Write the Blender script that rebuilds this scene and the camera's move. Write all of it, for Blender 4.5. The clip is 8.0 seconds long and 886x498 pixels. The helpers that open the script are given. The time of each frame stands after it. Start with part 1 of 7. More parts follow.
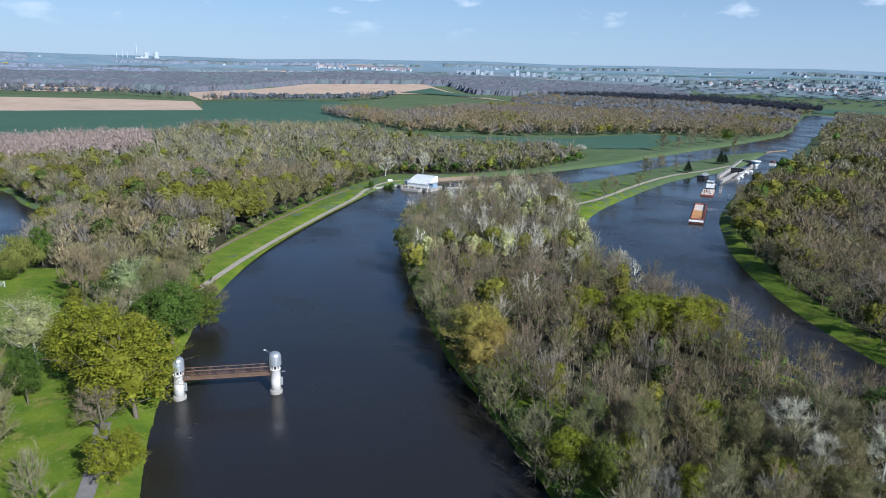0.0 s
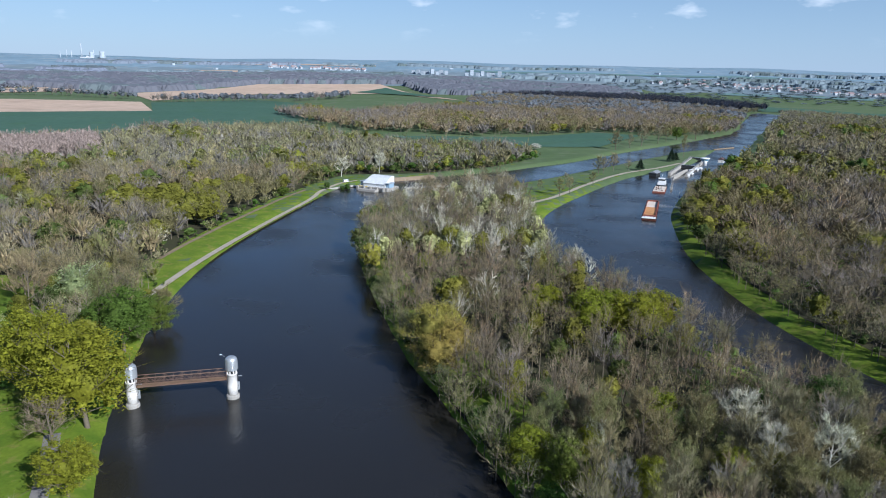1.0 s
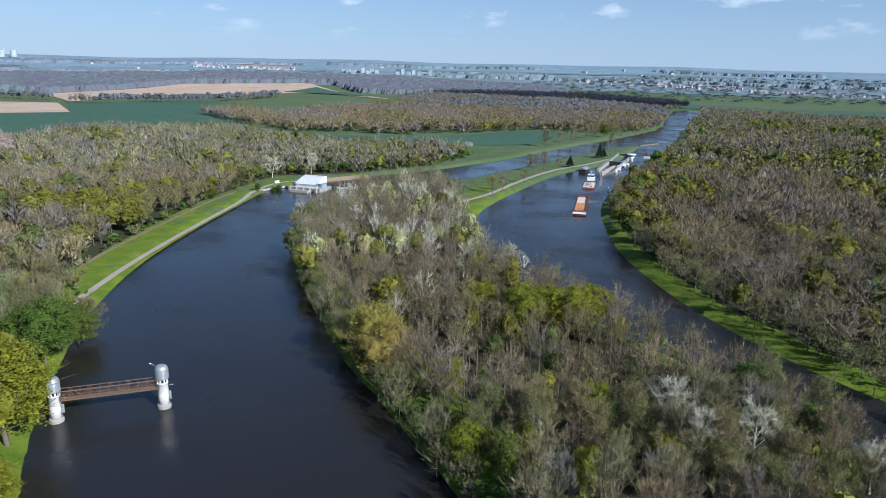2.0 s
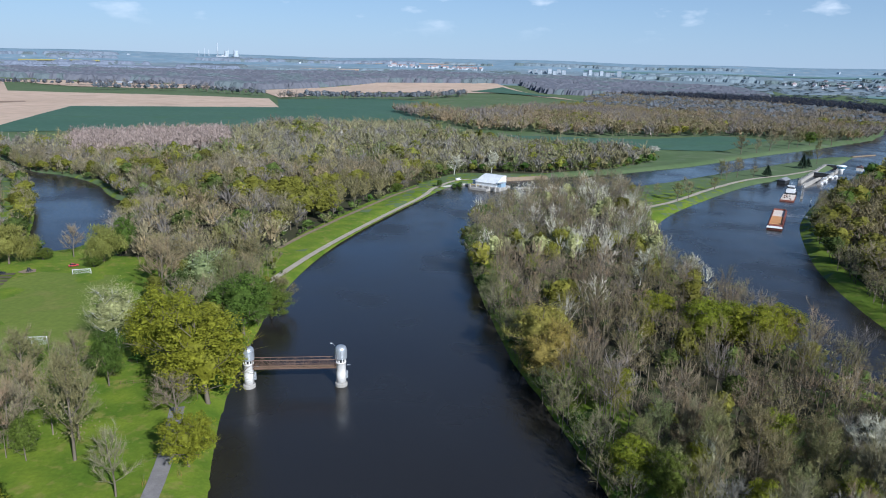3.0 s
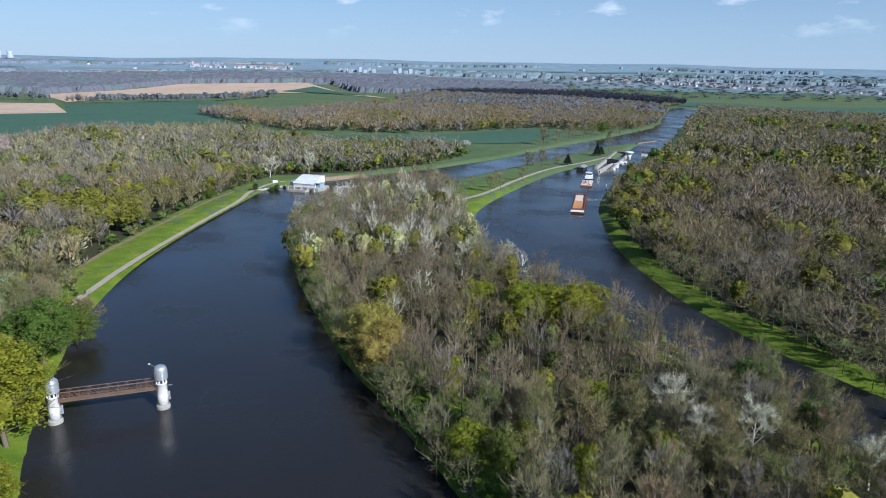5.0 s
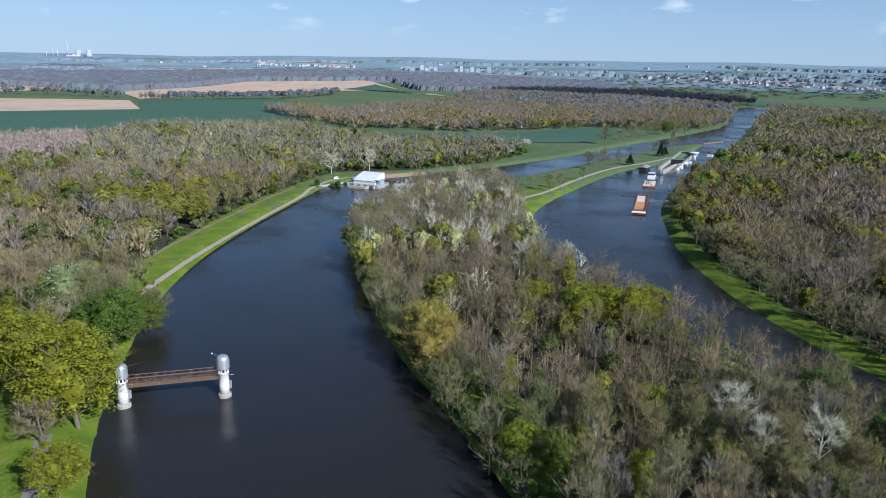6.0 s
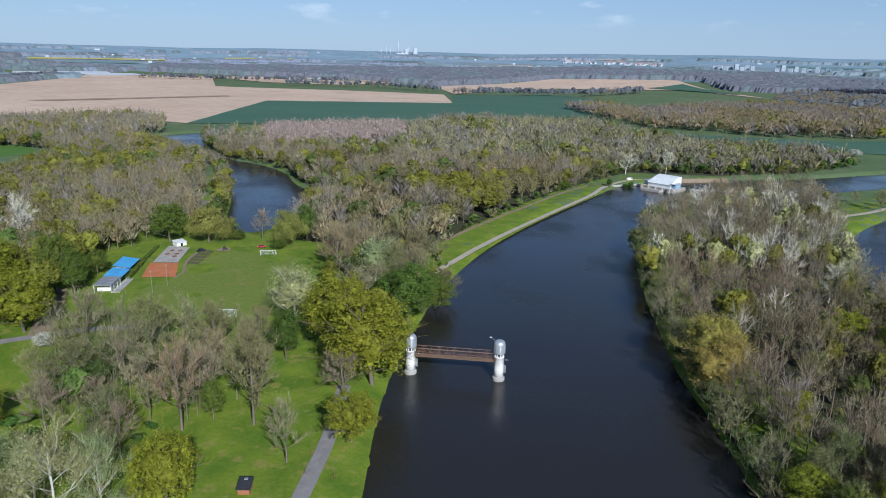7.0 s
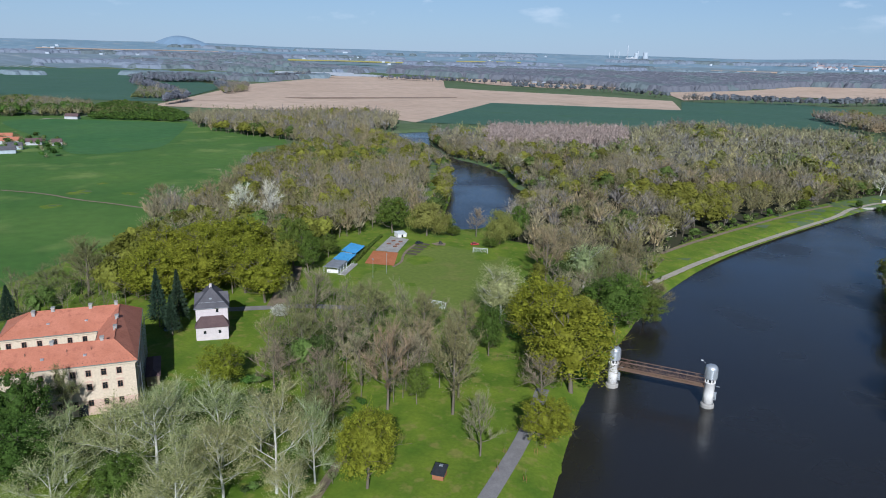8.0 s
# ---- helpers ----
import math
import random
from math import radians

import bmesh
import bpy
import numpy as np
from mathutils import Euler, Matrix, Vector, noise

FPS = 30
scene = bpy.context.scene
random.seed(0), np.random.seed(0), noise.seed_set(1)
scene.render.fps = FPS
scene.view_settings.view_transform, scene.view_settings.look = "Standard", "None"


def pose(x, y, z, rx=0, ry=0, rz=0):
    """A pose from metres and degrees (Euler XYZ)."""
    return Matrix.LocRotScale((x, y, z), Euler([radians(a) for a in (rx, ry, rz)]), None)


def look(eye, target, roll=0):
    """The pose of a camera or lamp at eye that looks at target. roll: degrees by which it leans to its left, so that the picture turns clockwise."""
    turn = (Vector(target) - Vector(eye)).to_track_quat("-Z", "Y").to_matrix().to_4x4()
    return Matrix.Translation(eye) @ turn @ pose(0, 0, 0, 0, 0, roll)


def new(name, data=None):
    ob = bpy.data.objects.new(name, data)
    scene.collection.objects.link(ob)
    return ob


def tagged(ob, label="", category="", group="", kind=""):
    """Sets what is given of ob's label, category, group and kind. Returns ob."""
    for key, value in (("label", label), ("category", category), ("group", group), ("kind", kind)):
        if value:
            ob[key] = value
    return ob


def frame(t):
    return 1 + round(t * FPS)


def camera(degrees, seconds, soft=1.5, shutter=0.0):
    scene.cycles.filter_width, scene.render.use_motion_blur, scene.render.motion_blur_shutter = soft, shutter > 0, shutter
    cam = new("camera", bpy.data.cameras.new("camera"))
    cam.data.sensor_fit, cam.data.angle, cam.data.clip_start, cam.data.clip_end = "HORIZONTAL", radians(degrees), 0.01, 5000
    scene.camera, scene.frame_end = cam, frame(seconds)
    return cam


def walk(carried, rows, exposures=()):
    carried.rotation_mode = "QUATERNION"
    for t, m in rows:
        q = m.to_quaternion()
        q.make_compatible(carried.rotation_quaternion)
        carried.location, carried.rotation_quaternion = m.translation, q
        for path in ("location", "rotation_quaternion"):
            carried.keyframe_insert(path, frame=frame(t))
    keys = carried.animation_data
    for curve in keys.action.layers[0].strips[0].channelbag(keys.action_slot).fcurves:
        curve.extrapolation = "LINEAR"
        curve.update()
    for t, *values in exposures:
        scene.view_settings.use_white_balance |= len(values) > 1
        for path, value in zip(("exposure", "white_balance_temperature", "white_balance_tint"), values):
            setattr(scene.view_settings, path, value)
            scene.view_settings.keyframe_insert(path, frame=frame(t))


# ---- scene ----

# ---- camera: hovers over the river and turns ----
EYE = 97.0
TURNS = [(0, 0, -14.45, 1.32), (0.5, 0.03, -14.45, 1.3), (0.6, -0.1, -14.45, 1.3), (0.9, -2.65, -14.42, 1.28), (1.0, -3.54, -14.4, 1.28), (1.2, -5.05, -14.39, 1.27),
         (1.75, -8.6, -14.37, 1.24), (2.1, -8.95, -14.37, 1.22), (2.3, -7.83, -14.37, 1.21), (2.5, -5.85, -14.45, 1.16), (3.0, 5.54, -14.66, 1.51), (3.5, 15.09, -14.83, 1.71), (4.0, 6.36, -14.6, 1.53),
         (4.2, 1.72, -14.52, 1.39), (4.6, -6.0, -14.48, 1.1), (4.95, -8.9, -14.47, 0.95), (5.3, -9.31, -14.47, 0.88), (5.5, -9.29, -14.5, 0.9),
         (6.0, -4.29, -14.68, 0.92), (6.5, 7.38, -15.02, 1.1), (7.0, 19.19, -15.23, 1.12), (7.5, 31.03, -15.26, 1.25), (7.8, 35.5, -15.3, 1.38), (8.0, 36.68, -15.31, 1.44)]
cam = camera(64.0, 8.0, soft=1.0)
walk(cam, [(t, pose(0, 0, EYE, 90 + p, 0, y) @ pose(0, 0, 0, 0, 0, r)) for t, y, p, r in TURNS], [(0, 0.42, 5560, 10), (2.5, 0.42, 5560, 10), (3.5, 0.3, 5560, 10), (4.0, 0.27, 5560, 10), (4.2, 0.3, 5560, 10), (5.5, 0.45, 5560, 10), (6.5, 0.32, 5560, 10), (7.0, 0.24, 5560, 10), (8, 0.15, 5560, 10)])

# ---- light: a clear spring morning, sun behind and to the right of the river view ----
SUN = Vector((1.06, -1.34, 0.98)).normalized()
world = bpy.data.worlds.new("sky")
scene.world = world
world.use_nodes = True
wn, wl = world.node_tree.nodes, world.node_tree.links
wn.clear()
sky = wn.new("ShaderNodeTexSky")
sky.sky_type, sky.sun_disc = "NISHITA", False
sky.sun_elevation, sky.sun_rotation = math.asin(SUN.z), math.atan2(SUN.x, SUN.y)
sky.air_density, sky.dust_density, sky.ozone_density, sky.altitude = 1.0, 0.15, 3.0, 1500
wbg, wout = wn.new("ShaderNodeBackground"), wn.new("ShaderNodeOutputWorld")
wbg.inputs["Strength"].default_value = 0.063
# fair-weather cumulus, scattered all round above the horizon
wtc, wmap, wnoise, wramp = wn.new("ShaderNodeTexCoord"), wn.new("ShaderNodeMapping"), wn.new("ShaderNodeTexNoise"), wn.new("ShaderNodeMapRange")
wmap.inputs["Scale"].default_value = (13, 13, 36)
wmap.inputs["Location"].default_value = (3.1, 2.2, 0.2)
wnoise.inputs["Detail"].default_value, wnoise.inputs["Scale"].default_value, wnoise.inputs["Roughness"].default_value = 4, 1.0, 0.55
wramp.inputs["From Min"].default_value, wramp.inputs["From Max"].default_value = 0.585, 0.74
wramp.inputs["To Max"].default_value = 0.5
wsep, whigh, wmul, wmix = wn.new("ShaderNodeSeparateXYZ"), wn.new("ShaderNodeMapRange"), wn.new("ShaderNodeMath"), wn.new("ShaderNodeMix")
whigh.inputs["From Min"].default_value, whigh.inputs["From Max"].default_value = 0.03, 0.075
wmul.operation, wmix.data_type = "MULTIPLY", "RGBA"
wl.new(wtc.outputs["Generated"], wmap.inputs["Vector"])
wl.new(wmap.outputs["Vector"], wnoise.inputs["Vector"])
wl.new(wnoise.outputs["Fac"], wramp.inputs["Value"])
wl.new(wtc.outputs["Generated"], wsep.inputs["Vector"])
wl.new(wsep.outputs["Z"], whigh.inputs["Value"])
wl.new(wramp.outputs["Result"], wmul.inputs[0])
wl.new(whigh.outputs["Result"], wmul.inputs[1])
wl.new(wmul.outputs["Value"], wmix.inputs["Factor"])
# thin spring haze pales the sky towards the horizon
whaze = wn.new("ShaderNodeMix")
whaze.data_type = "RGBA"
whow = wn.new("ShaderNodeMapRange")
whow.inputs["From Min"].default_value, whow.inputs["From Max"].default_value = 0.0, 0.22
whow.inputs["To Min"].default_value, whow.inputs["To Max"].default_value = 0.78, 0.0
wl.new(wsep.outputs["Z"], whow.inputs["Value"])
wl.new(whow.outputs["Result"], whaze.inputs["Factor"])
whaze.inputs["B"].default_value = (5.0, 6.6, 8.6, 1)
wl.new(sky.outputs["Color"], whaze.inputs["A"])
wl.new(whaze.outputs["Result"], wmix.inputs["A"])
wmix.inputs["B"].default_value = (13.5, 13.6, 13.8, 1)
wl.new(wmix.outputs["Result"], wbg.inputs["Color"])
wl.new(wbg.outputs["Background"], wout.inputs["Surface"])
sun = new("sun", bpy.data.lights.new("sun", "SUN"))
sun.data.energy, sun.data.angle, sun.data.color = 5.0, radians(0.55), (1.0, 0.95, 0.87)
sun.matrix_world = look((0, 0, 300), Vector((0, 0, 300)) - SUN)

# ---- materials ----
def node_material(name, rough=0.9, spec=0.3, metal=0.0):
    m = bpy.data.materials.new(name)
    m.use_nodes = True
    b = m.node_tree.nodes["Principled BSDF"]
    b.inputs["Roughness"].default_value, b.inputs["Metallic"].default_value = rough, metal
    b.inputs["Specular IOR Level"].default_value = spec
    return m, m.node_tree.nodes, m.node_tree.links, b


def surface(name, a, b, scale=0.5, fine=6.0, c=None, rough=0.9, spec=0.25, bump=0.0, metal=0.0, world_space=True, stretch=(1, 1, 1), bump_scale=None):
    """Two colours mixed by large noise, varied by fine noise, with an optional third colour in patches and a bump."""
    m, n, l, bs = node_material(name, rough, spec, metal)
    if world_space:
        src = n.new("ShaderNodeNewGeometry").outputs["Position"]
    else:
        src = n.new("ShaderNodeTexCoord").outputs["Object"]
    mp = n.new("ShaderNodeMapping")
    mp.inputs["Scale"].default_value = stretch
    l.new(src, mp.inputs["Vector"])
    big, small = n.new("ShaderNodeTexNoise"), n.new("ShaderNodeTexNoise")
    for t, s, d in ((big, scale, 5), (small, fine, 4)):
        t.inputs["Scale"].default_value, t.inputs["Detail"].default_value = s, d
        l.new(mp.outputs["Vector"], t.inputs["Vector"])
    r1 = n.new("ShaderNodeMapRange")
    r1.inputs["From Min"].default_value, r1.inputs["From Max"].default_value = 0.32, 0.68
    l.new(big.outputs["Fac"], r1.inputs["Value"])
    mix = n.new("ShaderNodeMix")
    mix.data_type = "RGBA"
    mix.inputs["A"].default_value, mix.inputs["B"].default_value = (*a, 1), (*b, 1)
    l.new(r1.outputs["Result"], mix.inputs["Factor"])
    out = mix.outputs["Result"]
    if c:
        r3, mix3, t3 = n.new("ShaderNodeMapRange"), n.new("ShaderNodeMix"), n.new("ShaderNodeTexNoise")
        t3.inputs["Scale"].default_value, t3.inputs["Detail"].default_value = scale * 3.1, 6
        l.new(mp.outputs["Vector"], t3.inputs["Vector"])
        r3.inputs["From Min"].default_value, r3.inputs["From Max"].default_value = 0.55, 0.7
        l.new(t3.outputs["Fac"], r3.inputs["Value"])
        mix3.data_type = "RGBA"
        mix3.inputs["B"].default_value = (*c, 1)
        l.new(r3.outputs["Result"], mix3.inputs["Factor"])
        l.new(out, mix3.inputs["A"])
        out = mix3.outputs["Result"]
    hs, r2 = n.new("ShaderNodeHueSaturation"), n.new("ShaderNodeMapRange")
    r2.inputs["To Min"].default_value, r2.inputs["To Max"].default_value = 0.72, 1.28
    l.new(small.outputs["Fac"], r2.inputs["Value"])
    l.new(r2.outputs["Result"], hs.inputs["Value"])
    l.new(out, hs.inputs["Color"])
    l.new(hs.outputs["Color"], bs.inputs["Base Color"])
    if bump:
        bp = n.new("ShaderNodeBump")
        bp.inputs["Strength"].default_value, bp.inputs["Distance"].default_value = bump, 0.1
        if bump_scale:
            t4 = n.new("ShaderNodeTexNoise")
            t4.inputs["Scale"].default_value, t4.inputs["Detail"].default_value = bump_scale, 4
            l.new(mp.outputs["Vector"], t4.inputs["Vector"])
            l.new(t4.outputs["Fac"], bp.inputs["Height"])
        else:
            l.new(small.outputs["Fac"], bp.inputs["Height"])
        l.new(bp.outputs["Normal"], bs.inputs["Normal"])
    return m


def foliage(name, colour, vary=0.12, shade=0.22, through_light=0.35, grainy=0.35):
    """Leaves or twigs: each tree and each spray of it has its own tint; some light passes through."""
    m, n, l, bs = node_material(name, 0.75, 0.2)
    info, geo = n.new("ShaderNodeObjectInfo"), n.new("ShaderNodeNewGeometry")
    hs, r1, r2 = n.new("ShaderNodeHueSaturation"), n.new("ShaderNodeMapRange"), n.new("ShaderNodeMapRange")
    r1.inputs["To Min"].default_value, r1.inputs["To Max"].default_value = 0.5 - vary * 0.25, 0.5 + vary * 0.25
    r2.inputs["To Min"].default_value, r2.inputs["To Max"].default_value = 1 - shade, 1 + shade
    hs.inputs["Color"].default_value = (*colour, 1)
    own, tone, both = n.new("ShaderNodeAttribute"), n.new("ShaderNodeMath"), n.new("ShaderNodeMath")
    own.attribute_name = "tint"
    tone.operation, both.operation = "MULTIPLY_ADD", "MULTIPLY"
    tone.inputs[1].default_value, tone.inputs[2].default_value = 0.33, 1.0
    l.new(own.outputs["Fac"], tone.inputs[0])
    grain, gr, tex = n.new("ShaderNodeTexNoise"), n.new("ShaderNodeMapRange"), n.new("ShaderNodeMath")
    grain.inputs["Scale"].default_value, grain.inputs["Detail"].default_value = 0.9, 4
    gr.inputs["From Min"].default_value, gr.inputs["From Max"].default_value = 0.3, 0.7
    gr.inputs["To Min"].default_value, gr.inputs["To Max"].default_value = 1 - grainy, 1 + grainy
    tex.operation = "MULTIPLY"
    l.new(geo.outputs["Position"], grain.inputs["Vector"])
    l.new(grain.outputs["Fac"], gr.inputs["Value"])
    l.new(gr.outputs["Result"], tex.inputs[0])
    l.new(info.outputs["Random"], r1.inputs["Value"])
    l.new(geo.outputs["Random Per Island"], r2.inputs["Value"])
    l.new(r1.outputs["Result"], hs.inputs["Hue"])
    l.new(r2.outputs["Result"], both.inputs[0])
    l.new(tone.outputs["Value"], both.inputs[1])
    l.new(both.outputs["Value"], tex.inputs[1])
    l.new(tex.outputs["Value"], hs.inputs["Value"])
    l.new(hs.outputs["Color"], bs.inputs["Base Color"])
    relief = n.new("ShaderNodeBump")
    relief.inputs["Strength"].default_value, relief.inputs["Distance"].default_value = 0.4, 0.5
    l.new(grain.outputs["Fac"], relief.inputs["Height"])
    l.new(relief.outputs["Normal"], bs.inputs["Normal"])
    if through_light:
        tr, ad = n.new("ShaderNodeBsdfTranslucent"), n.new("ShaderNodeMixShader")
        ad.inputs["Fac"].default_value = through_light
        l.new(hs.outputs["Color"], tr.inputs["Color"])
        l.new(bs.outputs["BSDF"], ad.inputs[1])
        l.new(tr.outputs["BSDF"], ad.inputs[2])
        l.new(ad.outputs["Shader"], n["Material Output"].inputs["Surface"])
    return m


GRASS = surface("meadow_grass", (0.080, 0.142, 0.009), (0.160, 0.215, 0.017), 0.09, 1.1, (0.195, 0.200, 0.040), bump=0.9)
# duller than GRASS: haze mixed into the colour of grass farther off
MEADOW = surface("haze_dulled_meadow", (0.086, 0.132, 0.050), (0.108, 0.150, 0.066), 0.008, 0.08, (0.140, 0.160, 0.100))
LITTER = surface("forest_floor_litter", (0.042, 0.048, 0.018), (0.056, 0.046, 0.028), 0.05, 0.7, (0.038, 0.062, 0.014), bump=0.5)
PITCH = surface("mown_pitch_grass", (0.128, 0.172, 0.026), (0.152, 0.194, 0.032), 0.03, 0.5, (0.170, 0.186, 0.042))
WHEAT = surface("young_wheat", (0.054, 0.118, 0.076), (0.066, 0.130, 0.086), 0.006, 0.12, (0.060, 0.126, 0.068))
CROP = surface("young_barley", (0.050, 0.135, 0.036), (0.066, 0.152, 0.042), 0.01, 0.12, (0.070, 0.160, 0.036))
PASTURE = surface("pasture", (0.056, 0.132, 0.022), (0.094, 0.172, 0.030), 0.008, 0.15, (0.150, 0.215, 0.050))
SOIL = surface("dry_tilled_soil", (0.50, 0.365, 0.265), (0.57, 0.425, 0.315), 0.004, 0.05, (0.44, 0.32, 0.235))
SOIL_DARK = surface("darker_tilled_soil", (0.26, 0.185, 0.13), (0.30, 0.21, 0.15), 0.01, 0.1)
FOIL = surface("field_fleece", (0.44, 0.46, 0.49), (0.52, 0.54, 0.57), 0.05, 0.3)
# far crops: green lightened and blued to imitate haze
FARWHEAT = surface("haze_tinted_crops", (0.125, 0.215, 0.205), (0.145, 0.235, 0.225), 0.004, 0.05)
RAPE = surface("flowering_rape", (0.42, 0.38, 0.10), (0.48, 0.42, 0.13), 0.01, 0.1)
TRACK = surface("pale_gravel_track", (0.36, 0.31, 0.24), (0.44, 0.39, 0.31), 0.3, 2.5)
ASPHALT = surface("worn_asphalt", (0.20, 0.185, 0.18), (0.25, 0.235, 0.225), 0.3, 3.0)
DIRT = surface("bare_dirt", (0.20, 0.155, 0.10), (0.26, 0.20, 0.14), 0.3, 2.0)
CONCRETE = surface("weathered_concrete", (0.30, 0.285, 0.26), (0.38, 0.365, 0.34), 0.3, 2.0, (0.30, 0.27, 0.23), bump=0.2)
REDCLAY = surface("red_clay_court", (0.40, 0.14, 0.055), (0.46, 0.17, 0.075), 0.2, 1.5)
# farmland and ridge colours hold the blue of distance haze
FARGREEN = surface("haze_tinted_farmland", (0.160, 0.215, 0.235), (0.205, 0.255, 0.295), 0.004, 0.02, (0.290, 0.320, 0.325), stretch=(0.5, 1.6, 1))

FARBLUE = surface("haze_blue_ridge", (0.175, 0.265, 0.325), (0.225, 0.310, 0.380), 0.004, 0.02, (0.310, 0.350, 0.370))

TWIG_GREY = foliage("grey_brown_twigs", (0.228, 0.202, 0.120), through_light=0)
TWIG_BROWN = foliage("red_brown_twigs", (0.250, 0.204, 0.110), through_light=0)
# its blue partly stands in for haze over the middle and far woods
TWIG_VIOLET = foliage("violet_grey_twigs", (0.196, 0.178, 0.152), through_light=0)
TWIG_PALE = foliage("silver_white_twigs", (0.50, 0.485, 0.37), through_light=0)
BUD = foliage("olive_budding_twigs", (0.203, 0.188, 0.082), through_light=0.15)
SPROUT = foliage("sparse_fresh_sprouts", (0.195, 0.205, 0.080), through_light=0.3)
LEAF_GOLD = foliage("yellow_green_spring_leaves", (0.215, 0.235, 0.020), 0.05)
OAK_WOOD = foliage("olive_gold_oak_leaves", (0.182, 0.184, 0.028), 0.05)
GREEN_WOOD = foliage("fresh_green_wood_leaves", (0.095, 0.135, 0.030), 0.08)
LEAF_LIME = foliage("fresh_lime_leaves", (0.115, 0.162, 0.026), 0.08)
LEAF_DEEP = foliage("deep_green_leaves", (0.070, 0.125, 0.020), 0.08)
LEAF_SILVER = foliage("silvery_grey_green_leaves", (0.36, 0.38, 0.17))
LEAF_WILLOW = foliage("yellow_willow_leaves", (0.245, 0.250, 0.062))
LEAF_OCHRE = foliage("ochre_young_shoots", (0.345, 0.270, 0.070))
NEEDLES = foliage("dark_spruce_needles", (0.022, 0.042, 0.022), through_light=0)
BLOSSOM = foliage("white_blossom", (0.55, 0.54, 0.46), through_light=0.2)
# far woods: haze is mixed into the base colour, paler farther off
FARWOOD = foliage("haze_tinted_leafless_woods", (0.118, 0.128, 0.148), shade=0.06, through_light=0, grainy=0.12)
FARWOOD_GREEN = foliage("haze_tinted_green_woods", (0.112, 0.142, 0.148), shade=0.06, through_light=0, grainy=0.12)
HAZEWOOD = foliage("haze_paled_far_woods", (0.165, 0.200, 0.238), shade=0.04, through_light=0, grainy=0.08)
TWIG_PLANTED = foliage("pinkish_poplar_twigs", (0.31, 0.255, 0.215), through_light=0)
# darker brown filling for crowns, imitating the shade inside them
CROWN_SHADE = foliage("crown_inner_shade", (0.182, 0.160, 0.105), through_light=0)
# spruce wood with the blue of haze put into its dark colour
DARKWOOD = foliage("haze_tinted_spruce_wood", (0.026, 0.034, 0.055), through_light=0)
BARK = surface("grey_brown_bark", (0.115, 0.095, 0.068), (0.165, 0.14, 0.105), 0.8, 4.0, stretch=(1, 1, 0.3))
BARK_PALE = surface("pale_poplar_bark", (0.46, 0.45, 0.40), (0.55, 0.54, 0.48), 0.8, 4.0, (0.26, 0.25, 0.21), stretch=(1, 1, 0.3))

# still river water: dark and turbid, with faint ripples
WATER, n_, l_, b_ = node_material("river_water", 0.04, 0.95)
b_.inputs["Base Color"].default_value = (0.0200, 0.0184, 0.0165, 1)
b_.inputs["IOR"].default_value = 1.33
geo_, mp_, no_, bu_ = n_.new("ShaderNodeNewGeometry"), n_.new("ShaderNodeMapping"), n_.new("ShaderNodeTexNoise"), n_.new("ShaderNodeBump")
mp_.inputs["Scale"].default_value = (1, 0.45, 1)
no_.inputs["Scale"].default_value, no_.inputs["Detail"].default_value = 1.1, 5
bu_.inputs["Strength"].default_value, bu_.inputs["Distance"].default_value = 0.7, 0.12
l_.new(geo_.outputs["Position"], mp_.inputs["Vector"])
l_.new(mp_.outputs["Vector"], no_.inputs["Vector"])
l_.new(no_.outputs["Fac"], bu_.inputs["Height"])
l_.new(bu_.outputs["Normal"], b_.inputs["Normal"])
# wind streaks: calmer and rougher patches
no2_, mr_ = n_.new("ShaderNodeTexNoise"), n_.new("ShaderNodeMapRange")
no2_.inputs["Scale"].default_value, no2_.inputs["Detail"].default_value = 0.02, 4
mr_.inputs["From Min"].default_value, mr_.inputs["From Max"].default_value = 0.35, 0.7
mr_.inputs["To Min"].default_value, mr_.inputs["To Max"].default_value = 0.12, 0.36
l_.new(geo_.outputs["Position"], no2_.inputs["Vector"])
l_.new(no2_.outputs["Fac"], mr_.inputs["Value"])
l_.new(mr_.outputs["Result"], b_.inputs["Roughness"])

WHITEWASH = surface("weathered_white_render", (0.60, 0.58, 0.55), (0.70, 0.68, 0.65), 0.5, 3.0, (0.66, 0.64, 0.60), world_space=False)
ZINC = surface("dull_zinc_sheet", (0.42, 0.45, 0.48), (0.52, 0.55, 0.58), 0.6, 4.0, rough=0.42, spec=0.5, metal=0.55, world_space=False)
RUST = surface("rusty_painted_steel", (0.145, 0.088, 0.060), (0.21, 0.130, 0.090), 1.2, 6.0, (0.10, 0.065, 0.05), rough=0.7, world_space=False)
PLANK = surface("weathered_brown_planks", (0.22, 0.15, 0.09), (0.29, 0.20, 0.13), 1.0, 6.0, world_space=False)
CREAM = surface("cream_lime_render", (0.56, 0.465, 0.345), (0.60, 0.50, 0.375), 0.2, 2.0, (0.545, 0.445, 0.325), world_space=False)
ROSE = surface("pinkish_white_render", (0.50, 0.445, 0.445), (0.56, 0.50, 0.50), 0.4, 2.5, (0.47, 0.41, 0.40), world_space=False)
VERDIGRIS = surface("green_grey_gutter_paint", (0.10, 0.14, 0.12), (0.14, 0.18, 0.16), 0.8, 4, rough=0.5, world_space=False)
PINK = surface("pinkish_plinth_render", (0.52, 0.36, 0.28), (0.58, 0.42, 0.33), 0.2, 2.0, (0.44, 0.30, 0.24), world_space=False)
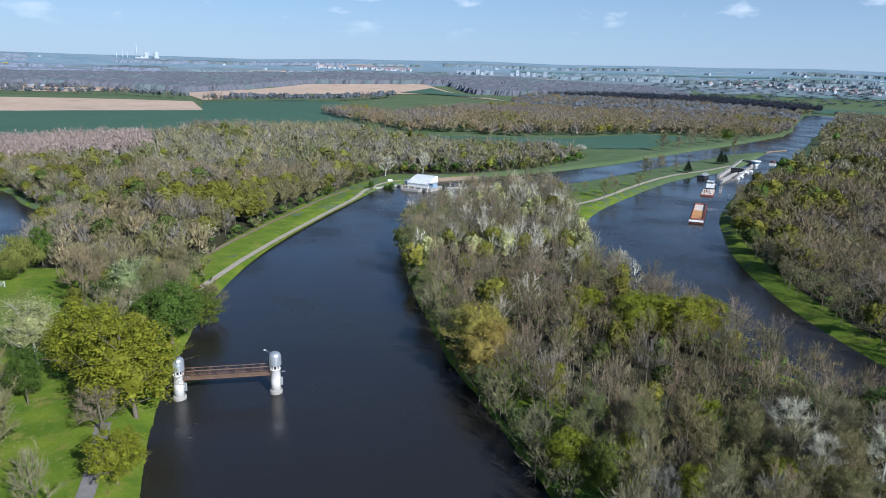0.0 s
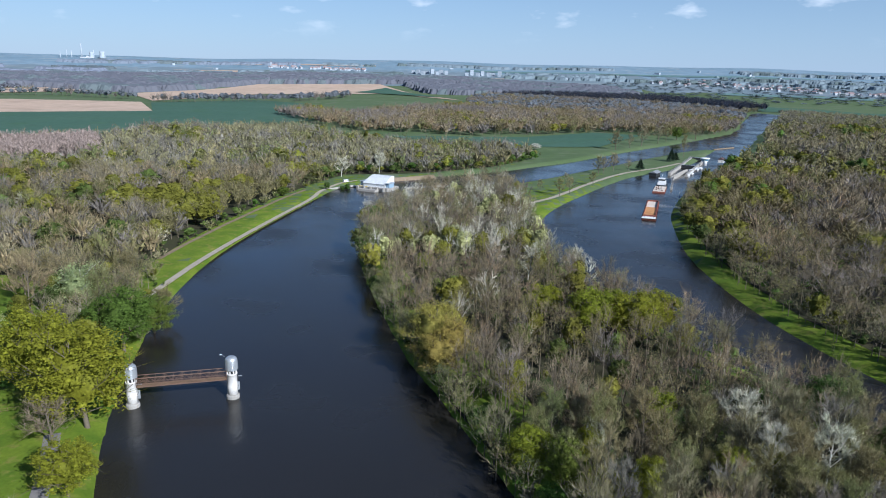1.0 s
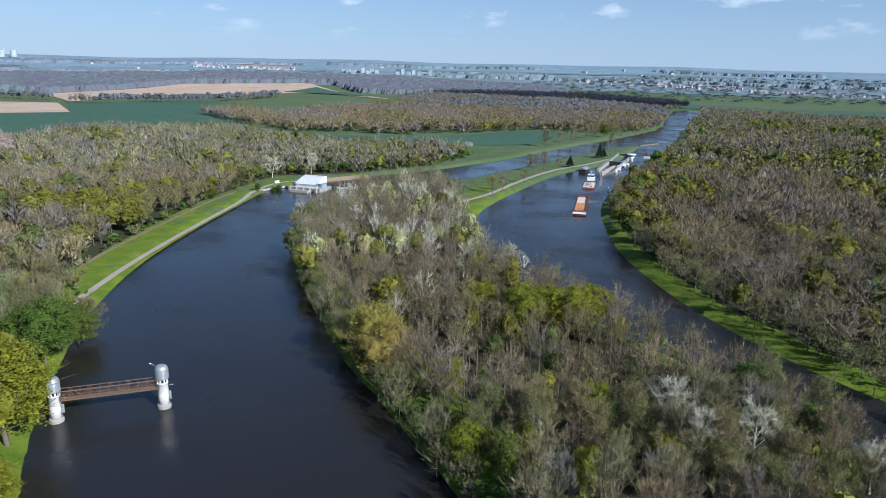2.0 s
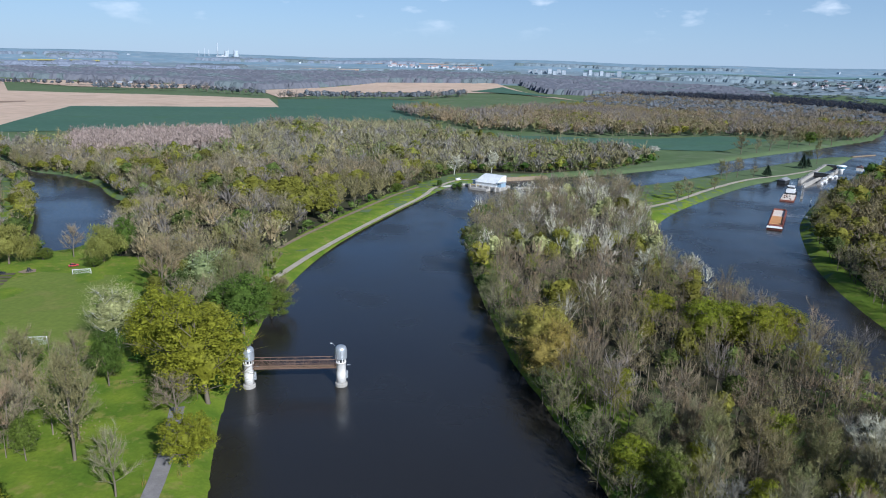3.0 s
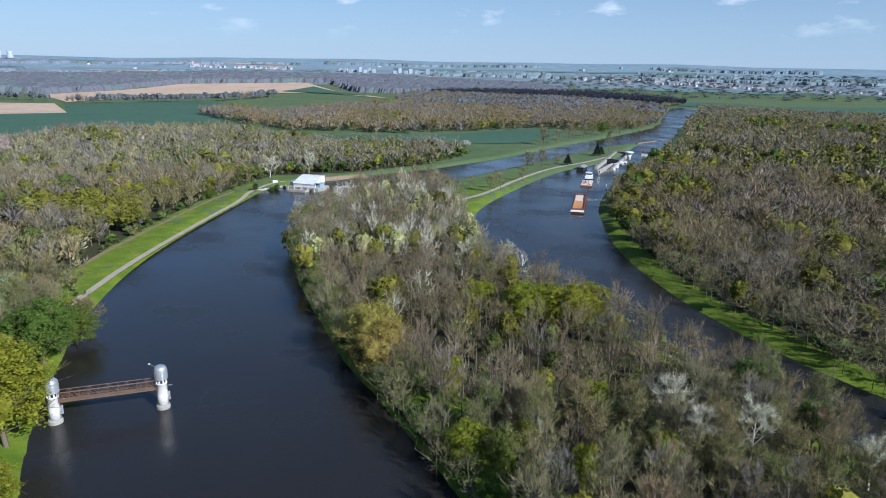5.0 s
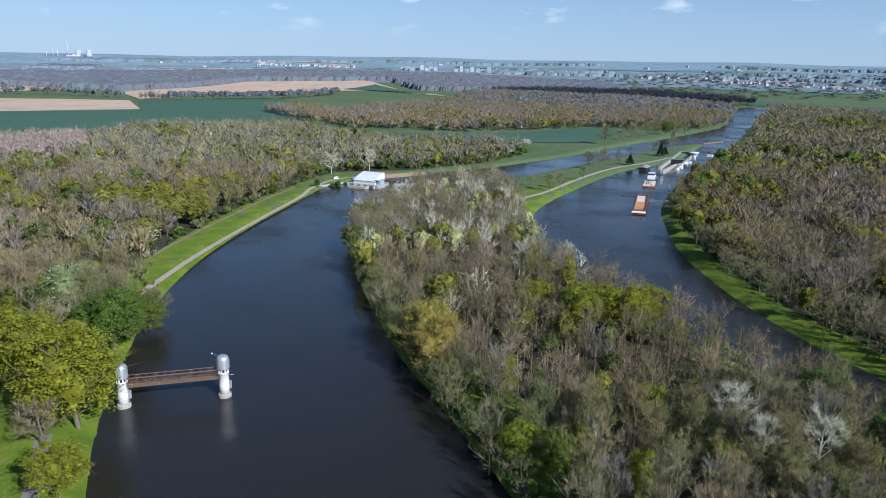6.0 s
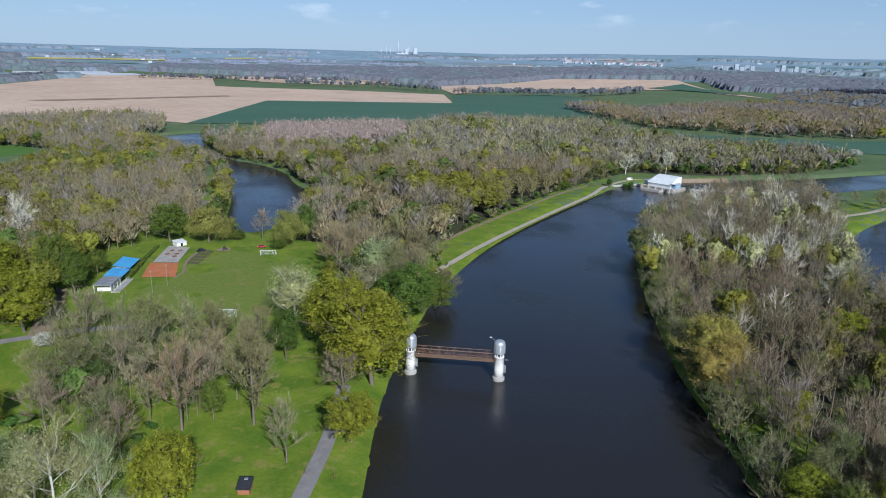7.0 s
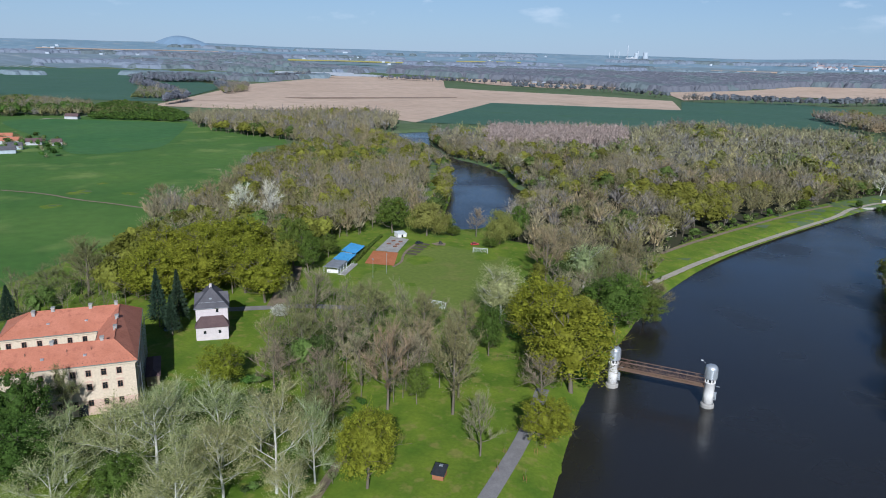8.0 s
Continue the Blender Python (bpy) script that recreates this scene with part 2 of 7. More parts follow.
TILE = surface("orange_clay_tiles", (0.40, 0.150, 0.090), (0.46, 0.180, 0.112), 0.25, 3.0, (0.34, 0.125, 0.08), bump=0.5, world_space=False, bump_scale=7)
SLATE = surface("dark_grey_shingles", (0.075, 0.072, 0.080), (0.105, 0.10, 0.108), 0.4, 4.0, bump=0.4, world_space=False, bump_scale=8)
BROWNROOF = surface("dark_brown_sheet_roof", (0.10, 0.065, 0.065), (0.13, 0.085, 0.08), 0.4, 4.0, world_space=False)
BLUEROOF = surface("blue_sheet_roof", (0.07, 0.27, 0.50), (0.10, 0.33, 0.57), 0.4, 3.0, rough=0.5, world_space=False)
GREYROOF = surface("grey_corrugated_roof", (0.20, 0.21, 0.23), (0.28, 0.29, 0.31), 0.4, 3.0, rough=0.6, world_space=False)
WHITE = surface("white_paint", (0.76, 0.77, 0.78), (0.82, 0.83, 0.84), 0.6, 4.0, rough=0.5, world_space=False)
WHITEMETAL = surface("white_sheet_cladding", (0.58, 0.60, 0.61), (0.68, 0.70, 0.71), 0.3, 2.0, rough=0.45, world_space=False)
DARKMETAL = surface("dark_painted_metal", (0.025, 0.028, 0.032), (0.04, 0.042, 0.046), 1.0, 6.0, rough=0.5, world_space=False)
GLASS = surface("dark_window_glass", (0.012, 0.014, 0.018), (0.02, 0.022, 0.026), 0.8, 3.0, rough=0.12, spec=0.6, world_space=False)
REDWOOD = surface("red_brown_boards", (0.27, 0.11, 0.055), (0.33, 0.14, 0.07), 1.0, 8.0, stretch=(1, 1, 6), world_space=False)
REDHULL = surface("rusty_red_hull_paint", (0.19, 0.062, 0.045), (0.25, 0.088, 0.06), 0.4, 3.0, (0.22, 0.12, 0.09), rough=0.6, world_space=False)
SAND = surface("orange_sand_cargo", (0.52, 0.25, 0.10), (0.58, 0.30, 0.13), 0.3, 2.0, bump=0.5, world_space=False)
PALECARGO = surface("pale_dusty_hold_floor", (0.62, 0.53, 0.45), (0.68, 0.60, 0.52), 0.3, 2.0, world_space=False)
CARRED = surface("red_car_paint", (0.45, 0.03, 0.03), (0.50, 0.04, 0.04), 1.0, 5.0, rough=0.3, spec=0.6, world_space=False)
BEDSOIL = surface("dark_garden_soil", (0.09, 0.075, 0.05), (0.13, 0.11, 0.07), 0.6, 3.0, (0.08, 0.12, 0.03))
# the hill is coloured blue in place of distance haze
FAR_HILL = surface("haze_blue_hill", (0.175, 0.255, 0.345), (0.190, 0.270, 0.360), 0.002, 0.02)
# far walls, roofs and panes have haze greyed into their colours
FAR_WHITE = surface("haze_tinted_white_walls", (0.34, 0.385, 0.43), (0.42, 0.46, 0.50), 0.05, 0.5)
FAR_CREAM = surface("haze_tinted_cream_walls", (0.38, 0.39, 0.41), (0.45, 0.45, 0.46), 0.05, 0.5)
FAR_ROOF = surface("haze_dulled_red_roofs", (0.28, 0.215, 0.215), (0.33, 0.25, 0.24), 0.05, 0.5)
FAR_GREYROOF = surface("haze_tinted_grey_roofs", (0.24, 0.24, 0.27), (0.32, 0.32, 0.34), 0.05, 0.5)
FAR_GLASS = surface("haze_paled_panes", (0.22, 0.26, 0.31), (0.26, 0.30, 0.35), 0.05, 0.5)
FOAM = surface("broken_white_water", (0.45, 0.48, 0.50), (0.60, 0.62, 0.64), 0.4, 2.0, rough=0.4)

# ---- plan of the land: banks, islands, ponds ----
def rounded(points, rounds=2):
    p = np.array(points, float)
    for _ in range(rounds):
        q = np.roll(p, -1, 0)
        p = np.stack([0.75 * p + 0.25 * q, 0.25 * p + 0.75 * q], 1).reshape(-1, 2)
    return p


def inside(poly, x, y):
    x1, y1 = poly[:, 0], poly[:, 1]
    x2, y2 = np.roll(x1, -1), np.roll(y1, -1)
    odd = np.zeros(np.shape(x), bool)
    for a, b, c, d in zip(x1, y1, x2, y2):
        if b != d:
            odd ^= ((b > y) != (d > y)) & (x < (c - a) * (y - b) / (d - b) + a)
    return odd


def signed(poly, x, y):
    """Distance to a closed outline, negative inside."""
    best = np.full(np.shape(x), 1e9)
    for (a, b), (c, d) in zip(poly, np.roll(poly, -1, 0)):
        ex, ey = c - a, d - b
        t = np.clip(((x - a) * ex + (y - b) * ey) / (ex * ex + ey * ey + 1e-9), 0, 1)
        best = np.minimum(best, (x - a - t * ex) ** 2 + (y - b - t * ey) ** 2)
    return np.sqrt(best) * np.where(inside(poly, x, y), -1, 1)


WEST_BANK = [(60, -600), (20, -150), (-35, 40), (-52, 95), (-63, 129), (-73, 156), (-81, 183), (-90, 232), (-95, 264), (-97, 302), (-96, 345), (-90, 394), (-77, 460), (-61, 530), (-55, 562), (-37, 588)]
FAR_BANK = [(-30, 606), (-6, 620), (30, 640), (87, 671), (119, 698), (146, 723), (190, 761), (285, 872), (399, 986), (566, 1176), (670, 1370), (760, 1560), (900, 1800)]
CANAL_EAST = [(960, 1780), (800, 1480), (634, 1230), (516, 1015), (388, 803), (335, 735), (290, 655), (233, 567), (190, 482), (176, 440), (158, 375), (152, 338), (149, 295), (149, 260), (154, 222), (160, 195), (170, 168), (190, 60), (260, -150), (420, -600)]
RIVER = rounded(WEST_BANK + FAR_BANK + CANAL_EAST)
ISLAND = rounded([(130, -600), (75, -150), (50, 60), (27, 146), (19, 172), (11, 200), (3, 222), (-3, 252), (-10, 284), (-17, 324), (-22, 360), (-24, 425), (-14, 468), (4, 510), (18, 560), (40, 590), (98, 599), (134, 636), (191, 698), (289, 803), (345, 866), (412, 909),
                  (400, 890), (345, 800), (312, 748), (280, 710), (247, 681), (217, 655), (174, 596), (137, 539), (117, 507), (96, 466), (84, 420), (80, 335), (92, 290), (102, 255), (114, 222), (124, 195), (132, 155), (150, 60), (215, -150), (330, -600)])
OXBOW = rounded([(-604, 640), (-588, 690), (-580, 738), (-545, 705), (-505, 642), (-408, 555), (-369, 547), (-318, 513), (-284, 467), (-247, 441), (-236, 400), (-221, 350), (-224, 318), (-246, 328), (-262, 352), (-298, 410), (-355, 480), (-372, 502), (-450, 562), (-548, 612)])
OLD_ARM = rounded([(-494, 392), (-512, 420), (-530, 458), (-565, 492), (-566, 470), (-540, 440), (-515, 402)])
WATERS = (OXBOW, OLD_ARM)


def shore(x, y):
    """Distance to the nearest water's edge, negative on the water."""
    s = np.maximum(signed(RIVER, x, y), -signed(ISLAND, x, y))
    for p in WATERS:
        s = np.minimum(s, signed(p, x, y))
    return s


def rise(x, y):
    """The plain, and far hills raised to meet the skyline in the camera's view."""
    r = np.hypot(x, y)
    a = np.arctan2(x, y)
    swell = 1 + 0.05 * np.sin(5 * a + 1) + 0.035 * np.sin(13 * a + 2) + 0.02 * np.sin(31 * a)
    return 2.2 + 122 * swell * np.clip((r - 2600) / 2250, 0, 1) ** 1.25


def ground_z(x, y):
    x, y = np.asarray(x, float), np.asarray(y, float)
    bump = 0.25 * np.sin(x * 0.041 + 1.3) * np.sin(y * 0.037) + 0.12 * np.sin(x * 0.13) * np.sin(y * 0.11 + 2)
    return np.minimum(rise(x, y) + bump, np.maximum(shore(x, y) * 0.42, -1.8))


def axis_steps(lo, hi, step, reach):
    mid = np.arange(lo, hi + step, step)
    out, s = [], step
    up = [mid[-1]]
    while up[-1] < reach:
        s *= 1.085
        up.append(up[-1] + s)
    s, down = step, [mid[0]]
    while down[-1] > -reach:
        s *= 1.085
        down.append(down[-1] - s)
    return np.concatenate([down[:0:-1], mid, up[1:]])


def tri_mesh(name, verts, tris, mats, index=None, smooth=False):
    me = bpy.data.meshes.new(name)
    verts, tris = np.asarray(verts, np.float32), np.asarray(tris, np.int32)
    me.vertices.add(len(verts))
    me.vertices.foreach_set("co", verts.ravel())
    me.loops.add(tris.size)
    me.loops.foreach_set("vertex_index", tris.ravel())
    me.polygons.add(len(tris))
    me.polygons.foreach_set("loop_start", np.arange(0, tris.size, 3, dtype=np.int32))
    for m in mats:
        me.materials.append(m)
    if index is not None:
        me.polygons.foreach_set("material_index", np.asarray(index, np.int32))
    if smooth:
        me.polygons.foreach_set("use_smooth", np.ones(len(tris), bool))
    me.update(calc_edges=True)
    return me


gx, gy = axis_steps(-620, 440, 6.0, 4950), axis_steps(60, 900, 6.0, 4950)
GX, GY = np.meshgrid(gx, gy)
GZ = ground_z(GX, GY)
nx, ny = len(gx), len(gy)
quad = (np.arange(ny - 1)[:, None] * nx + np.arange(nx - 1)[None]).ravel()
gt = np.concatenate([np.stack([quad, quad + 1, quad + nx + 1], 1), np.stack([quad, quad + nx + 1, quad + nx], 1)])
gr = np.hypot(GX, GY).ravel()[gt].mean(1)
# colour changes with distance from the camera, standing in for haze
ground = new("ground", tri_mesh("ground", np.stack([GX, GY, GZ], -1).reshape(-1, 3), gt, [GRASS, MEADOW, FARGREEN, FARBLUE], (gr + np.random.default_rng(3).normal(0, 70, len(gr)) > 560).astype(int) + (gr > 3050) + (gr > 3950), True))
tagged(ground, "green river meadows rolling out to distant hills tinted blue for haze", "ground", kind="structure")



def mesh_z(x, y):
    """The height of the ground sheet itself, between its corners."""
    i, j = np.clip(np.searchsorted(gx, x) - 1, 0, nx - 2), np.clip(np.searchsorted(gy, y) - 1, 0, ny - 2)
    u, v = (x - gx[i]) / (gx[i + 1] - gx[i]), (y - gy[j]) / (gy[j + 1] - gy[j])
    a, b, c, d = GZ[j, i], GZ[j, i + 1], GZ[j + 1, i + 1], GZ[j + 1, i]
    return np.where(u > v, a + u * (b - a) + v * (c - b), a + v * (d - a) + u * (c - d))


wv = [(-800, -650, 0), (1100, -650, 0), (1100, 1900, 0), (-800, 1900, 0)]
water = new("water", tri_mesh("water", wv, [(0, 1, 2), (0, 2, 3)], [WATER]))
tagged(water, "dark calm river water with faint ripples", "water", kind="structure")


def sheet(name, points, material, label, category, lift=0.12, cell=40.0, round_=0, kind="structure"):
    """A field, path or floor laid over the ground, following it."""
    poly = rounded(points, round_) if round_ else np.array(points, float)
    bm = bmesh.new()
    bm.faces.new([bm.verts.new((x, y, 0)) for x, y in poly])
    bmesh.ops.triangulate(bm, faces=bm.faces[:])
    for _ in range(7):
        long_ = [e for e in bm.edges if e.calc_length() > cell]
        if not long_:
            break
        bmesh.ops.subdivide_edges(bm, edges=long_, cuts=1)
        bmesh.ops.triangulate(bm, faces=[f for f in bm.faces if len(f.verts) > 3])
    co = np.array([v.co[:2] for v in bm.verts])
    z = mesh_z(co[:, 0], co[:, 1])
    r = np.hypot(co[:, 0], co[:, 1])
    lifts = lift + np.clip((r - 500) / 900, 0, 3) * 0.5
    for v, zz, ll in zip(bm.verts, z, lifts):
        v.co.z = zz + ll
    bmesh.ops.recalc_face_normals(bm, faces=bm.faces[:])
    if sum(f.normal.z for f in bm.faces) < 0:
        bmesh.ops.reverse_faces(bm, faces=bm.faces[:])
    me = bpy.data.meshes.new(name)
    bm.to_mesh(me)
    bm.free()
    me.materials.append(material)
    return tagged(new(name, me), label, category, kind=kind)


def ribbon(name, line, width, material, label, category, lift=0.1):
    """A path of even width along a line."""
    p = np.array(line, float)
    for _ in range(2):
        q = np.stack([0.75 * p[:-1] + 0.25 * p[1:], 0.25 * p[:-1] + 0.75 * p[1:]], 1).reshape(-1, 2)
        p = np.concatenate([p[:1], q, p[-1:]])
    fine = [p[0]]
    for a, b in zip(p[:-1], p[1:]):
        k = max(1, int(np.hypot(*(b - a)) / 5))
        fine += [a + (b - a) * i / k for i in range(1, k + 1)]
    p = np.array(fine)
    d = np.gradient(p, axis=0)
    d /= np.linalg.norm(d, axis=1, keepdims=True) + 1e-9
    s = np.stack([-d[:, 1], d[:, 0]], 1) * width / 2
    a, b = p + s, p - s
    za, zb = ground_z(a[:, 0], a[:, 1]), ground_z(b[:, 0], b[:, 1])
    zz = np.maximum(np.maximum(za, zb), ground_z(p[:, 0], p[:, 1])) + lift
    v = np.concatenate([np.c_[a, zz], np.c_[b, zz]])
    n = len(p)
    i = np.arange(n - 1)
    t = np.concatenate([np.stack([i, i + n, i + 1], 1), np.stack([i + 1, i + n, i + n + 1], 1)])
    return tagged(new(name, tri_mesh(name, v, t, [material])), label, category, kind="structure")


# ---- fields and paths ----
sheet("tilled_field", [(-1122, 672), (-1686, 1318), (-1953, 1830), (-1845, 2142), (-1683, 2233), (-1277, 1705), (-1067, 1720), (-904, 1743), (-743, 1740), (-605, 1722), (-479, 1420), (-826, 1266), (-650, 800), (-838, 833)], SOIL, "dry pale brown freshly tilled field", "field")
sheet("tilled_field", [(-1702, 2257), (-1428, 2299), (-1219, 2344), (-950, 2625), (-887, 2454), (-1071, 2063), (-1315, 2046)], SOIL, "narrow pale tilled field beyond a sparse tree row", "field", 0.3)
sheet("dark_soil_strip", [(-1180, 1010), (-1130, 1020), (-960, 1330), (-985, 1360)], SOIL_DARK, "darker strip across the tilled field", "field", 0.6)
sheet("fleece_field", [(-2152, 2017), (-1974, 2154), (-1857, 2122), (-1978, 1969)], FOIL, "field covered in pale crop fleece", "field", 0.6)
sheet("fleece_field", [(-1451, 2384), (-1252, 2462), (-1226, 2382), (-1409, 2296)], FOIL, "strip covered in pale crop fleece", "field", 0.6)
sheet("wheat_field", [(-826, 1266), (-479, 1420), (-575, 1696), (-383, 1900), (-241, 1794), (-188, 1485), (-150, 1250), (-400, 950), (-560, 850), (-650, 800)], WHEAT, "deep green field of young wheat", "field", 0.3)
sheet("pasture", [(-1300, 330), (-1050, 470), (-858, 566), (-648, 551), (-525, 460), (-462, 383), (-415, 320), (-385, 232), (-337, 176), (-305, 110), (-420, 40), (-900, 40)], PASTURE, "bright green open pasture beside the oxbow", "field")
sheet("crop_field", [(-1012, 402), (-975, 455), (-839, 551), (-811, 537), (-720, 462), (-638, 393), (-630, 353), (-640, 312), (-665, 312), (-745, 335), (-830, 352), (-950, 372)], CROP, "darker green crop field between pasture and track", "field", 0.25, round_=2)
ribbon("field_track", [(-960, 372), (-978, 412), (-1000, 458), (-955, 478)], 5, TRACK, "pale gravel field track", "track", 0.4)
ribbon("cattle_path", [(-519, 197), (-482, 211), (-455, 213), (-424, 223), (-397, 231)], 2.2, DIRT, "worn pale cattle path across the pasture", "path", 0.35)
sheet("wheat_field", [(-2785, 1112), (-2573, 1473), (-2121, 1250), (-1887, 1291), (-1581, 1164), (-1200, 758), (-1235, 702), (-1366, 634), (-1700, 560), (-2500, 700)], WHEAT, "deep green wheat field beyond a hedge", "field", 0.3)
sheet("tilled_field", [(-790, 2154), (-563, 2892), (-97, 3081), (60, 2500), (180, 2101), (-42, 2500), (-300, 2330), (-428, 2300), (-599, 1781)], SOIL, "dry pale brown tilled field behind a tree row", "field", 0.3)
sheet("wheat_field", [(-165, 2560), (-60, 2850), (60, 2480), (120, 2260), (-10, 2420)], WHEAT, "small green wheat field among tilled soil", "field", 1.5)
sheet("wheat_field", [(-13, 1000), (60, 1000), (175, 1009), (301, 1105), (363, 1066), (252, 894), (175, 882), (142, 902), (82, 950), (0, 960)], WHEAT, "green field strip between riverside woods", "field", 0.3)
sheet("wheat_field", [(900, 1900), (1060, 2070), (1160, 1960), (1212, 1800), (1523, 1774), (1900, 1500), (1400, 1250), (1100, 1500)], WHEAT, "deep green field below the hillside village", "field", 0.3)
ribbon("towpath", [(-105, 285), (-101.5, 312), (-98.5, 345), (-91.5, 392), (-77.5, 462), (-64.5, 520), (-62, 550), (-50, 587), (-37, 600)], 3.4, TRACK, "pale gravel towpath along the river bank", "path")
ribbon("meadow_track", [(-119, 345), (-112, 392), (-98, 458), (-84, 520), (-74, 552)], 2.6, DIRT, "worn dirt track through the bank meadow", "path")
ribbon("park_path", [(-68, 95), (-73, 117), (-80.5, 147), (-90, 172)], 4.0, ASPHALT, "grey asphalt park path leading under the trees", "path")
ribbon("park_road", [(-216, 152), (-205, 166), (-196, 176), (-180, 186)], 4.5, ASPHALT, "narrow asphalt lane beside the white house", "road")
ribbon("canal_towpath", [(90, 500), (120, 532), (170, 612), (215, 668), (262, 706), (300, 745)], 4.0, TRACK, "pale towpath across the lock island", "path")
sheet("forest_floor", [(60, -200), (42, 60), (29, 146), (14, 195), (0, 255), (-14, 330), (-20, 425), (-8, 475), (12, 520), (28, 570), (90, 575), (92, 520), (84, 470), (76, 420), (68, 335), (84, 285), (104, 222), (120, 150), (140, 60), (190, -200)], LITTER, "brown leaf litter under the island wood", "forest floor", 0.15)
sheet("forest_floor", [(186, 60), (175, 180), (162, 260), (163, 310), (168, 366), (188, 440), (238, 545), (300, 640), (400, 780), (560, 1010), (720, 1260), (1100, 1250), (1600, 900), (1100, 60)], LITTER, "shaded brown floor of the east wood", "forest floor", 0.15)
sheet("forest_floor", [(-122, 320), (-116, 385), (-104, 456), (-92, 512), (-72, 580), (-50, 630), (30, 652), (92, 700), (140, 780), (130, 850), (0, 900), (-100, 1010), (-230, 1060), (-450, 850), (-495, 720), (-400, 570), (-350, 545), (-275, 480), (-235, 440), (-215, 370), (-190, 315)], LITTER, "brown floor of the west bank wood", "forest floor", 0.15)

# ---- trees ----
rng = np.random.default_rng(7)


def unit(v):
    return v / (np.linalg.norm(v, axis=-1, keepdims=True) + 1e-9)


def slivers(base, way, width, g):
    """Thin pointed twigs from base points along ways."""
    side = unit(np.cross(way, g.normal(size=way.shape))) * np.reshape(width, (-1, 1)) / 2
    v = np.stack([base - side, base + side, base + way], 1).reshape(-1, 3)
    return v, np.arange(len(v)).reshape(-1, 3)


def leaves(at, facing, size, g, loose=0.7):
    """Small leaf sprays of three corners, facing roughly the given way."""
    n = unit(facing + loose * g.normal(size=at.shape))
    a = unit(np.cross(n, g.normal(size=at.shape)))
    b = np.cross(n, a)
    s = np.reshape(size, (-1, 1))
    v = np.stack([at + a * s, at - 0.5 * a * s + 0.8 * b * s, at - 0.5 * a * s - 0.8 * b * s], 1).reshape(-1, 3)
    return v, np.arange(len(v)).reshape(-1, 3)


def limb(points, radii, sides=5):
    """A tapered round limb through points."""
    p, r = np.array(points, float), np.array(radii, float)
    d = unit(np.gradient(p, axis=0))
    a = unit(np.cross(d, np.array([0.31, 0.87, 0.13])))
    b = np.cross(d, a)
    ang = np.linspace(0, 2 * np.pi, sides, endpoint=False)
    v = (p[:, None] + r[:, None, None] * (np.cos(ang)[None, :, None] * a[:, None] + np.sin(ang)[None, :, None] * b[:, None])).reshape(-1, 3)
    t = []
    for i in range(len(p) - 1):
        for k in range(sides):
            k2 = (k + 1) % sides
            q = (i * sides + k, i * sides + k2, (i + 1) * sides + k2, (i + 1) * sides + k)
            t += [(q[0], q[1], q[2]), (q[0], q[2], q[3])]
    return v, np.array(t)


def join(parts):
    vs, ts, o = [], [], 0
    for v, t in parts:
        vs.append(v)
        ts.append(t + o)
        o += len(v)
    return np.concatenate(vs), np.concatenate(ts)


def skeleton_of(h, r, g, bole=0.25, limbs=10, lean=0.04, rise_=0.26, stout=1.0):
    """Trunk and limbs of a broadleaf tree; returns wood meshes and branch lines (start, end)."""
    top = np.array([g.normal() * lean * h, g.normal() * lean * h, 0.86 * h])
    k = np.linspace(0, 1, 6)[:, None]
    trunk = top * k + np.sin(k * 5 + g.uniform(0, 6)) * 0.012 * h * np.array([1, 0.6, 0])
    r0 = (0.0115 * h + 0.06) * stout
    trunk[0, 2] = -0.6
    wood = [limb(trunk, r0 * np.linspace(1.15, 0.18, 6), 6)]
    lines = []
    az = g.uniform(0, 6.28)
    for i in range(limbs):
        f = bole + (0.82 - bole) * (i + g.uniform(0, 0.8)) / limbs
        s = np.array([np.interp(f, k[:, 0], trunk[:, c]) for c in range(3)])
        az += 2.4 + g.normal() * 0.3
        u = (f - bole) / (0.82 - bole)
        reach = r * (0.72 + 0.5 * math.sin(min(1, u * 1.25 + 0.15) * math.pi)) * (1.0 - 0.45 * u) * g.uniform(0.8, 1.15)
        e = s + np.array([math.cos(az) * reach, math.sin(az) * reach, h * (rise_ - 0.06 * u) * g.uniform(0.6, 1.3)])
        e[2] = min(e[2], h * 0.97)
        mid = (s + e) / 2 + np.array([0, 0, -0.015 * h]) + g.normal(size=3) * 0.02 * h
        wood.append(limb([s, mid, e], [r0 * 0.42 * (1 - 0.5 * u), r0 * 0.26, 0.04], 4))
        lines.append((s + 0.35 * (e - s), e))
        for j in range(6):
            w = g.uniform(0.3, 0.98)
            b = s + (e - s) * w if w > 0.5 else s + (mid - s) * w * 2
            d = unit((e - s) / np.linalg.norm(e - s) + g.normal(size=3) * 0.75 + np.array([0, 0, 0.45]))
            q = b + d * r * g.uniform(0.28, 0.5)
            wood.append(limb([b, q], [r0 * 0.16, 0.03], 3))
            lines.append((b, q))
    lines.append((trunk[3], trunk[5] + np.array([0, 0, 0.1 * h])))
    return wood, lines


def bare_crown(lines, h, r, g, count, width=0.075, length=0.1):
    pick = g.integers(0, len(lines), count)
    a, b = np.array([l[0] for l in lines])[pick], np.array([l[1] for l in lines])[pick]
    t = g.uniform(0.1, 1.05, (count, 1))
    d = unit(unit(b - a) * 0.9 + g.normal(size=(count, 3)) * 0.5 + np.array([0, 0, 0.65]))
    return slivers(a + (b - a) * t, d * h * length * g.uniform(0.5, 1.25, (count, 1)), width * g.uniform(0.6, 1.4, count), g)


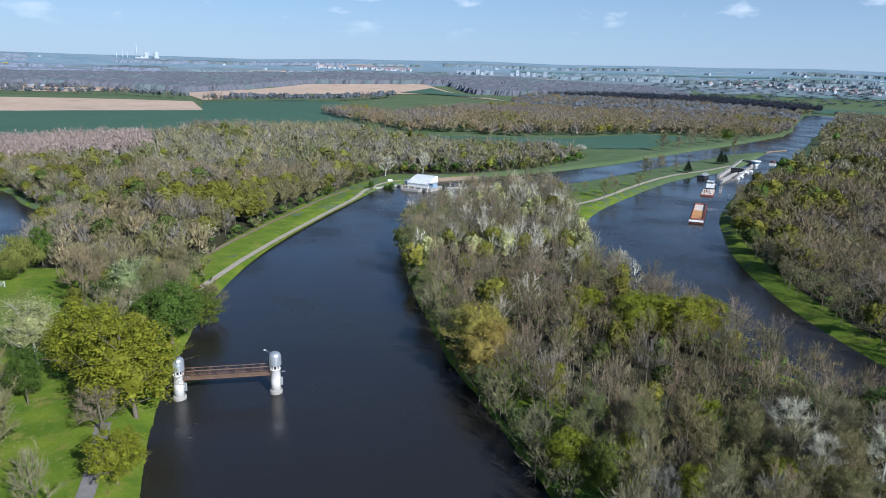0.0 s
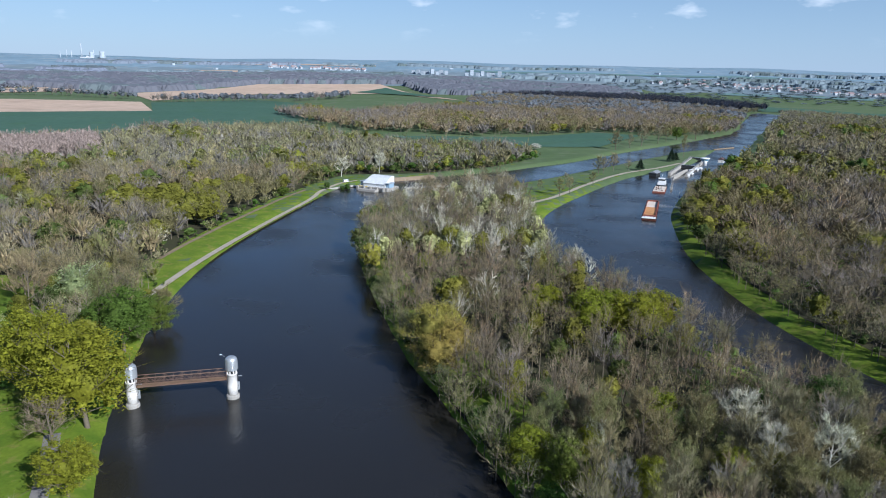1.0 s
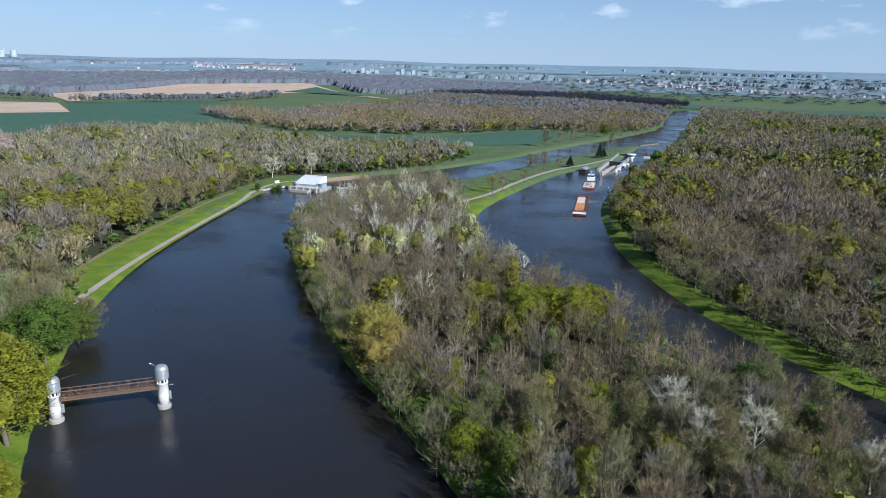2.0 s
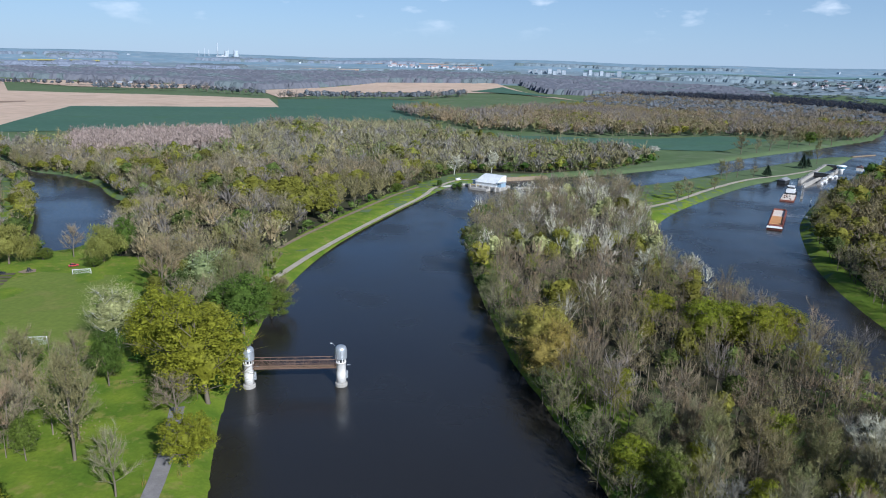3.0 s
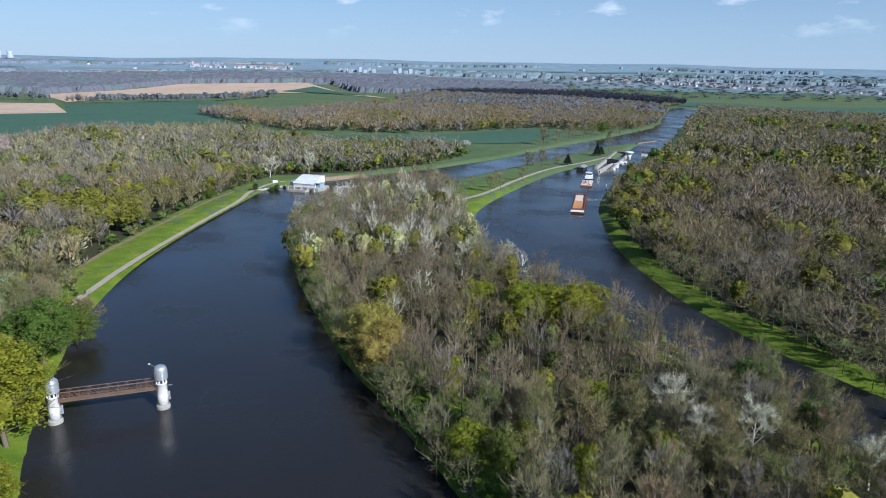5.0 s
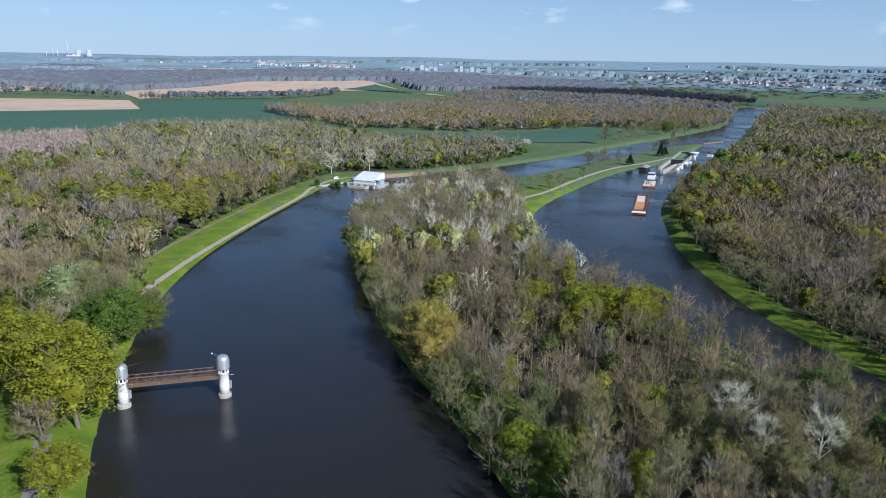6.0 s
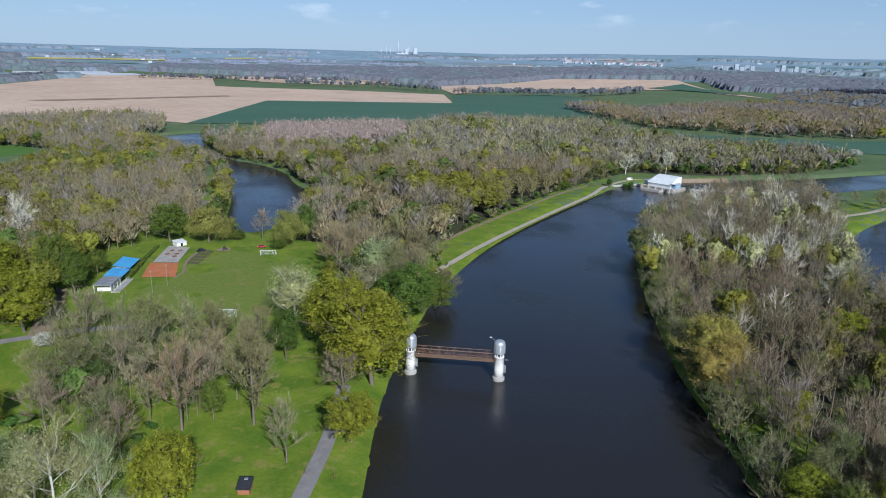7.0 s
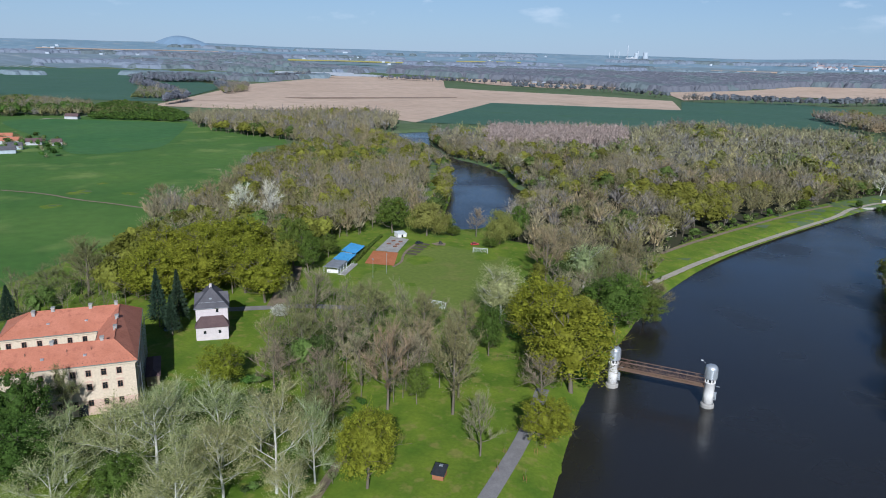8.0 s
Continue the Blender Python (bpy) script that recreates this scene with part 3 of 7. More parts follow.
def leafy_crown(lines, h, r, g, count, size=0.42, clump=0.16, middle=0.6, fill=0.0):
    ends = np.array([l[0] + (l[1] - l[0]) * g.uniform(0.55, 1.0) for l in lines])
    pick = g.integers(0, len(ends), count)
    d = unit(g.normal(size=(count, 3)))
    d[:, 2] = np.where(d[:, 2] < -0.3, -d[:, 2] * 0.7, d[:, 2])
    rad = clump * r * 2 * g.uniform(0.35, 1.0, (count, 1)) * (0.75 + 0.5 * (np.sin(pick * 12.9) ** 2)[:, None])
    at = ends[pick] + d * rad * np.array([1, 1, 0.72])
    dome = g.uniform(size=count) < fill
    e = unit(g.normal(size=(count, 3)))
    e[:, 2] = np.where(e[:, 2] < -0.72, -e[:, 2], e[:, 2])
    lump = 1 + 0.2 * np.sin(e[:, :1] * 7 + 1 + 3 * e[:, 2:]) * np.sin(e[:, 1:2] * 8 + 2) + 0.12 * np.sin(e[:, 2:] * 9 + e[:, :1] * 4)
    shell = e * lump * g.uniform(0.62, 1.0, (count, 1)) * np.array([r, r, h * 0.45]) + np.array([0, 0, 0.53 * h])
    at = np.where(dome[:, None], shell, at)
    d = np.where(dome[:, None], e, d)
    out = unit(at - np.array([0, 0, middle * h]))
    return leaves(at, 0.8 * d + 0.5 * out + np.array([0, 0, 0.4]), size * g.uniform(0.6, 1.35, count), g, 0.75)


def clumped_crown(h, r, g, clumps, each, size, solid):
    """A crown in leaf, built of many uneven clumps: each a small rounded mass clothed in leaf sprays, with dark gaps between."""
    heart = dome(16, 9, g, 0.3)
    parts = [(heart[0] * np.array([0.56 * r, 0.56 * r, 0.28 * h]) + np.array([0, 0, 0.52 * h]), heart[1])]
    squash = g.uniform(0.85, 1.15, 2)
    for i in range(clumps):
        w = -0.78 + 1.75 * (i + g.uniform(0, 1)) / clumps
        az = i * 2.39996 + g.normal() * 0.25
        q = math.sqrt(max(0.0, 1 - min(w, 0.999) ** 2))
        d = np.array([q * math.cos(az), q * math.sin(az), w])
        c = d * np.array([0.74 * r * squash[0], 0.74 * r * squash[1], 0.37 * h]) * g.uniform(0.78, 1.12) + np.array([0, 0, 0.55 * h])
        cr = r * g.uniform(0.17, 0.32)
        shape = dome(6, 3, g, 0.25)
        parts.append((shape[0] * np.array([cr, cr, cr * 0.8]) * solid + c, shape[1]))
        e = unit(g.normal(size=(each, 3)) + 0.75 * d + np.array([0, 0, 0.25]))
        parts.append(leaves(c + e * cr * g.uniform(0.6, 1.3, (each, 1)) * np.array([1, 1, 0.85]), e + np.array([0, 0, 0.3]), size * g.uniform(0.6, 1.4, each), g, 0.7))
    return join(parts)


def hanging_crown(lines, h, r, g, count):
    ends = np.array([l[1] for l in lines])
    pick = g.integers(0, len(ends), count)
    at = ends[pick] + g.normal(size=(count, 3)) * r * 0.16
    d = unit(g.normal(size=(count, 3)) * 0.25 + np.array([0, 0, -1.0]))
    return slivers(at, d * h * 0.13 * g.uniform(0.5, 1.3, (count, 1)), 0.15 * g.uniform(0.6, 1.3, count), g)


def spruce_crown(h, r, g, count):
    u = g.uniform(0.06, 1, count) ** 0.8
    az = g.uniform(0, 6.283, count)
    tier = 0.82 + 0.18 * np.sin(u * 75)
    rr = r * (1 - u) * g.uniform(0.25, 1.0, count) * tier
    at = np.stack([np.cos(az) * rr, np.sin(az) * rr, u * h + 0.05 * h], 1)
    d = np.stack([np.cos(az), np.sin(az), np.full(count, -0.35)], 1)
    return slivers(at, unit(d + 0.25 * g.normal(size=d.shape)) * (0.3 + 0.22 * r * (1.1 - u))[:, None], 0.3 * g.uniform(0.6, 1.3, count), g)


# kind: (crown material, bark, label, category)
KINDS = {
    "bare": (TWIG_GREY, BARK, "tall leafless tree with grey-brown branches and fine twigs", "tree"),
    "brown": (TWIG_BROWN, BARK, "leafless tree with reddish brown budding twigs", "tree"),
    "violet": (TWIG_VIOLET, BARK, "leafless tree with violet-grey slender twigs", "tree"),
    "pale": (TWIG_PALE, BARK_PALE, "silvery white leafless poplar with pale bark", "tree"),
    "bud": (BUD, BARK, "tree with olive brown buds just opening", "tree"),
    "sprout": (SPROUT, BARK, "thin tree with sparse fresh pale green sprouts", "tree"),
    "gold": (LEAF_GOLD, BARK, "broad oak in yellow-green young spring leaf", "tree"),
    "lime": (LEAF_LIME, BARK, "round tree in fresh lime green leaf", "tree"),
    "deep": (LEAF_DEEP, BARK, "dense tree with deep green leaves", "tree"),
    "silver": (LEAF_SILVER, BARK_PALE, "white poplar with silvery grey-green young leaves", "tree"),
    "willow": (LEAF_WILLOW, BARK, "weeping willow with hanging yellow-green shoots", "tree"),
    "spruce": (NEEDLES, BARK, "tall dark green spruce with drooping boughs", "conifer"),
    "aspen": (LEAF_SILVER, BARK_PALE, "dense white poplar in pale silvery spring leaf", "tree"),
    "ochre": (LEAF_OCHRE, BARK, "broad poplar with ochre yellow young shoots", "tree"),
    "blossom": (BLOSSOM, BARK, "small tree covered in white blossom", "tree"),
}
PROTOS = {}


def tree_parts(kind, variant):
    """Meshes of trunk and crown, twenty metres tall and with a crown six metres in radius, made once for each kind and variant."""
    key = (kind, variant)
    if key in PROTOS:
        return PROTOS[key]
    g = np.random.default_rng(100 + 17 * variant + 1000 * list(KINDS).index(kind))
    crown_m, bark_m = KINDS[kind][:2]
    h, r = 20.0, 6.0
    if kind == "spruce":
        wood = [limb([(0, 0, -0.6), (0, 0, h * 0.95)], [0.3, 0.05], 5)]
        crown = spruce_crown(h, r * 0.9, g, 5200)
    else:
        slim = kind in ("bare", "brown", "violet", "pale", "sprout", "bud")
        wood, lines = skeleton_of(h, r * (0.86 if slim else 1.0), g, 0.2 if slim else 0.14, 12 if slim else 13, rise_=0.33 if slim or kind == "silver" else 0.24, stout=0.8 if kind == "silver" else 1.0)
        if kind in ("bare", "brown", "violet"):
            crown = bare_crown(lines, h, r, g, 1750, 0.07, 0.135)
        elif kind == "pale":
            crown = bare_crown(lines, h, r, g, 2600, 0.07, 0.13)
        elif kind in ("bud", "sprout"):
            crown = join([bare_crown(lines, h, r, g, 1800, 0.075, 0.125), leafy_crown(lines, h, r, g, 1700, 0.17, 0.16, fill=0.15)])
        elif kind == "silver":
            crown = join([bare_crown(lines, h, r, g, 2200, 0.06, 0.12), leafy_crown(lines, h, r, g, 4400, 0.122, 0.2, fill=0.2)])
        elif kind in ("aspen", "ochre"):
            crown = join([bare_crown(lines, h, r, g, 1500, 0.06, 0.12), clumped_crown(h, r, g, 44, 50, 0.12, 0.3), leafy_crown(lines, h, r, g, 3200, 0.13, 0.2, fill=0.3)])
        elif kind == "willow":
            crown = join([hanging_crown(lines, h, r, g, 4200), leafy_crown(lines, h, r, g, 3600, 0.16, fill=0.5), clumped_crown(h, r, g, 30, 20, 0.15, 0.5)])
        else:
            crown = join([bare_crown(lines, h, r, g, 500, 0.06, 0.1), clumped_crown(h, r, g, 64, 115, 0.19, 0.42)])
    wv_, wt_ = join(wood)
    PROTOS[key] = (tri_mesh("trunk", wv_, wt_, [bark_m]), tri_mesh("crown", *crown, [crown_m]))
    return PROTOS[key]


def plant(kind, x, y, h, r, turn=None, name="tree", label="", group=""):
    """One tree: its foot, trunk and crown."""
    variant = int(rng.integers(0, 3))
    trunk, crown = tree_parts(kind, variant)
    foot = new("spruce" if kind == "spruce" else name)
    z = float(ground_z(x, y))
    foot.matrix_world = Matrix.LocRotScale((x, y, z), Euler((0, 0, rng.uniform(0, 6.28) if turn is None else turn)), (r / 6, r / 6, h / 20))
    for part_name, me in (("trunk", trunk), ("crown", crown)):
        ob = new(part_name, me)
        ob.parent = foot
    tagged(foot, label or KINDS[kind][2], KINDS[kind][3], group)
    return foot


WOOD_MATS = [TWIG_GREY, TWIG_BROWN, TWIG_VIOLET, TWIG_PALE, BUD, SPROUT, OAK_WOOD, GREEN_WOOD, LEAF_DEEP, LEAF_SILVER, FARWOOD, FARWOOD_GREEN, DARKWOOD, TWIG_PLANTED, HAZEWOOD, CROWN_SHADE, BARK]
IX = {n: i for i, n in enumerate(["bare", "brown", "violet", "pale", "bud", "sprout", "gold", "lime", "deep", "silver", "far", "fargreen", "dark", "planted", "haze"])}


def dome(n, k, g, amp=0.3, jitter=0.07):
    """A lumpy crown mass, one unit in radius, open below."""
    u, w = np.meshgrid(np.linspace(0, 2 * np.pi, n, endpoint=False), np.linspace(-0.62, 0.93, k))
    u = u + (np.arange(k) % 2)[:, None] * np.pi / n
    q = np.sqrt(1 - w ** 2)
    off = g.uniform(0, 50, 3)
    d = np.concatenate([np.stack([q * np.cos(u), q * np.sin(u), w], -1).reshape(-1, 3), [[0, 0, 1.0]]])
    wave = np.array([noise.noise(Vector(p * 1.9 + off)) * amp * 1.6 + noise.noise(Vector(p * 4.1 + off)) * amp for p in d])
    v = d * (0.92 + wave + g.uniform(-jitter, jitter, len(d)))[:, None]
    i = (np.arange(k - 1)[:, None] * n + np.arange(n)[None]).ravel()
    j = (np.arange(k - 1)[:, None] * n + (np.arange(n)[None] + 1) % n).ravel()
    last = (k - 1) * n
    cap = np.stack([last + np.arange(n), last + (np.arange(n) + 1) % n, np.full(n, k * n)], 1)
    return v, np.concatenate([np.stack([i, j, j + n], 1), np.stack([i, j + n, i + n], 1), cap])


def bare_sketch(g, twigs, buds, width=0.085, limbs=9, mass=0.0):
    """A small leafless tree, twenty metres tall and six in radius: limbs, branches, a haze of twigs and some buds.
    Returns the mesh, the number of bark faces and of fat brushy sprays inside the crown."""
    lines = skeleton_of(20.0, 5.6, g, 0.24, limbs, rise_=0.34)[1]
    a, b = np.array([l[0] for l in lines]), np.array([l[1] for l in lines])
    keep = np.arange(len(lines)) % 7 == 0
    thick = np.where(keep, 0.34, 0.16)
    if mass:
        a, b, thick = a[keep], b[keep], thick[keep]
    wood = slivers(a, (b - a) * 1.05, thick, g)
    parts, inner = [wood], 0
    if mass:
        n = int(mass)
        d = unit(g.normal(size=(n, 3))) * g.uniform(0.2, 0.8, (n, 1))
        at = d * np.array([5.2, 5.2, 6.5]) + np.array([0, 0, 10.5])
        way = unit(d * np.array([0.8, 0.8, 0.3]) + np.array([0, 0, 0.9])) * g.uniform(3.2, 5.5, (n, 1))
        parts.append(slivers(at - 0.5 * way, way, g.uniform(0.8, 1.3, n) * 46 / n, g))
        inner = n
    parts.append(bare_crown(lines, 20.0, 6.0, g, twigs, width, 0.15))
    if buds:
        parts.append(leafy_crown(lines, 20.0, 6.0, g, buds, width * 3, 0.15, fill=0.1))
    v, t = join(parts)
    return v, t, len(wood[1]), inner


def leafy_sketch(g, clumps=15, each=20, size=0.62):
    """A small tree in leaf: uneven clumps of sprays over a dark inner mass."""
    v0, t0 = dome(*((9, 5) if clumps > 10 else (5, 3)), g, 0.25)
    parts = [(v0 * np.array([4.0, 4.0, 6.2]) + np.array([0, 0, 11.3]), t0)]
    for _ in range(clumps):
        d = unit(g.normal(size=3))
        d[2] = abs(d[2]) * 1.1 - 0.3
        c = d * np.array([4.3, 4.3, 6.4]) * g.uniform(0.8, 1.1) + np.array([0, 0, 11.8])
        e = unit(g.normal(size=(each, 3)) + 0.8 * d)
        parts.append(leaves(c + e * g.uniform(1.0, 2.2, (each, 1)) * np.array([1, 1, 0.8]), e + np.array([0, 0, 0.35]), size * g.uniform(0.6, 1.35, each), g, 0.5))
    v, t = join(parts)
    return v, t, 0, 0


SKETCHES = {}


def sketches(style, level):
    """Variants of a small tree of one style, for one distance."""
    if (style, level) not in SKETCHES:
        g = np.random.default_rng({"twig": 1, "bud": 2, "leaf": 3}[style] * 10 + level)
        out = []
        for _ in range(7):
            if style == "leaf":
                out.append((leafy_sketch(g), leafy_sketch(g, 14, 12, 0.85), leafy_sketch(g, 10, 5, 1.4))[level])
            elif style == "twig":
                out.append((bare_sketch(g, 330, 0), bare_sketch(g, 150, 0, 0.16, 8, 46), bare_sketch(g, 36, 0, 0.40, 4, 26))[level])
            else:
                out.append((bare_sketch(g, 210, 150), bare_sketch(g, 95, 60, 0.16, 8, 46), bare_sketch(g, 24, 14, 0.40, 4, 26))[level])
        SKETCHES[style, level] = out
    return SKETCHES[style, level]


def canopy(xy, h, r, g):
    """The closed top of a wood so far off that its crowns run together."""
    c = max(6.0, float(np.median(r)) * 0.45)
    lo = xy.min(0) - 30
    nx, ny = (np.ceil((xy.max(0) + 30 - lo) / c)).astype(int) + 1
    top, owner = np.zeros((nx, ny)), np.zeros((nx, ny), int)
    ij = np.round((xy - lo) / c).astype(int)
    k = int(np.ceil(float(r.max()) / c)) + 1
    for di in range(-k, k + 1):
        for dj in range(-k, k + 1):
            i, j = np.clip(ij[:, 0] + di, 0, nx - 1), np.clip(ij[:, 1] + dj, 0, ny - 1)
            dd = np.hypot(lo[0] + i * c - xy[:, 0], lo[1] + j * c - xy[:, 1]) / r
            hz = (0.75 * h.mean() + 0.25 * h) * np.clip(3.0 - 2.4 * dd ** 2, 0, 1)
            o = np.argsort(hz)
            o = o[hz[o] > top[i[o], j[o]]]
            top[i[o], j[o]] = hz[o]
            owner[i[o], j[o]] = o
    I, J = np.meshgrid(np.arange(nx), np.arange(ny), indexing="ij")
    gx, gy = lo[0] + I * c, lo[1] + J * c
    gz = ground_z(gx.ravel(), gy.ravel()).reshape(nx, ny)
    v = np.stack([gx + g.uniform(-0.3, 0.3, gx.shape) * c, gy + g.uniform(-0.3, 0.3, gy.shape) * c, gz - 2.5 + (top + 2.5 * (top > 0)) * g.uniform(0.88, 1.05, top.shape)], -1).reshape(-1, 3)
    q = (I[:-1, :-1] * ny + J[:-1, :-1]).ravel()
    t = np.concatenate([np.stack([q, q + ny, q + ny + 1], 1), np.stack([q, q + ny + 1, q + 1], 1)])
    t = t[(top.ravel()[t] > 0.3).any(1)]
    used, t2 = np.unique(t, return_inverse=True)
    big = t[np.arange(len(t)), top.ravel()[t].argmax(1)]
    return v[used], t2.reshape(-1, 3), owner.ravel()[big]


def woodland(name, xy, h, r, kinds, tris, label, seed, contrast=1.0):
    """A wood too large to count: every tree has its trunk, limbs and twigs or clumps of leaf, coarser with distance."""
    g = np.random.default_rng(seed)
    n = len(xy)
    z = np.maximum(ground_z(xy[:, 0], xy[:, 1]), 0)
    base = np.c_[xy, z]
    kind = np.array([IX[k] for k in kinds])
    tone = g.uniform(-1.2, 1, n) * contrast
    V, T, K, O, S, count = [], [], [], [], [], 0

    def add(v, t, k, o, smooth):
        nonlocal count
        V.append(v)
        T.append(t + count)
        K.append(k)
        O.append(o)
        S.append(np.full(len(t), smooth))
        count += len(v)

    if tris <= 24:
        v, t, who = canopy(xy, h, r, g)
        add(v, t, kind[who], who, False)
    else:
        level = 0 if tris >= 300 else 1 if tris > 60 else 2
        style = np.where((kind >= 6) & (kind < 12), "leaf", np.where((kind == 4) | (kind == 5), "bud", "twig"))
        which, turn = g.integers(0, 7, n), g.uniform(0, 6.283, n)
        for st in ("twig", "bud", "leaf"):
            for k in range(7):
                ix = np.where((style == st) & (which == k))[0]
                if not len(ix):
                    continue
                pv, pt, woody, inner = sketches(st, level)[k]
                ca, sa = np.cos(turn[ix])[:, None], np.sin(turn[ix])[:, None]
                sr, sh = (r[ix] / 6)[:, None], (h[ix] / 20)[:, None]
                v = np.stack([(pv[:, 0] * ca - pv[:, 1] * sa) * sr, (pv[:, 0] * sa + pv[:, 1] * ca) * sr, pv[:, 2] * sh], -1) + base[ix][:, None]
                t = (pt[None] + (np.arange(len(ix)) * len(pv))[:, None, None]).reshape(-1, 3)
                who = np.repeat(ix, len(pt))
                mat = kind[who]
                place = np.tile(np.arange(len(pt)), len(ix))
                mat = np.where((place < woody) & (mat != 3), len(WOOD_MATS) - 1, mat)
                # sprays inside pale crowns get the darker brown that imitates shade
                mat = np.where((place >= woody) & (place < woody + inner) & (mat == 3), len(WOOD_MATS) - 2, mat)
                add(v.reshape(-1, 3), t, mat, who, False)
        # trunks: three-sided tapered stems
        ang = np.array([0, 2.1, 4.2])
        ring = np.stack([np.cos(ang), np.sin(ang), 0 * ang], 1)
        foot = base[:, None] + ring[None] * (0.011 * h + 0.05)[:, None, None] + np.array([0, 0, -0.3])
        tip = base + np.stack([0 * h, 0 * h, 0.84 * h], 1)
        o = 4 * np.arange(n)[:, None]
        add(np.concatenate([foot, tip[:, None]], 1).reshape(-1, 3), np.concatenate([o + [0, 1, 3], o + [1, 2, 3], o + [2, 0, 3]]), np.full(3 * n, len(WOOD_MATS) - 1), np.tile(np.arange(n), 3), False)
    me = tri_mesh(name, np.concatenate(V), np.concatenate(T), WOOD_MATS, np.concatenate(K))
    me.polygons.foreach_set("use_smooth", np.concatenate(S))
    me.attributes.new("tint", "FLOAT", "FACE").data.foreach_set("value", tone[np.concatenate(O)].astype(np.float32))
    return tagged(new(name, me), label, "woods", kind="stuff")


def scatter(poly, step, g, keep_off=3.0, jitter=0.8):
    """Jittered points over an outline, kept off the water."""
    p = np.array(poly, float)
    x0, y0 = p.min(0)
    x1, y1 = p.max(0)
    X, Y = np.meshgrid(np.arange(x0, x1, step), np.arange(y0, y1, step * 0.88))
    X = X + (np.arange(X.shape[0]) % 2)[:, None] * step / 2
    pts = np.stack([X.ravel(), Y.ravel()], 1) + g.uniform(-jitter, jitter, (X.size, 2)) * step
    pts = pts[inside(p, pts[:, 0], pts[:, 1])]
    return pts[shore(pts[:, 0], pts[:, 1]) > keep_off]


def mixed(xy, weights, g, patch=0.012):
    """Kinds of trees in patches: neighbours tend to be alike."""
    names, w = list(weights), np.array(list(weights.values()), float)
    w = np.cumsum(w / w.sum())
    s = np.array([noise.noise(Vector((x * patch, y * patch, 3.3))) for x, y in xy])
    u = 0.5 + 0.62 * s + g.normal(size=len(xy)) * 0.15
    u = np.argsort(np.argsort(u)) / max(1, len(u))
    return [names[int(np.searchsorted(w, k))] for k in u]

# ---- trees that stand out singly: (x, y, height, crown radius) ----
def stand(kind, places, group="", label=""):
    for x, y, h, r in places:
        plant(kind, x, y, h, r, group=group, label=label)


PARK = "trees of the riverside park"
stand("silver", [(-127.7, 87.4, 21, 9.5), (-110.7, 89.1, 25, 9.5), (-135.2, 75.3, 22, 10.5), (-144, 71, 19, 8.5), (-136.7, 53.5, 15, 8.5), (-113, 66, 18, 9.5), (-107, 97, 21, 6), (-152, 90, 14, 6), (-122, 72, 16, 7), (-118, 80, 19, 8), (-100, 84, 15, 6), (-150, 62, 17, 8), (-127, 98, 14, 6), (-143, 84, 17, 7)], PARK)
stand("aspen", [(-128, 208, 24, 10), (-124, 268, 20, 10)], PARK)
stand("deep", [(-170, 62, 22, 6.8), (-153, 55, 18, 9), (-115.7, 182, 18.5, 4.8), (-163, 49, 15, 7), (-176, 55, 14, 6)], PARK)
stand("gold", [(-161.4, 112.2, 15, 6.5), (-96.2, 102.8, 21, 7), (-73.8, 144.4, 14, 7)], PARK)
stand("gold", [(-84, 177, 29, 13.4), (-104.7, 196, 27.5, 11)], PARK, "great spreading oak in yellow-green spring leaf on the bank")
stand("lime", [(-93, 229, 23, 11), (-131.7, 81, 9, 5), (-112.9, 141, 12, 3.2), (-90, 250, 16, 8), (-132, 65, 12, 6)], PARK)
stand("bare", [(-83.9, 130, 16.5, 5), (-150, 121.5, 15, 6.5), (-133.4, 140.3, 17, 7), (-120.7, 146, 18, 6.8), (-148.5, 148.6, 15, 6.5), (-180.6, 166.6, 20, 8), (-113.8, 233, 16, 8.5), (-123, 118.6, 14.6, 4.8), (-87, 165, 14, 7.5), (-143, 132, 12, 5)], PARK)
stand("bud", [(-101.5, 142.3, 29, 8), (-159.2, 170.6, 20, 8.4), (-137.8, 175.5, 18, 7.8), (-136.2, 159, 15, 7.2), (-124.3, 113.7, 11, 6.5), (-115.5, 265, 19, 7.4), (-90.7, 265, 14, 7), (-115, 297, 17, 7.2), (-97, 243, 15, 7), (-106, 152, 17, 6), (-128, 186, 15, 7)], PARK)
stand("brown", [(-117.2, 133.4, 25, 7.6), (-126.7, 158.7, 17, 6.4), (-140, 264, 24, 9), (-148, 276, 22, 7), (-134, 279, 21, 7), (-110, 280, 15, 6)], PARK)
stand("sprout", [(-173.3, 73.3, 17, 4), (-135.8, 128.9, 12, 4.3), (-163, 145, 13, 7), (-140, 107, 9, 4), (-172, 118, 5, 4)], PARK)
HOUSE_WOOD = "trees round the castle and the white house"
stand("spruce", [(-217.9, 127.3, 20.5, 5.6), (-215, 133.3, 19.5, 5.2), (-259, 95.5, 14, 5.6), (-208, 126, 14, 4.6), (-158, 68, 9, 4), (-150, 73, 6, 3)], HOUSE_WOOD)
stand("gold", [(-241, 140, 24, 12), (-232, 152, 25, 12), (-246, 172, 28, 12), (-252, 190, 25, 11.5), (-211, 168, 23, 10.5), (-262, 160, 24, 11), (-226, 170, 24, 10), (-270, 180, 22, 10)], HOUSE_WOOD)
stand("lime", [(-234, 203, 26, 7.6), (-239, 229, 12, 5), (-248, 286, 21, 9), (-228, 206, 20, 6), (-219, 302, 6, 4.5), (-188, 320, 19, 6), (-190, 296, 5, 4)], HOUSE_WOOD)
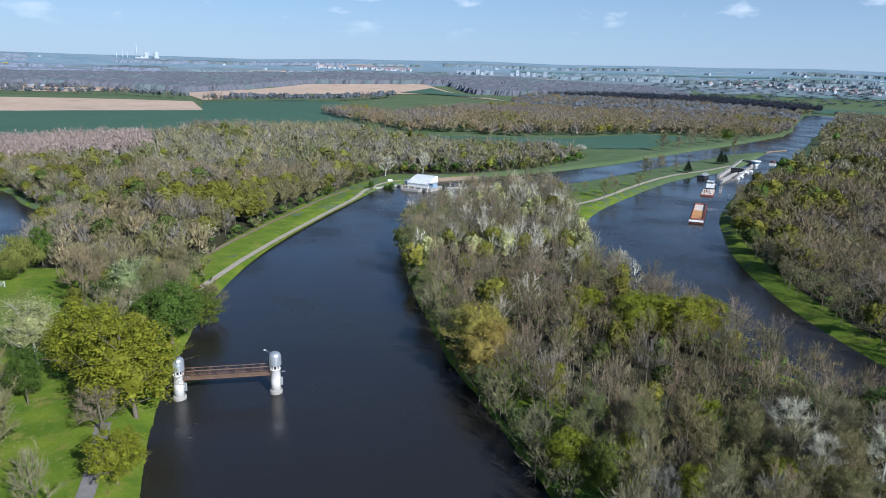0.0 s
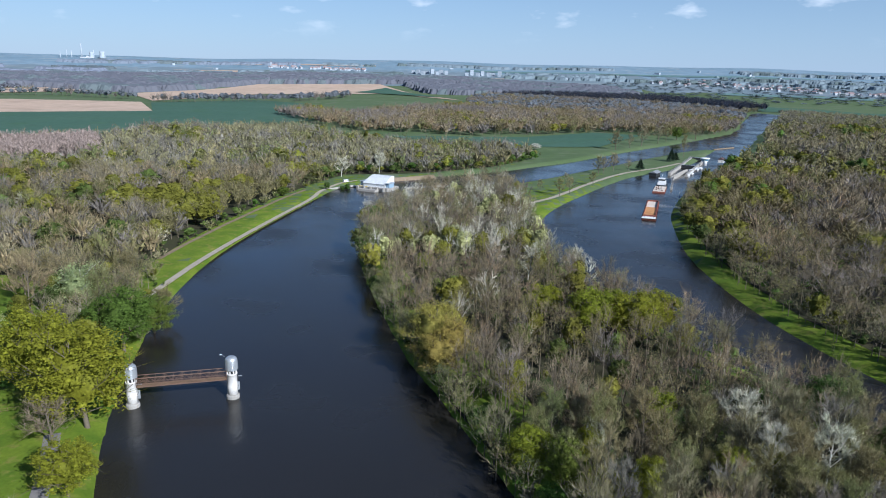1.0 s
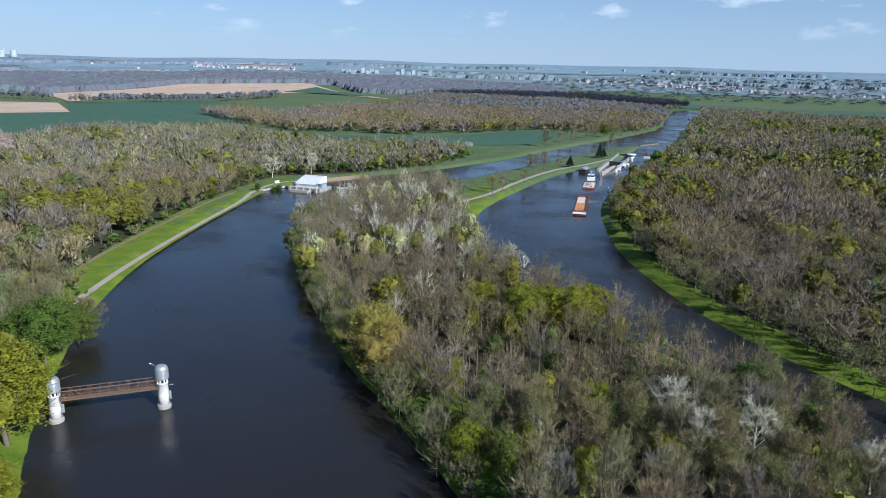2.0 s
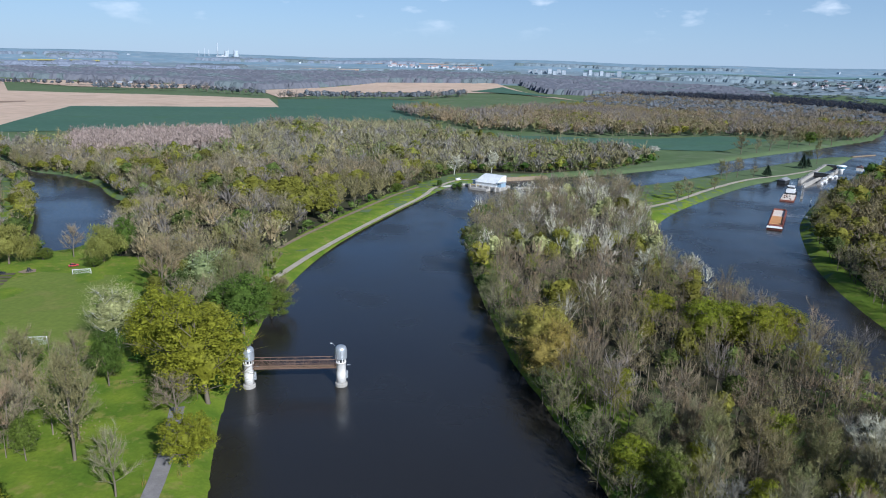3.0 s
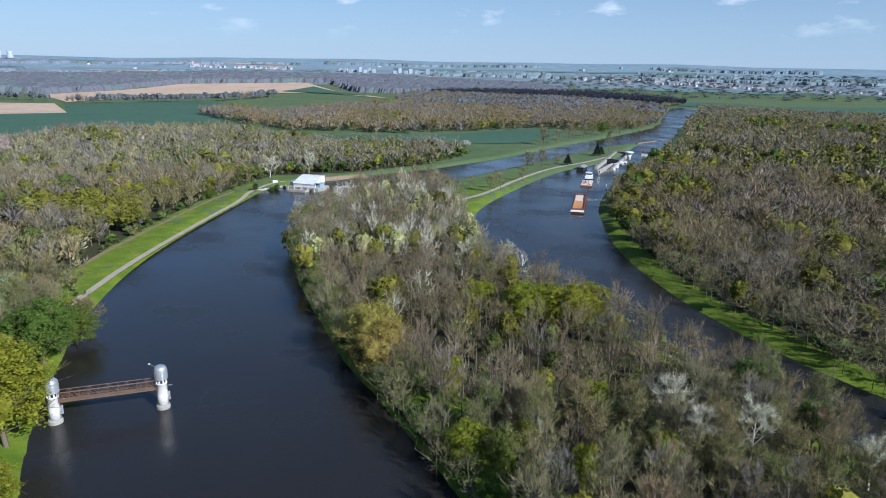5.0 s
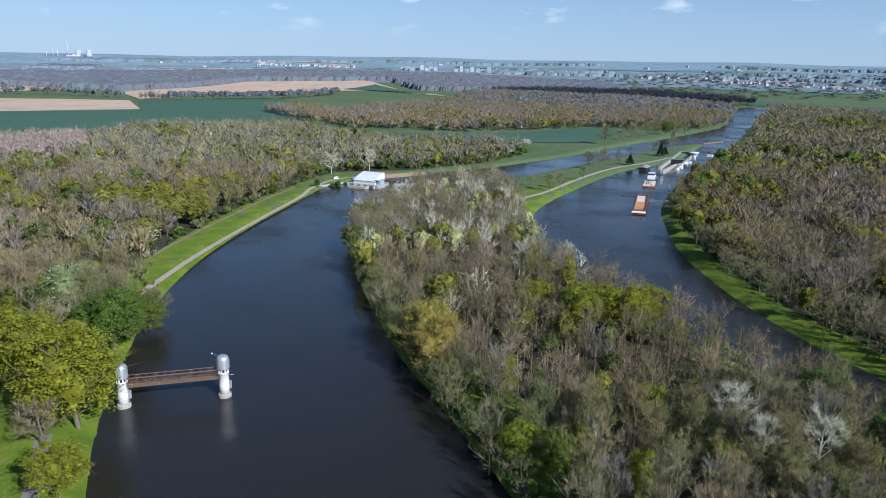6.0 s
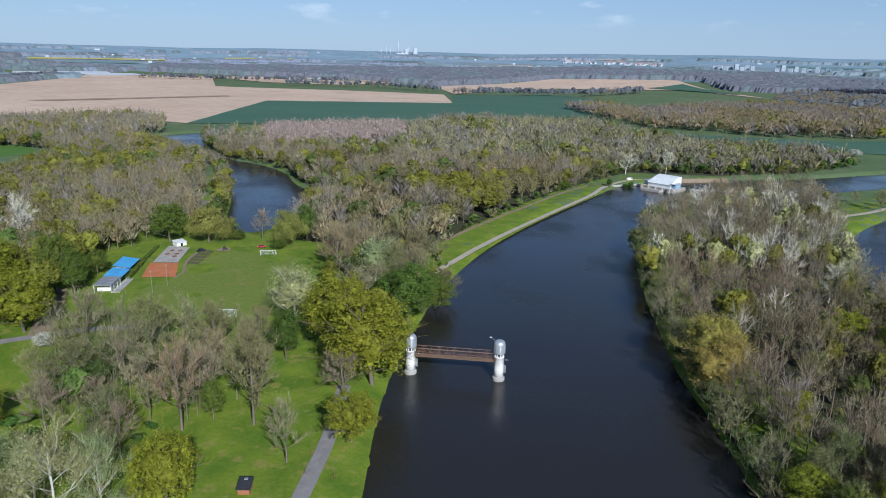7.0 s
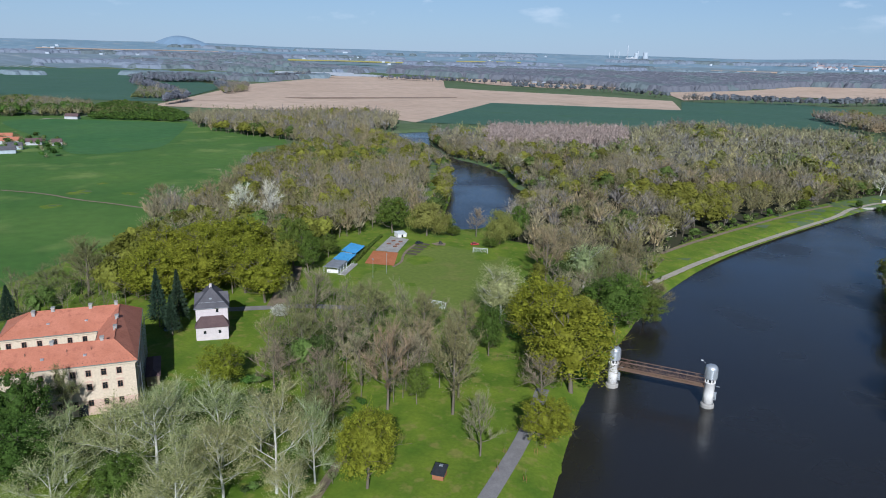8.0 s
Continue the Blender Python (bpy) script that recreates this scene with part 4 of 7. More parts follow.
stand("sprout", [(-272, 130, 22, 11), (-276, 116, 13, 9), (-288, 140, 15, 8)], HOUSE_WOOD, "broad willow with pale olive spring shoots")
stand("bud", [(-150, 300, 15, 7), (-165, 312, 14, 7), (-258, 215, 17, 7)], HOUSE_WOOD)
stand("pale", [(-319.5, 241.5, 24, 8), (-309.3, 251, 24, 8.5)], HOUSE_WOOD)
stand("bud", [(-391, 235, 16, 7.5)], HOUSE_WOOD, "lone budding brown tree at the pasture edge")
stand("willow", [(-229.5, 293, 18, 10), (-190.6, 306, 17, 8.6)], HOUSE_WOOD)
stand("bare", [(-208, 309, 16, 5.5), (-176, 316, 14, 6), (-262, 248, 18, 7), (-272, 262, 18, 7), (-170, 154, 9, 6)], HOUSE_WOOD)
stand("blossom", [(-194, 161, 5, 3.6), (162, 852, 8, 7)], HOUSE_WOOD)
LOCK = "trees of the lock island and weir"
stand("bud", [(325, 802, 25, 5), (123, 537, 14, 5.4), (163, 590, 11, 4), (186, 657, 17, 5.5), (266, 872, 21, 9), (370, 980, 22, 7.5)], LOCK)
stand("brown", [(133, 546, 13, 5.5), (205, 674, 18, 7)], LOCK)
stand("bare", [(191, 658, 16, 5), (222, 681, 11, 4.6), (290, 890, 18, 6), (315, 920, 24, 9), (349, 954, 22, 8), (434, 1033, 21, 11), (112, 560, 9, 3.5), (142, 600, 9, 3.5)], LOCK)
stand("spruce", [(236, 687, 11, 6.5), (294, 758, 14, 7), (301, 764, 10, 6.5)], LOCK)
stand("deep", [(-58, 556, 7, 2.6), (-47, 566, 5, 2.2), (-43, 569, 6.5, 2.8)], LOCK)
stand("pale", [(-52, 620, 17, 8), (-20, 640, 20, 6.5)], LOCK)
stand("lime", [(396, 1009, 19, 7.8), (-87, 523, 7, 5)], LOCK)

# ---- island wood between the river and the lock canal ----
g1 = np.random.default_rng(11)
ISLE = "trees of the island wood"
stand("pale", [(88.4, 157.3, 18.5, 7.2), (98.8, 141, 18, 6.4), (59, 312, 17, 6.5), (45, 334, 15, 6), (122, 129, 13, 6), (84, 322, 16, 6)], ISLE)
stand("gold", [(69.4, 242, 18.5, 9.4), (84.3, 237, 19, 10), (96.4, 245, 17, 8.2), (55.7, 260, 15, 7.5), (11.3, 327, 9, 4.6), (31, 151, 13, 5.6), (45.8, 137.4, 9, 5.6), (77, 246, 17, 8.5), (32, 188, 14, 5.5)], ISLE)
stand("ochre", [(11.4, 221, 21, 10.5), (13, 205, 17, 8.6), (17, 212, 18, 8)], ISLE)
stand("bud", [(28.2, 187.5, 13, 6), (128, 182, 18, 5.6), (129.3, 157, 19, 6), (106.3, 166.6, 15, 6)], ISLE)
stand("deep", [(115, 169, 17, 7), (121.9, 149.2, 13, 6.5), (34, 137, 6, 4), (26, 158, 6, 4)], ISLE)
stand("sprout", [(-7, 274, 16, 5), (-15, 356, 15, 6)], ISLE)
ISLE_WOOD = [(57, 20), (30, 140), (21, 173), (13, 203), (5, 226), (-1, 256), (-8, 288), (-15, 326), (-20, 362), (-22, 425), (-12, 466), (8, 506), (30, 548), (60, 575), (90, 560), (90, 500), (84, 462), (80, 420), (76, 335), (88, 290), (99, 252), (110, 222), (121, 192), (129, 150), (152, 20)]
pts = scatter(ISLE_WOOD, 7.6, g1, 1.2)
taken = np.array([o.location[:2] for o in scene.objects if o.type == "EMPTY"])
pts = pts[(np.hypot(pts[:, None, 0] - taken[None, :, 0], pts[:, None, 1] - taken[None, :, 1]) > 4.6).all(1)]
MIX_ISLE = {"bare": 22, "brown": 17, "violet": 7, "sprout": 12, "bud": 30, "pale": 2, "gold": 5, "lime": 2}
edge = (pts[:, 1] < 168) & (pts[:, 1] > 112)
for (x, y), k in zip(pts[edge], mixed(pts[edge], MIX_ISLE, g1, 0.03)):
    h = g1.uniform(12, 20)
    plant(k, float(x), float(y), h, h * g1.uniform(0.24, 0.34), group=ISLE)
rest = pts[~edge & (pts[:, 1] > 60)]
hs_ = g1.uniform(12, 20, len(rest))
north = rest[:, 1] > 330
for part_, tris, mix in ((~north, 360, MIX_ISLE), (north, 300, {"bare": 20, "brown": 16, "violet": 12, "bud": 16, "sprout": 9, "pale": 16, "gold": 3, "silver": 8})):
    woodland("island_woods", rest[part_], hs_[part_], hs_[part_] * g1.uniform(0.24, 0.33, part_.sum()), mixed(rest[part_], mix, g1, 0.03), tris, "budding grey and brown poplar wood on the island", 21)

# ---- west bank wood ----
g2 = np.random.default_rng(12)
WEST_WOOD = [(-124, 318), (-117, 390), (-105, 458), (-93, 515), (-80, 555), (-56, 618), (-36, 648), (30, 653), (92, 690), (140, 760), (150, 800), (120, 842), (0, 862), (-80, 965), (-143, 1060), (-230, 1040), (-345, 1040), (-361, 865), (-451, 845), (-500, 720), (-512, 655), (-405, 562), (-345, 548), (-275, 485), (-232, 435), (-210, 365), (-186, 312), (-150, 300)]
pts = scatter(WEST_WOOD, 9.0, g2, 4.0)
GROVE = np.array([(-118, 400), (-106, 458), (-94, 512), (-104, 540), (-150, 520), (-190, 470), (-150, 430)], float)
PLANTED = np.array([(-484, 733), (-354, 846), (-293, 706), (-400, 613)], float)
in_grove, in_rows = inside(GROVE, pts[:, 0], pts[:, 1]), inside(PLANTED, pts[:, 0], pts[:, 1])


def wood_of(name, s, tris, mix, label, seed, h0=8, h1=19, patch=0.014, g=g2, wide=(0.36, 0.52), contrast=0.95):
    h = g.uniform(h0, h1, len(s))
    return woodland(name, s, h, h * g.uniform(*wide, len(s)), mixed(s, mix, g, patch), tris, label, seed, contrast=contrast)


near = ~in_grove & ~in_rows & (pts[:, 1] < 620)
wood_of("west_woods", pts[near], 250, {"bare": 24, "violet": 20, "brown": 14, "bud": 26, "gold": 9, "sprout": 8, "lime": 3, "pale": 1}, "spring wood of bare and budding trees behind the bank", 22)
wood_of("oak_grove", pts[in_grove], 200, {"gold": 5, "bud": 4}, "grove of oaks in yellow-green young leaf", 24, 12, 16, contrast=0.5)
wood_of("planted_poplars", scatter(PLANTED, 7, g2), 60, {"planted": 1}, "even pinkish grey stand of leafless planted poplars", 25, 18, 20, contrast=0.15)
wood_of("west_woods_far", pts[~in_grove & ~in_rows & (pts[:, 1] >= 620)], 60, {"bare": 26, "violet": 34, "brown": 20, "bud": 10, "gold": 3, "sprout": 4}, "grey-brown leafless wood stretching to the fields", 23, patch=0.01)

# ---- east wood beyond the canal ----
g3 = np.random.default_rng(13)
EAST_WOOD = [(186, 20), (177, 165), (169, 205), (164, 262), (165, 310), (170, 366), (190, 440), (238, 552), (294, 640), (400, 790), (520, 990), (650, 1240), (780, 1290), (1000, 1160), (1500, 900), (1200, 20)]
near_pts, mid_pts, far_pts = scatter(EAST_WOOD, 8.4, g3, 3.0), scatter(EAST_WOOD, 10.6, g3, 3.0), scatter(EAST_WOOD, 12.2, g3, 3.0)
d_mid = np.hypot(*mid_pts.T)
pts = np.concatenate([near_pts[np.hypot(*near_pts.T) < 420], mid_pts[(d_mid >= 420) & (d_mid < 700)], far_pts[np.hypot(*far_pts.T) >= 700]])
pts = pts[np.degrees(np.arctan2(pts[:, 0], pts[:, 1])) < 45]
d_ = np.hypot(pts[:, 0], pts[:, 1])
MIX_EAST = {"bare": 22, "violet": 18, "brown": 10, "bud": 30, "sprout": 9, "gold": 13, "lime": 1, "deep": 2}
for lo, hi, tris, nm in ((0, 420, 700, "east_woods"), (420, 700, 190, "east_woods_middle"), (700, 3000, 28, "east_woods_far")):
    wood_of(nm, pts[(d_ >= lo) & (d_ < hi)], tris, MIX_EAST, "dense budding riverside wood east of the canal", 30 + tris, 9, 21, 0.012, g3)

# ---- woods beyond the upper river and round the oxbow ----
g4 = np.random.default_rng(14)
W = [("oxbow_woods", [(-737, 510), (-700, 545), (-600, 545), (-545, 600), (-470, 550), (-384, 490), (-300, 385), (-262, 330), (-262, 290), (-255, 262), (-262, 225), (-300, 190), (-372, 215), (-400, 290), (-450, 340), (-480, 385), (-520, 470), (-600, 520)], 9, 140, {"bare": 20, "brown": 12, "violet": 14, "bud": 26, "gold": 20, "lime": 4}, (11, 18)),
     ("river_bend_woods", [(40, 1040), (110, 1015), (246, 1068), (329, 1110), (410, 1060), (503, 1095), (600, 1240), (640, 1330), (590, 1400), (425, 1450), (321, 1510), (161, 1720), (25, 1600), (-99, 1340), (-190, 1480), (-240, 1400), (-140, 1180), (-60, 1060)], 13, 30, {"violet": 30, "bare": 30, "brown": 16, "bud": 14, "sprout": 6, "gold": 2}, (13, 22)),
     ("hedge_woods", [(-1060, 400), (-1010, 476), (-995, 505), (-1150, 590), (-1330, 560), (-1290, 480), (-1120, 410)], 9, 60, {"bare": 14, "violet": 14, "bud": 20, "sprout": 10, "lime": 16, "deep": 10}, (10, 16)),
     ("young_plantation", [(-957, 484), (-850, 552), (-900, 600), (-1024, 650), (-1243, 690), (-1150, 592)], 7, 40, {"deep": 5, "lime": 2, "sprout": 1}, (3, 7)),
     ("poplar_belt", [(-835, 556), (-786, 524), (-690, 522), (-620, 536), (-560, 612), (-600, 700), (-660, 770), (-740, 800), (-800, 690), (-860, 600)], 9, 60, {"bare": 26, "violet": 26, "brown": 16, "bud": 12, "gold": 2}, (15, 22)),
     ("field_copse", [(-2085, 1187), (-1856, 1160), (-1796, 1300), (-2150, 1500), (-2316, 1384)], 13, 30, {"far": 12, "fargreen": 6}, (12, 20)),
     ("field_copse", [(-1287, 737), (-1240, 800), (-1302, 849), (-1500, 960), (-1500, 880)], 10, 40, {"sprout": 8, "violet": 12, "bare": 8, "deep": 3}, (9, 17)),
     ("field_copse", [(-1325, 967), (-1382, 1076), (-1600, 1250), (-1640, 1180)], 11, 40, {"violet": 16, "bare": 6, "sprout": 3}, (12, 18)),
     ("spruce_plantation", [(328, 2500), (459, 2380), (741, 2120), (850, 1760), (973, 1860), (873, 2400), (600, 2560)], 15, 26, {"dark": 1}, (20, 27)),
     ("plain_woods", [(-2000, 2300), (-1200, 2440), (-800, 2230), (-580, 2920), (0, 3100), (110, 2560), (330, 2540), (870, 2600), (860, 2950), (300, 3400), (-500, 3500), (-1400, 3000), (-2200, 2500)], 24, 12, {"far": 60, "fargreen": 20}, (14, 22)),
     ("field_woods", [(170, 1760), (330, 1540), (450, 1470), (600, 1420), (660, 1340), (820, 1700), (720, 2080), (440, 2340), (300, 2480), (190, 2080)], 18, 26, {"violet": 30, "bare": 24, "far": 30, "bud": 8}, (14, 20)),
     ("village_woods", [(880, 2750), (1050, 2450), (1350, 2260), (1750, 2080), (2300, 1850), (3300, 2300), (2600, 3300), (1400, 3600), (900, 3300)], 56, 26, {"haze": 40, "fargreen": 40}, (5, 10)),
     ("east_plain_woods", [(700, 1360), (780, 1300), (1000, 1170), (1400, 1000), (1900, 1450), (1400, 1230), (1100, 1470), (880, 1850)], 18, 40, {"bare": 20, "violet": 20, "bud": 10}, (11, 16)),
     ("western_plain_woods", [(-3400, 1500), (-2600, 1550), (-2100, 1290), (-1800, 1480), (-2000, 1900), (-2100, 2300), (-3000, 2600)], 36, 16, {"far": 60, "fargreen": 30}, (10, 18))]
for nm, poly, step, tris, mix, (h0, h1) in W:
    s = scatter(poly, step, g4, 4.0)
    if "plain" in nm:
        s = s[[x > -0.86 * y or noise.noise(Vector((x * 0.0014, y * 0.006, 7))) > 0.02 for x, y in s]]
    h = g4.uniform(h0 + 2, h1, len(s))
    woodland(nm, s, h, g4.uniform(0.6, 0.85, len(s)) * (10 if step > 60 else min(step, 24)), mixed(s, mix, g4, 0.006), tris, "distant leafless woods across the plain" if step > 12 else "mixed budding wood beside the water", 50 + int(step), contrast=(0.12 if tris < 20 else 0.35) if step > 11 else 0.6)


def along(line, step, g, off):
    p = np.array(line, float)
    out = []
    for a, b in zip(p[:-1], p[1:]):
        k = max(1, int(np.hypot(*(b - a)) / step))
        out += [a + (b - a) * (i + g.uniform(0, 0.7)) / k + g.normal(size=2) * off for i in range(k)]
    return np.array(out)


# rows of trees along field edges
for line, step in (([(-582, 1731), (-430, 1800), (-279, 1890), (-200, 2050), (-156, 2226)], 9), ([(-1178, 1907), (-917, 1988), (-662, 1842)], 15), ([(-1800, 1030), (-1434, 894), (-1185, 783), (-1122, 690)], 16), ([(-1411, 1038), (-1600, 1160)], 14), ([(-1902, 1500), (-2039, 1882)], 12), ([(-1100, 2260), (-1500, 2080), (-1800, 1990)], 14)):
    s = along(line, step * 0.7, g4, 5)
    h = g4.uniform(16, 26, len(s))
    # mostly FARWOOD, whose blue-grey stands in for haze on these rows
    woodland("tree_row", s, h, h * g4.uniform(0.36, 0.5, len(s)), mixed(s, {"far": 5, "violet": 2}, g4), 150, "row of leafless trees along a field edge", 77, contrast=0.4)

# trees leaning over the island's river bank
s = along([(29, 140), (20, 172), (12, 202), (4, 226), (-2, 256), (-9, 288), (-16, 326), (-20, 362), (-21, 425), (-11, 466)], 3.6, g4, 1.2)
h = g4.uniform(7, 15, len(s))
woodland("bank_trees", s, h, h * g4.uniform(0.34, 0.48, len(s)), mixed(s, {"bud": 24, "bare": 18, "brown": 10, "sprout": 20, "gold": 8, "lime": 6, "deep": 4}, g4, 0.05), 400, "budding trees leaning over the island's river bank", 94)
s = along([(128, 150), (120, 192), (109, 222), (98, 252), (87, 290), (75, 335), (80, 420), (88, 470)], 6.0, g4, 1.4)
h = g4.uniform(9, 16, len(s))
woodland("bank_trees", s, h, h * g4.uniform(0.25, 0.36, len(s)), mixed(s, {"bud": 20, "bare": 18, "violet": 14, "brown": 10, "sprout": 14, "pale": 8}, g4, 0.05), 420, "slender budding trees along the canal bank", 95)
# edge of the east wood, leaning over the canal bank
s = along([(171, 150), (164, 205), (159, 262), (160, 310), (165, 366), (185, 440), (232, 550)], 5.0, g4, 1.3)
h = g4.uniform(9, 17, len(s))
woodland("bank_trees", s, h, h * g4.uniform(0.3, 0.42, len(s)), mixed(s, {"bud": 26, "bare": 16, "brown": 10, "sprout": 14, "gold": 12, "lime": 4}, g4, 0.05), 400, "budding trees along the edge of the east wood", 101)
# fresh green bushes behind the weir and along the far bank
s = np.concatenate([along([(-88, 560), (-72, 604), (-52, 632), (-16, 646), (28, 660), (92, 700), (140, 762), (152, 806)], 4.0, g4, 3.5), along([(-96, 545), (-60, 640), (20, 672), (86, 716)], 6.0, g4, 4.0)])
h = g4.uniform(4, 11, len(s))
woodland("bank_bushes", s, h, h * g4.uniform(0.42, 0.6, len(s)), mixed(s, {"lime": 22, "deep": 12, "sprout": 22, "bud": 16, "gold": 8}, g4, 0.03), 150, "fresh green bushes and young trees behind the weir", 98, contrast=0.6)
# trees on the shores of the oxbow
s = np.concatenate([along([(-206, 362), (-226, 402), (-238, 444), (-276, 473), (-312, 519), (-366, 553), (-409, 560), (-505, 650), (-548, 712)], 6.5, g4, 1.8), along([(-262, 345), (-305, 408), (-364, 482), (-380, 502), (-455, 556), (-552, 606)], 6.5, g4, 1.8)])
s = np.concatenate([s, along([(-214, 350), (-231, 402), (-242, 444), (-280, 470), (-315, 517), (-366, 550), (-408, 557), (-503, 646)], 4.6, g4, 0.8), along([(-243, 322), (-251, 326), (-267, 353), (-303, 412), (-359, 483), (-376, 505), (-453, 565), (-548, 615)], 4.6, g4, 0.8)])
h = g4.uniform(7, 15, len(s))
woodland("shore_trees", s, h, h * g4.uniform(0.32, 0.45, len(s)), mixed(s, {"bud": 26, "gold": 20, "bare": 20, "lime": 10, "violet": 10}, g4, 0.02), 160, "budding trees crowding the oxbow shore", 97)
# thicket between the pitch, the park and the towpath
for nm, poly, step, mix, h0, h1, lab in (("bank_thicket", [(-93, 212), (-97, 262), (-103, 300), (-124, 326), (-152, 306), (-142, 262), (-118, 205)], 8.0, {"bud": 22, "bare": 22, "brown": 14, "sprout": 12, "lime": 12, "gold": 10}, 10, 17, "dense budding thicket behind the river bank"),
                                       ("park_thicket", [(-200, 170), (-152, 192), (-122, 190), (-108, 160), (-110, 138), (-130, 118), (-158, 128), (-176, 140)], 7.2, {"bare": 26, "bud": 26, "brown": 14, "sprout": 16, "lime": 6}, 9, 16, "loose budding trees of the old park"),
                                       ("house_thicket", [(-222, 176), (-212, 172), (-240, 215), (-262, 262), (-300, 230), (-330, 200), (-296, 150), (-262, 128), (-246, 132)], 9.0, {"gold": 60, "bud": 14, "bare": 8, "lime": 10}, 13, 20, "oak wood in yellow-green leaf behind the house"),
                                       ("castle_thicket", [(-230, 100), (-262, 92), (-300, 112), (-282, 140), (-250, 134), (-236, 124)], 8.5, {"bud": 30, "sprout": 12, "lime": 8, "bare": 16}, 7, 14, "budding shrubs and trees behind the castle")):
    s = scatter(poly, step, g4, 3.0)
    s = s[(np.hypot(s[:, None, 0] - taken[None, :, 0], s[:, None, 1] - taken[None, :, 1]) > 4.0).all(1)]
    h = g4.uniform(h0, h1, len(s))
    woodland(nm, s, h, h * g4.uniform(0.28, 0.42, len(s)), mixed(s, mix, g4, 0.03), 430, lab, 96)

# undergrowth: low bushes at the wood edges, along the banks and under the trees
BUSH = {"lime": 20, "deep": 16, "sprout": 30, "bud": 34, "gold": 8, "bare": 20}
edges = [along([(31, 140), (22, 172), (14, 202), (6, 226), (0, 256), (-7, 288), (-14, 326), (-19, 362), (-21, 425), (-10, 468), (8, 512)], 3.4, g4, 1.6),
         along([(129, 150), (121, 192), (110, 222), (99, 252), (88, 290), (76, 335), (80, 420)], 3.6, g4, 1.5),
         along([(-90, 233), (-96, 262), (-101, 290), (-112, 318), (-122, 345), (-115, 392), (-103, 458), (-91, 515), (-78, 555), (-55, 620), (-36, 650), (30, 656), (92, 692), (135, 750)], 4.6, g4, 2.0),
         along([(180, 150), (168, 205), (163, 262), (164, 310), (169, 366), (189, 440), (236, 552), (292, 640)], 4.2, g4, 2.0),
         along([(-184, 312), (-214, 362), (-230, 400), (-240, 442), (-278, 470), (-314, 516), (-366, 549), (-407, 558), (-503, 645), (-545, 708)], 4.5, g4, 1.6),
         along([(-228, 314), (-250, 326), (-266, 352), (-302, 408), (-360, 480), (-376, 500), (-452, 558), (-550, 608)], 4.5, g4, 1.6)]
s = np.concatenate(edges)
s = s[shore(s[:, 0], s[:, 1]) > 0.4]
h = g4.uniform(1.8, 7.5, len(s))
woodland("undergrowth", s, h, h * g4.uniform(0.4, 0.65, len(s)), mixed(s, BUSH, g4, 0.05), 60, "fresh green bushes along banks and wood edges", 91)
s = scatter(ISLE_WOOD, 7, g4, 2.0)
s = s[s[:, 1] > 100]
h = g4.uniform(1.2, 4.5, len(s))
woodland("undergrowth", s, h, h * g4.uniform(0.45, 0.8, len(s)), mixed(s, BUSH, g4, 0.05), 40, "green undergrowth beneath the island trees", 92)
s = scatter([(176, 120), (168, 205), (164, 262), (166, 310), (174, 366), (196, 440), (330, 400), (330, 120)], 6.5, g4, 2.0)
h = g4.uniform(2, 7, len(s))
woodland("undergrowth", s, h, h * g4.uniform(0.45, 0.75, len(s)), mixed(s, BUSH, g4, 0.05), 60, "green and brown undergrowth beneath the east wood", 99)
s = scatter([(-180, 60), (-118, 60), (-100, 105), (-118, 120), (-128, 150), (-112, 200), (-160, 185), (-190, 170), (-160, 120)], 6.5, g4)
h = g4.uniform(1.2, 4.6, len(s))
woodland("undergrowth", s, h, h * g4.uniform(0.5, 0.9, len(s)), mixed(s, BUSH, g4, 0.05), 150, "scrubby green bushes beneath the park trees", 93)

# ---- helpers for built things ----
def part(name, bm, material, parent, label=""):
    """Links a bmesh as one mesh object under a thing or a part."""
    bmesh.ops.recalc_face_normals(bm, faces=bm.faces[:])
    me = bpy.data.meshes.new(name)
    bm.to_mesh(me)
    bm.free()
    me.materials.append(material)
    ob = new(name, me)
    ob.parent = parent
    return tagged(ob, label)


def shared(name, me, parent, at, turn=0.0, label=""):
    ob = new(name, me)
    ob.parent = parent
    ob.matrix_basis = Matrix.LocRotScale(at, Euler((0, 0, turn)), None)
    return tagged(ob, label)


def thing(name, x, y, z, turn, label, category, group="", kind=""):
    ob = new(name)
    ob.matrix_world = pose(x, y, z, 0, 0, turn)
    return tagged(ob, label, category, group, kind)


def box(bm, x0, x1, y0, y1, z0, z1, bevel=0.0):
    m = Matrix.Translation(((x0 + x1) / 2, (y0 + y1) / 2, (z0 + z1) / 2)) @ Matrix.Diagonal((x1 - x0, y1 - y0, z1 - z0, 1))
    made = bmesh.ops.create_cube(bm, size=1, matrix=m)
    if bevel:
        edges = list({e for v in made["verts"] for e in v.link_edges})
        bmesh.ops.bevel(bm, geom=edges, offset=bevel, segments=2, affect="EDGES")
    return bm


def beam(bm, a, b, w, sides=4):
    """A bar between two points."""
    a, b = Vector(a), Vector(b)
    d = b - a
    m = Matrix.Translation((a + b) / 2) @ d.to_track_quat("Z", "Y").to_matrix().to_4x4()
    bmesh.ops.create_cone(bm, cap_ends=True, segments=sides, radius1=w * 0.7, radius2=w * 0.7, depth=d.length, matrix=m)
    return bm


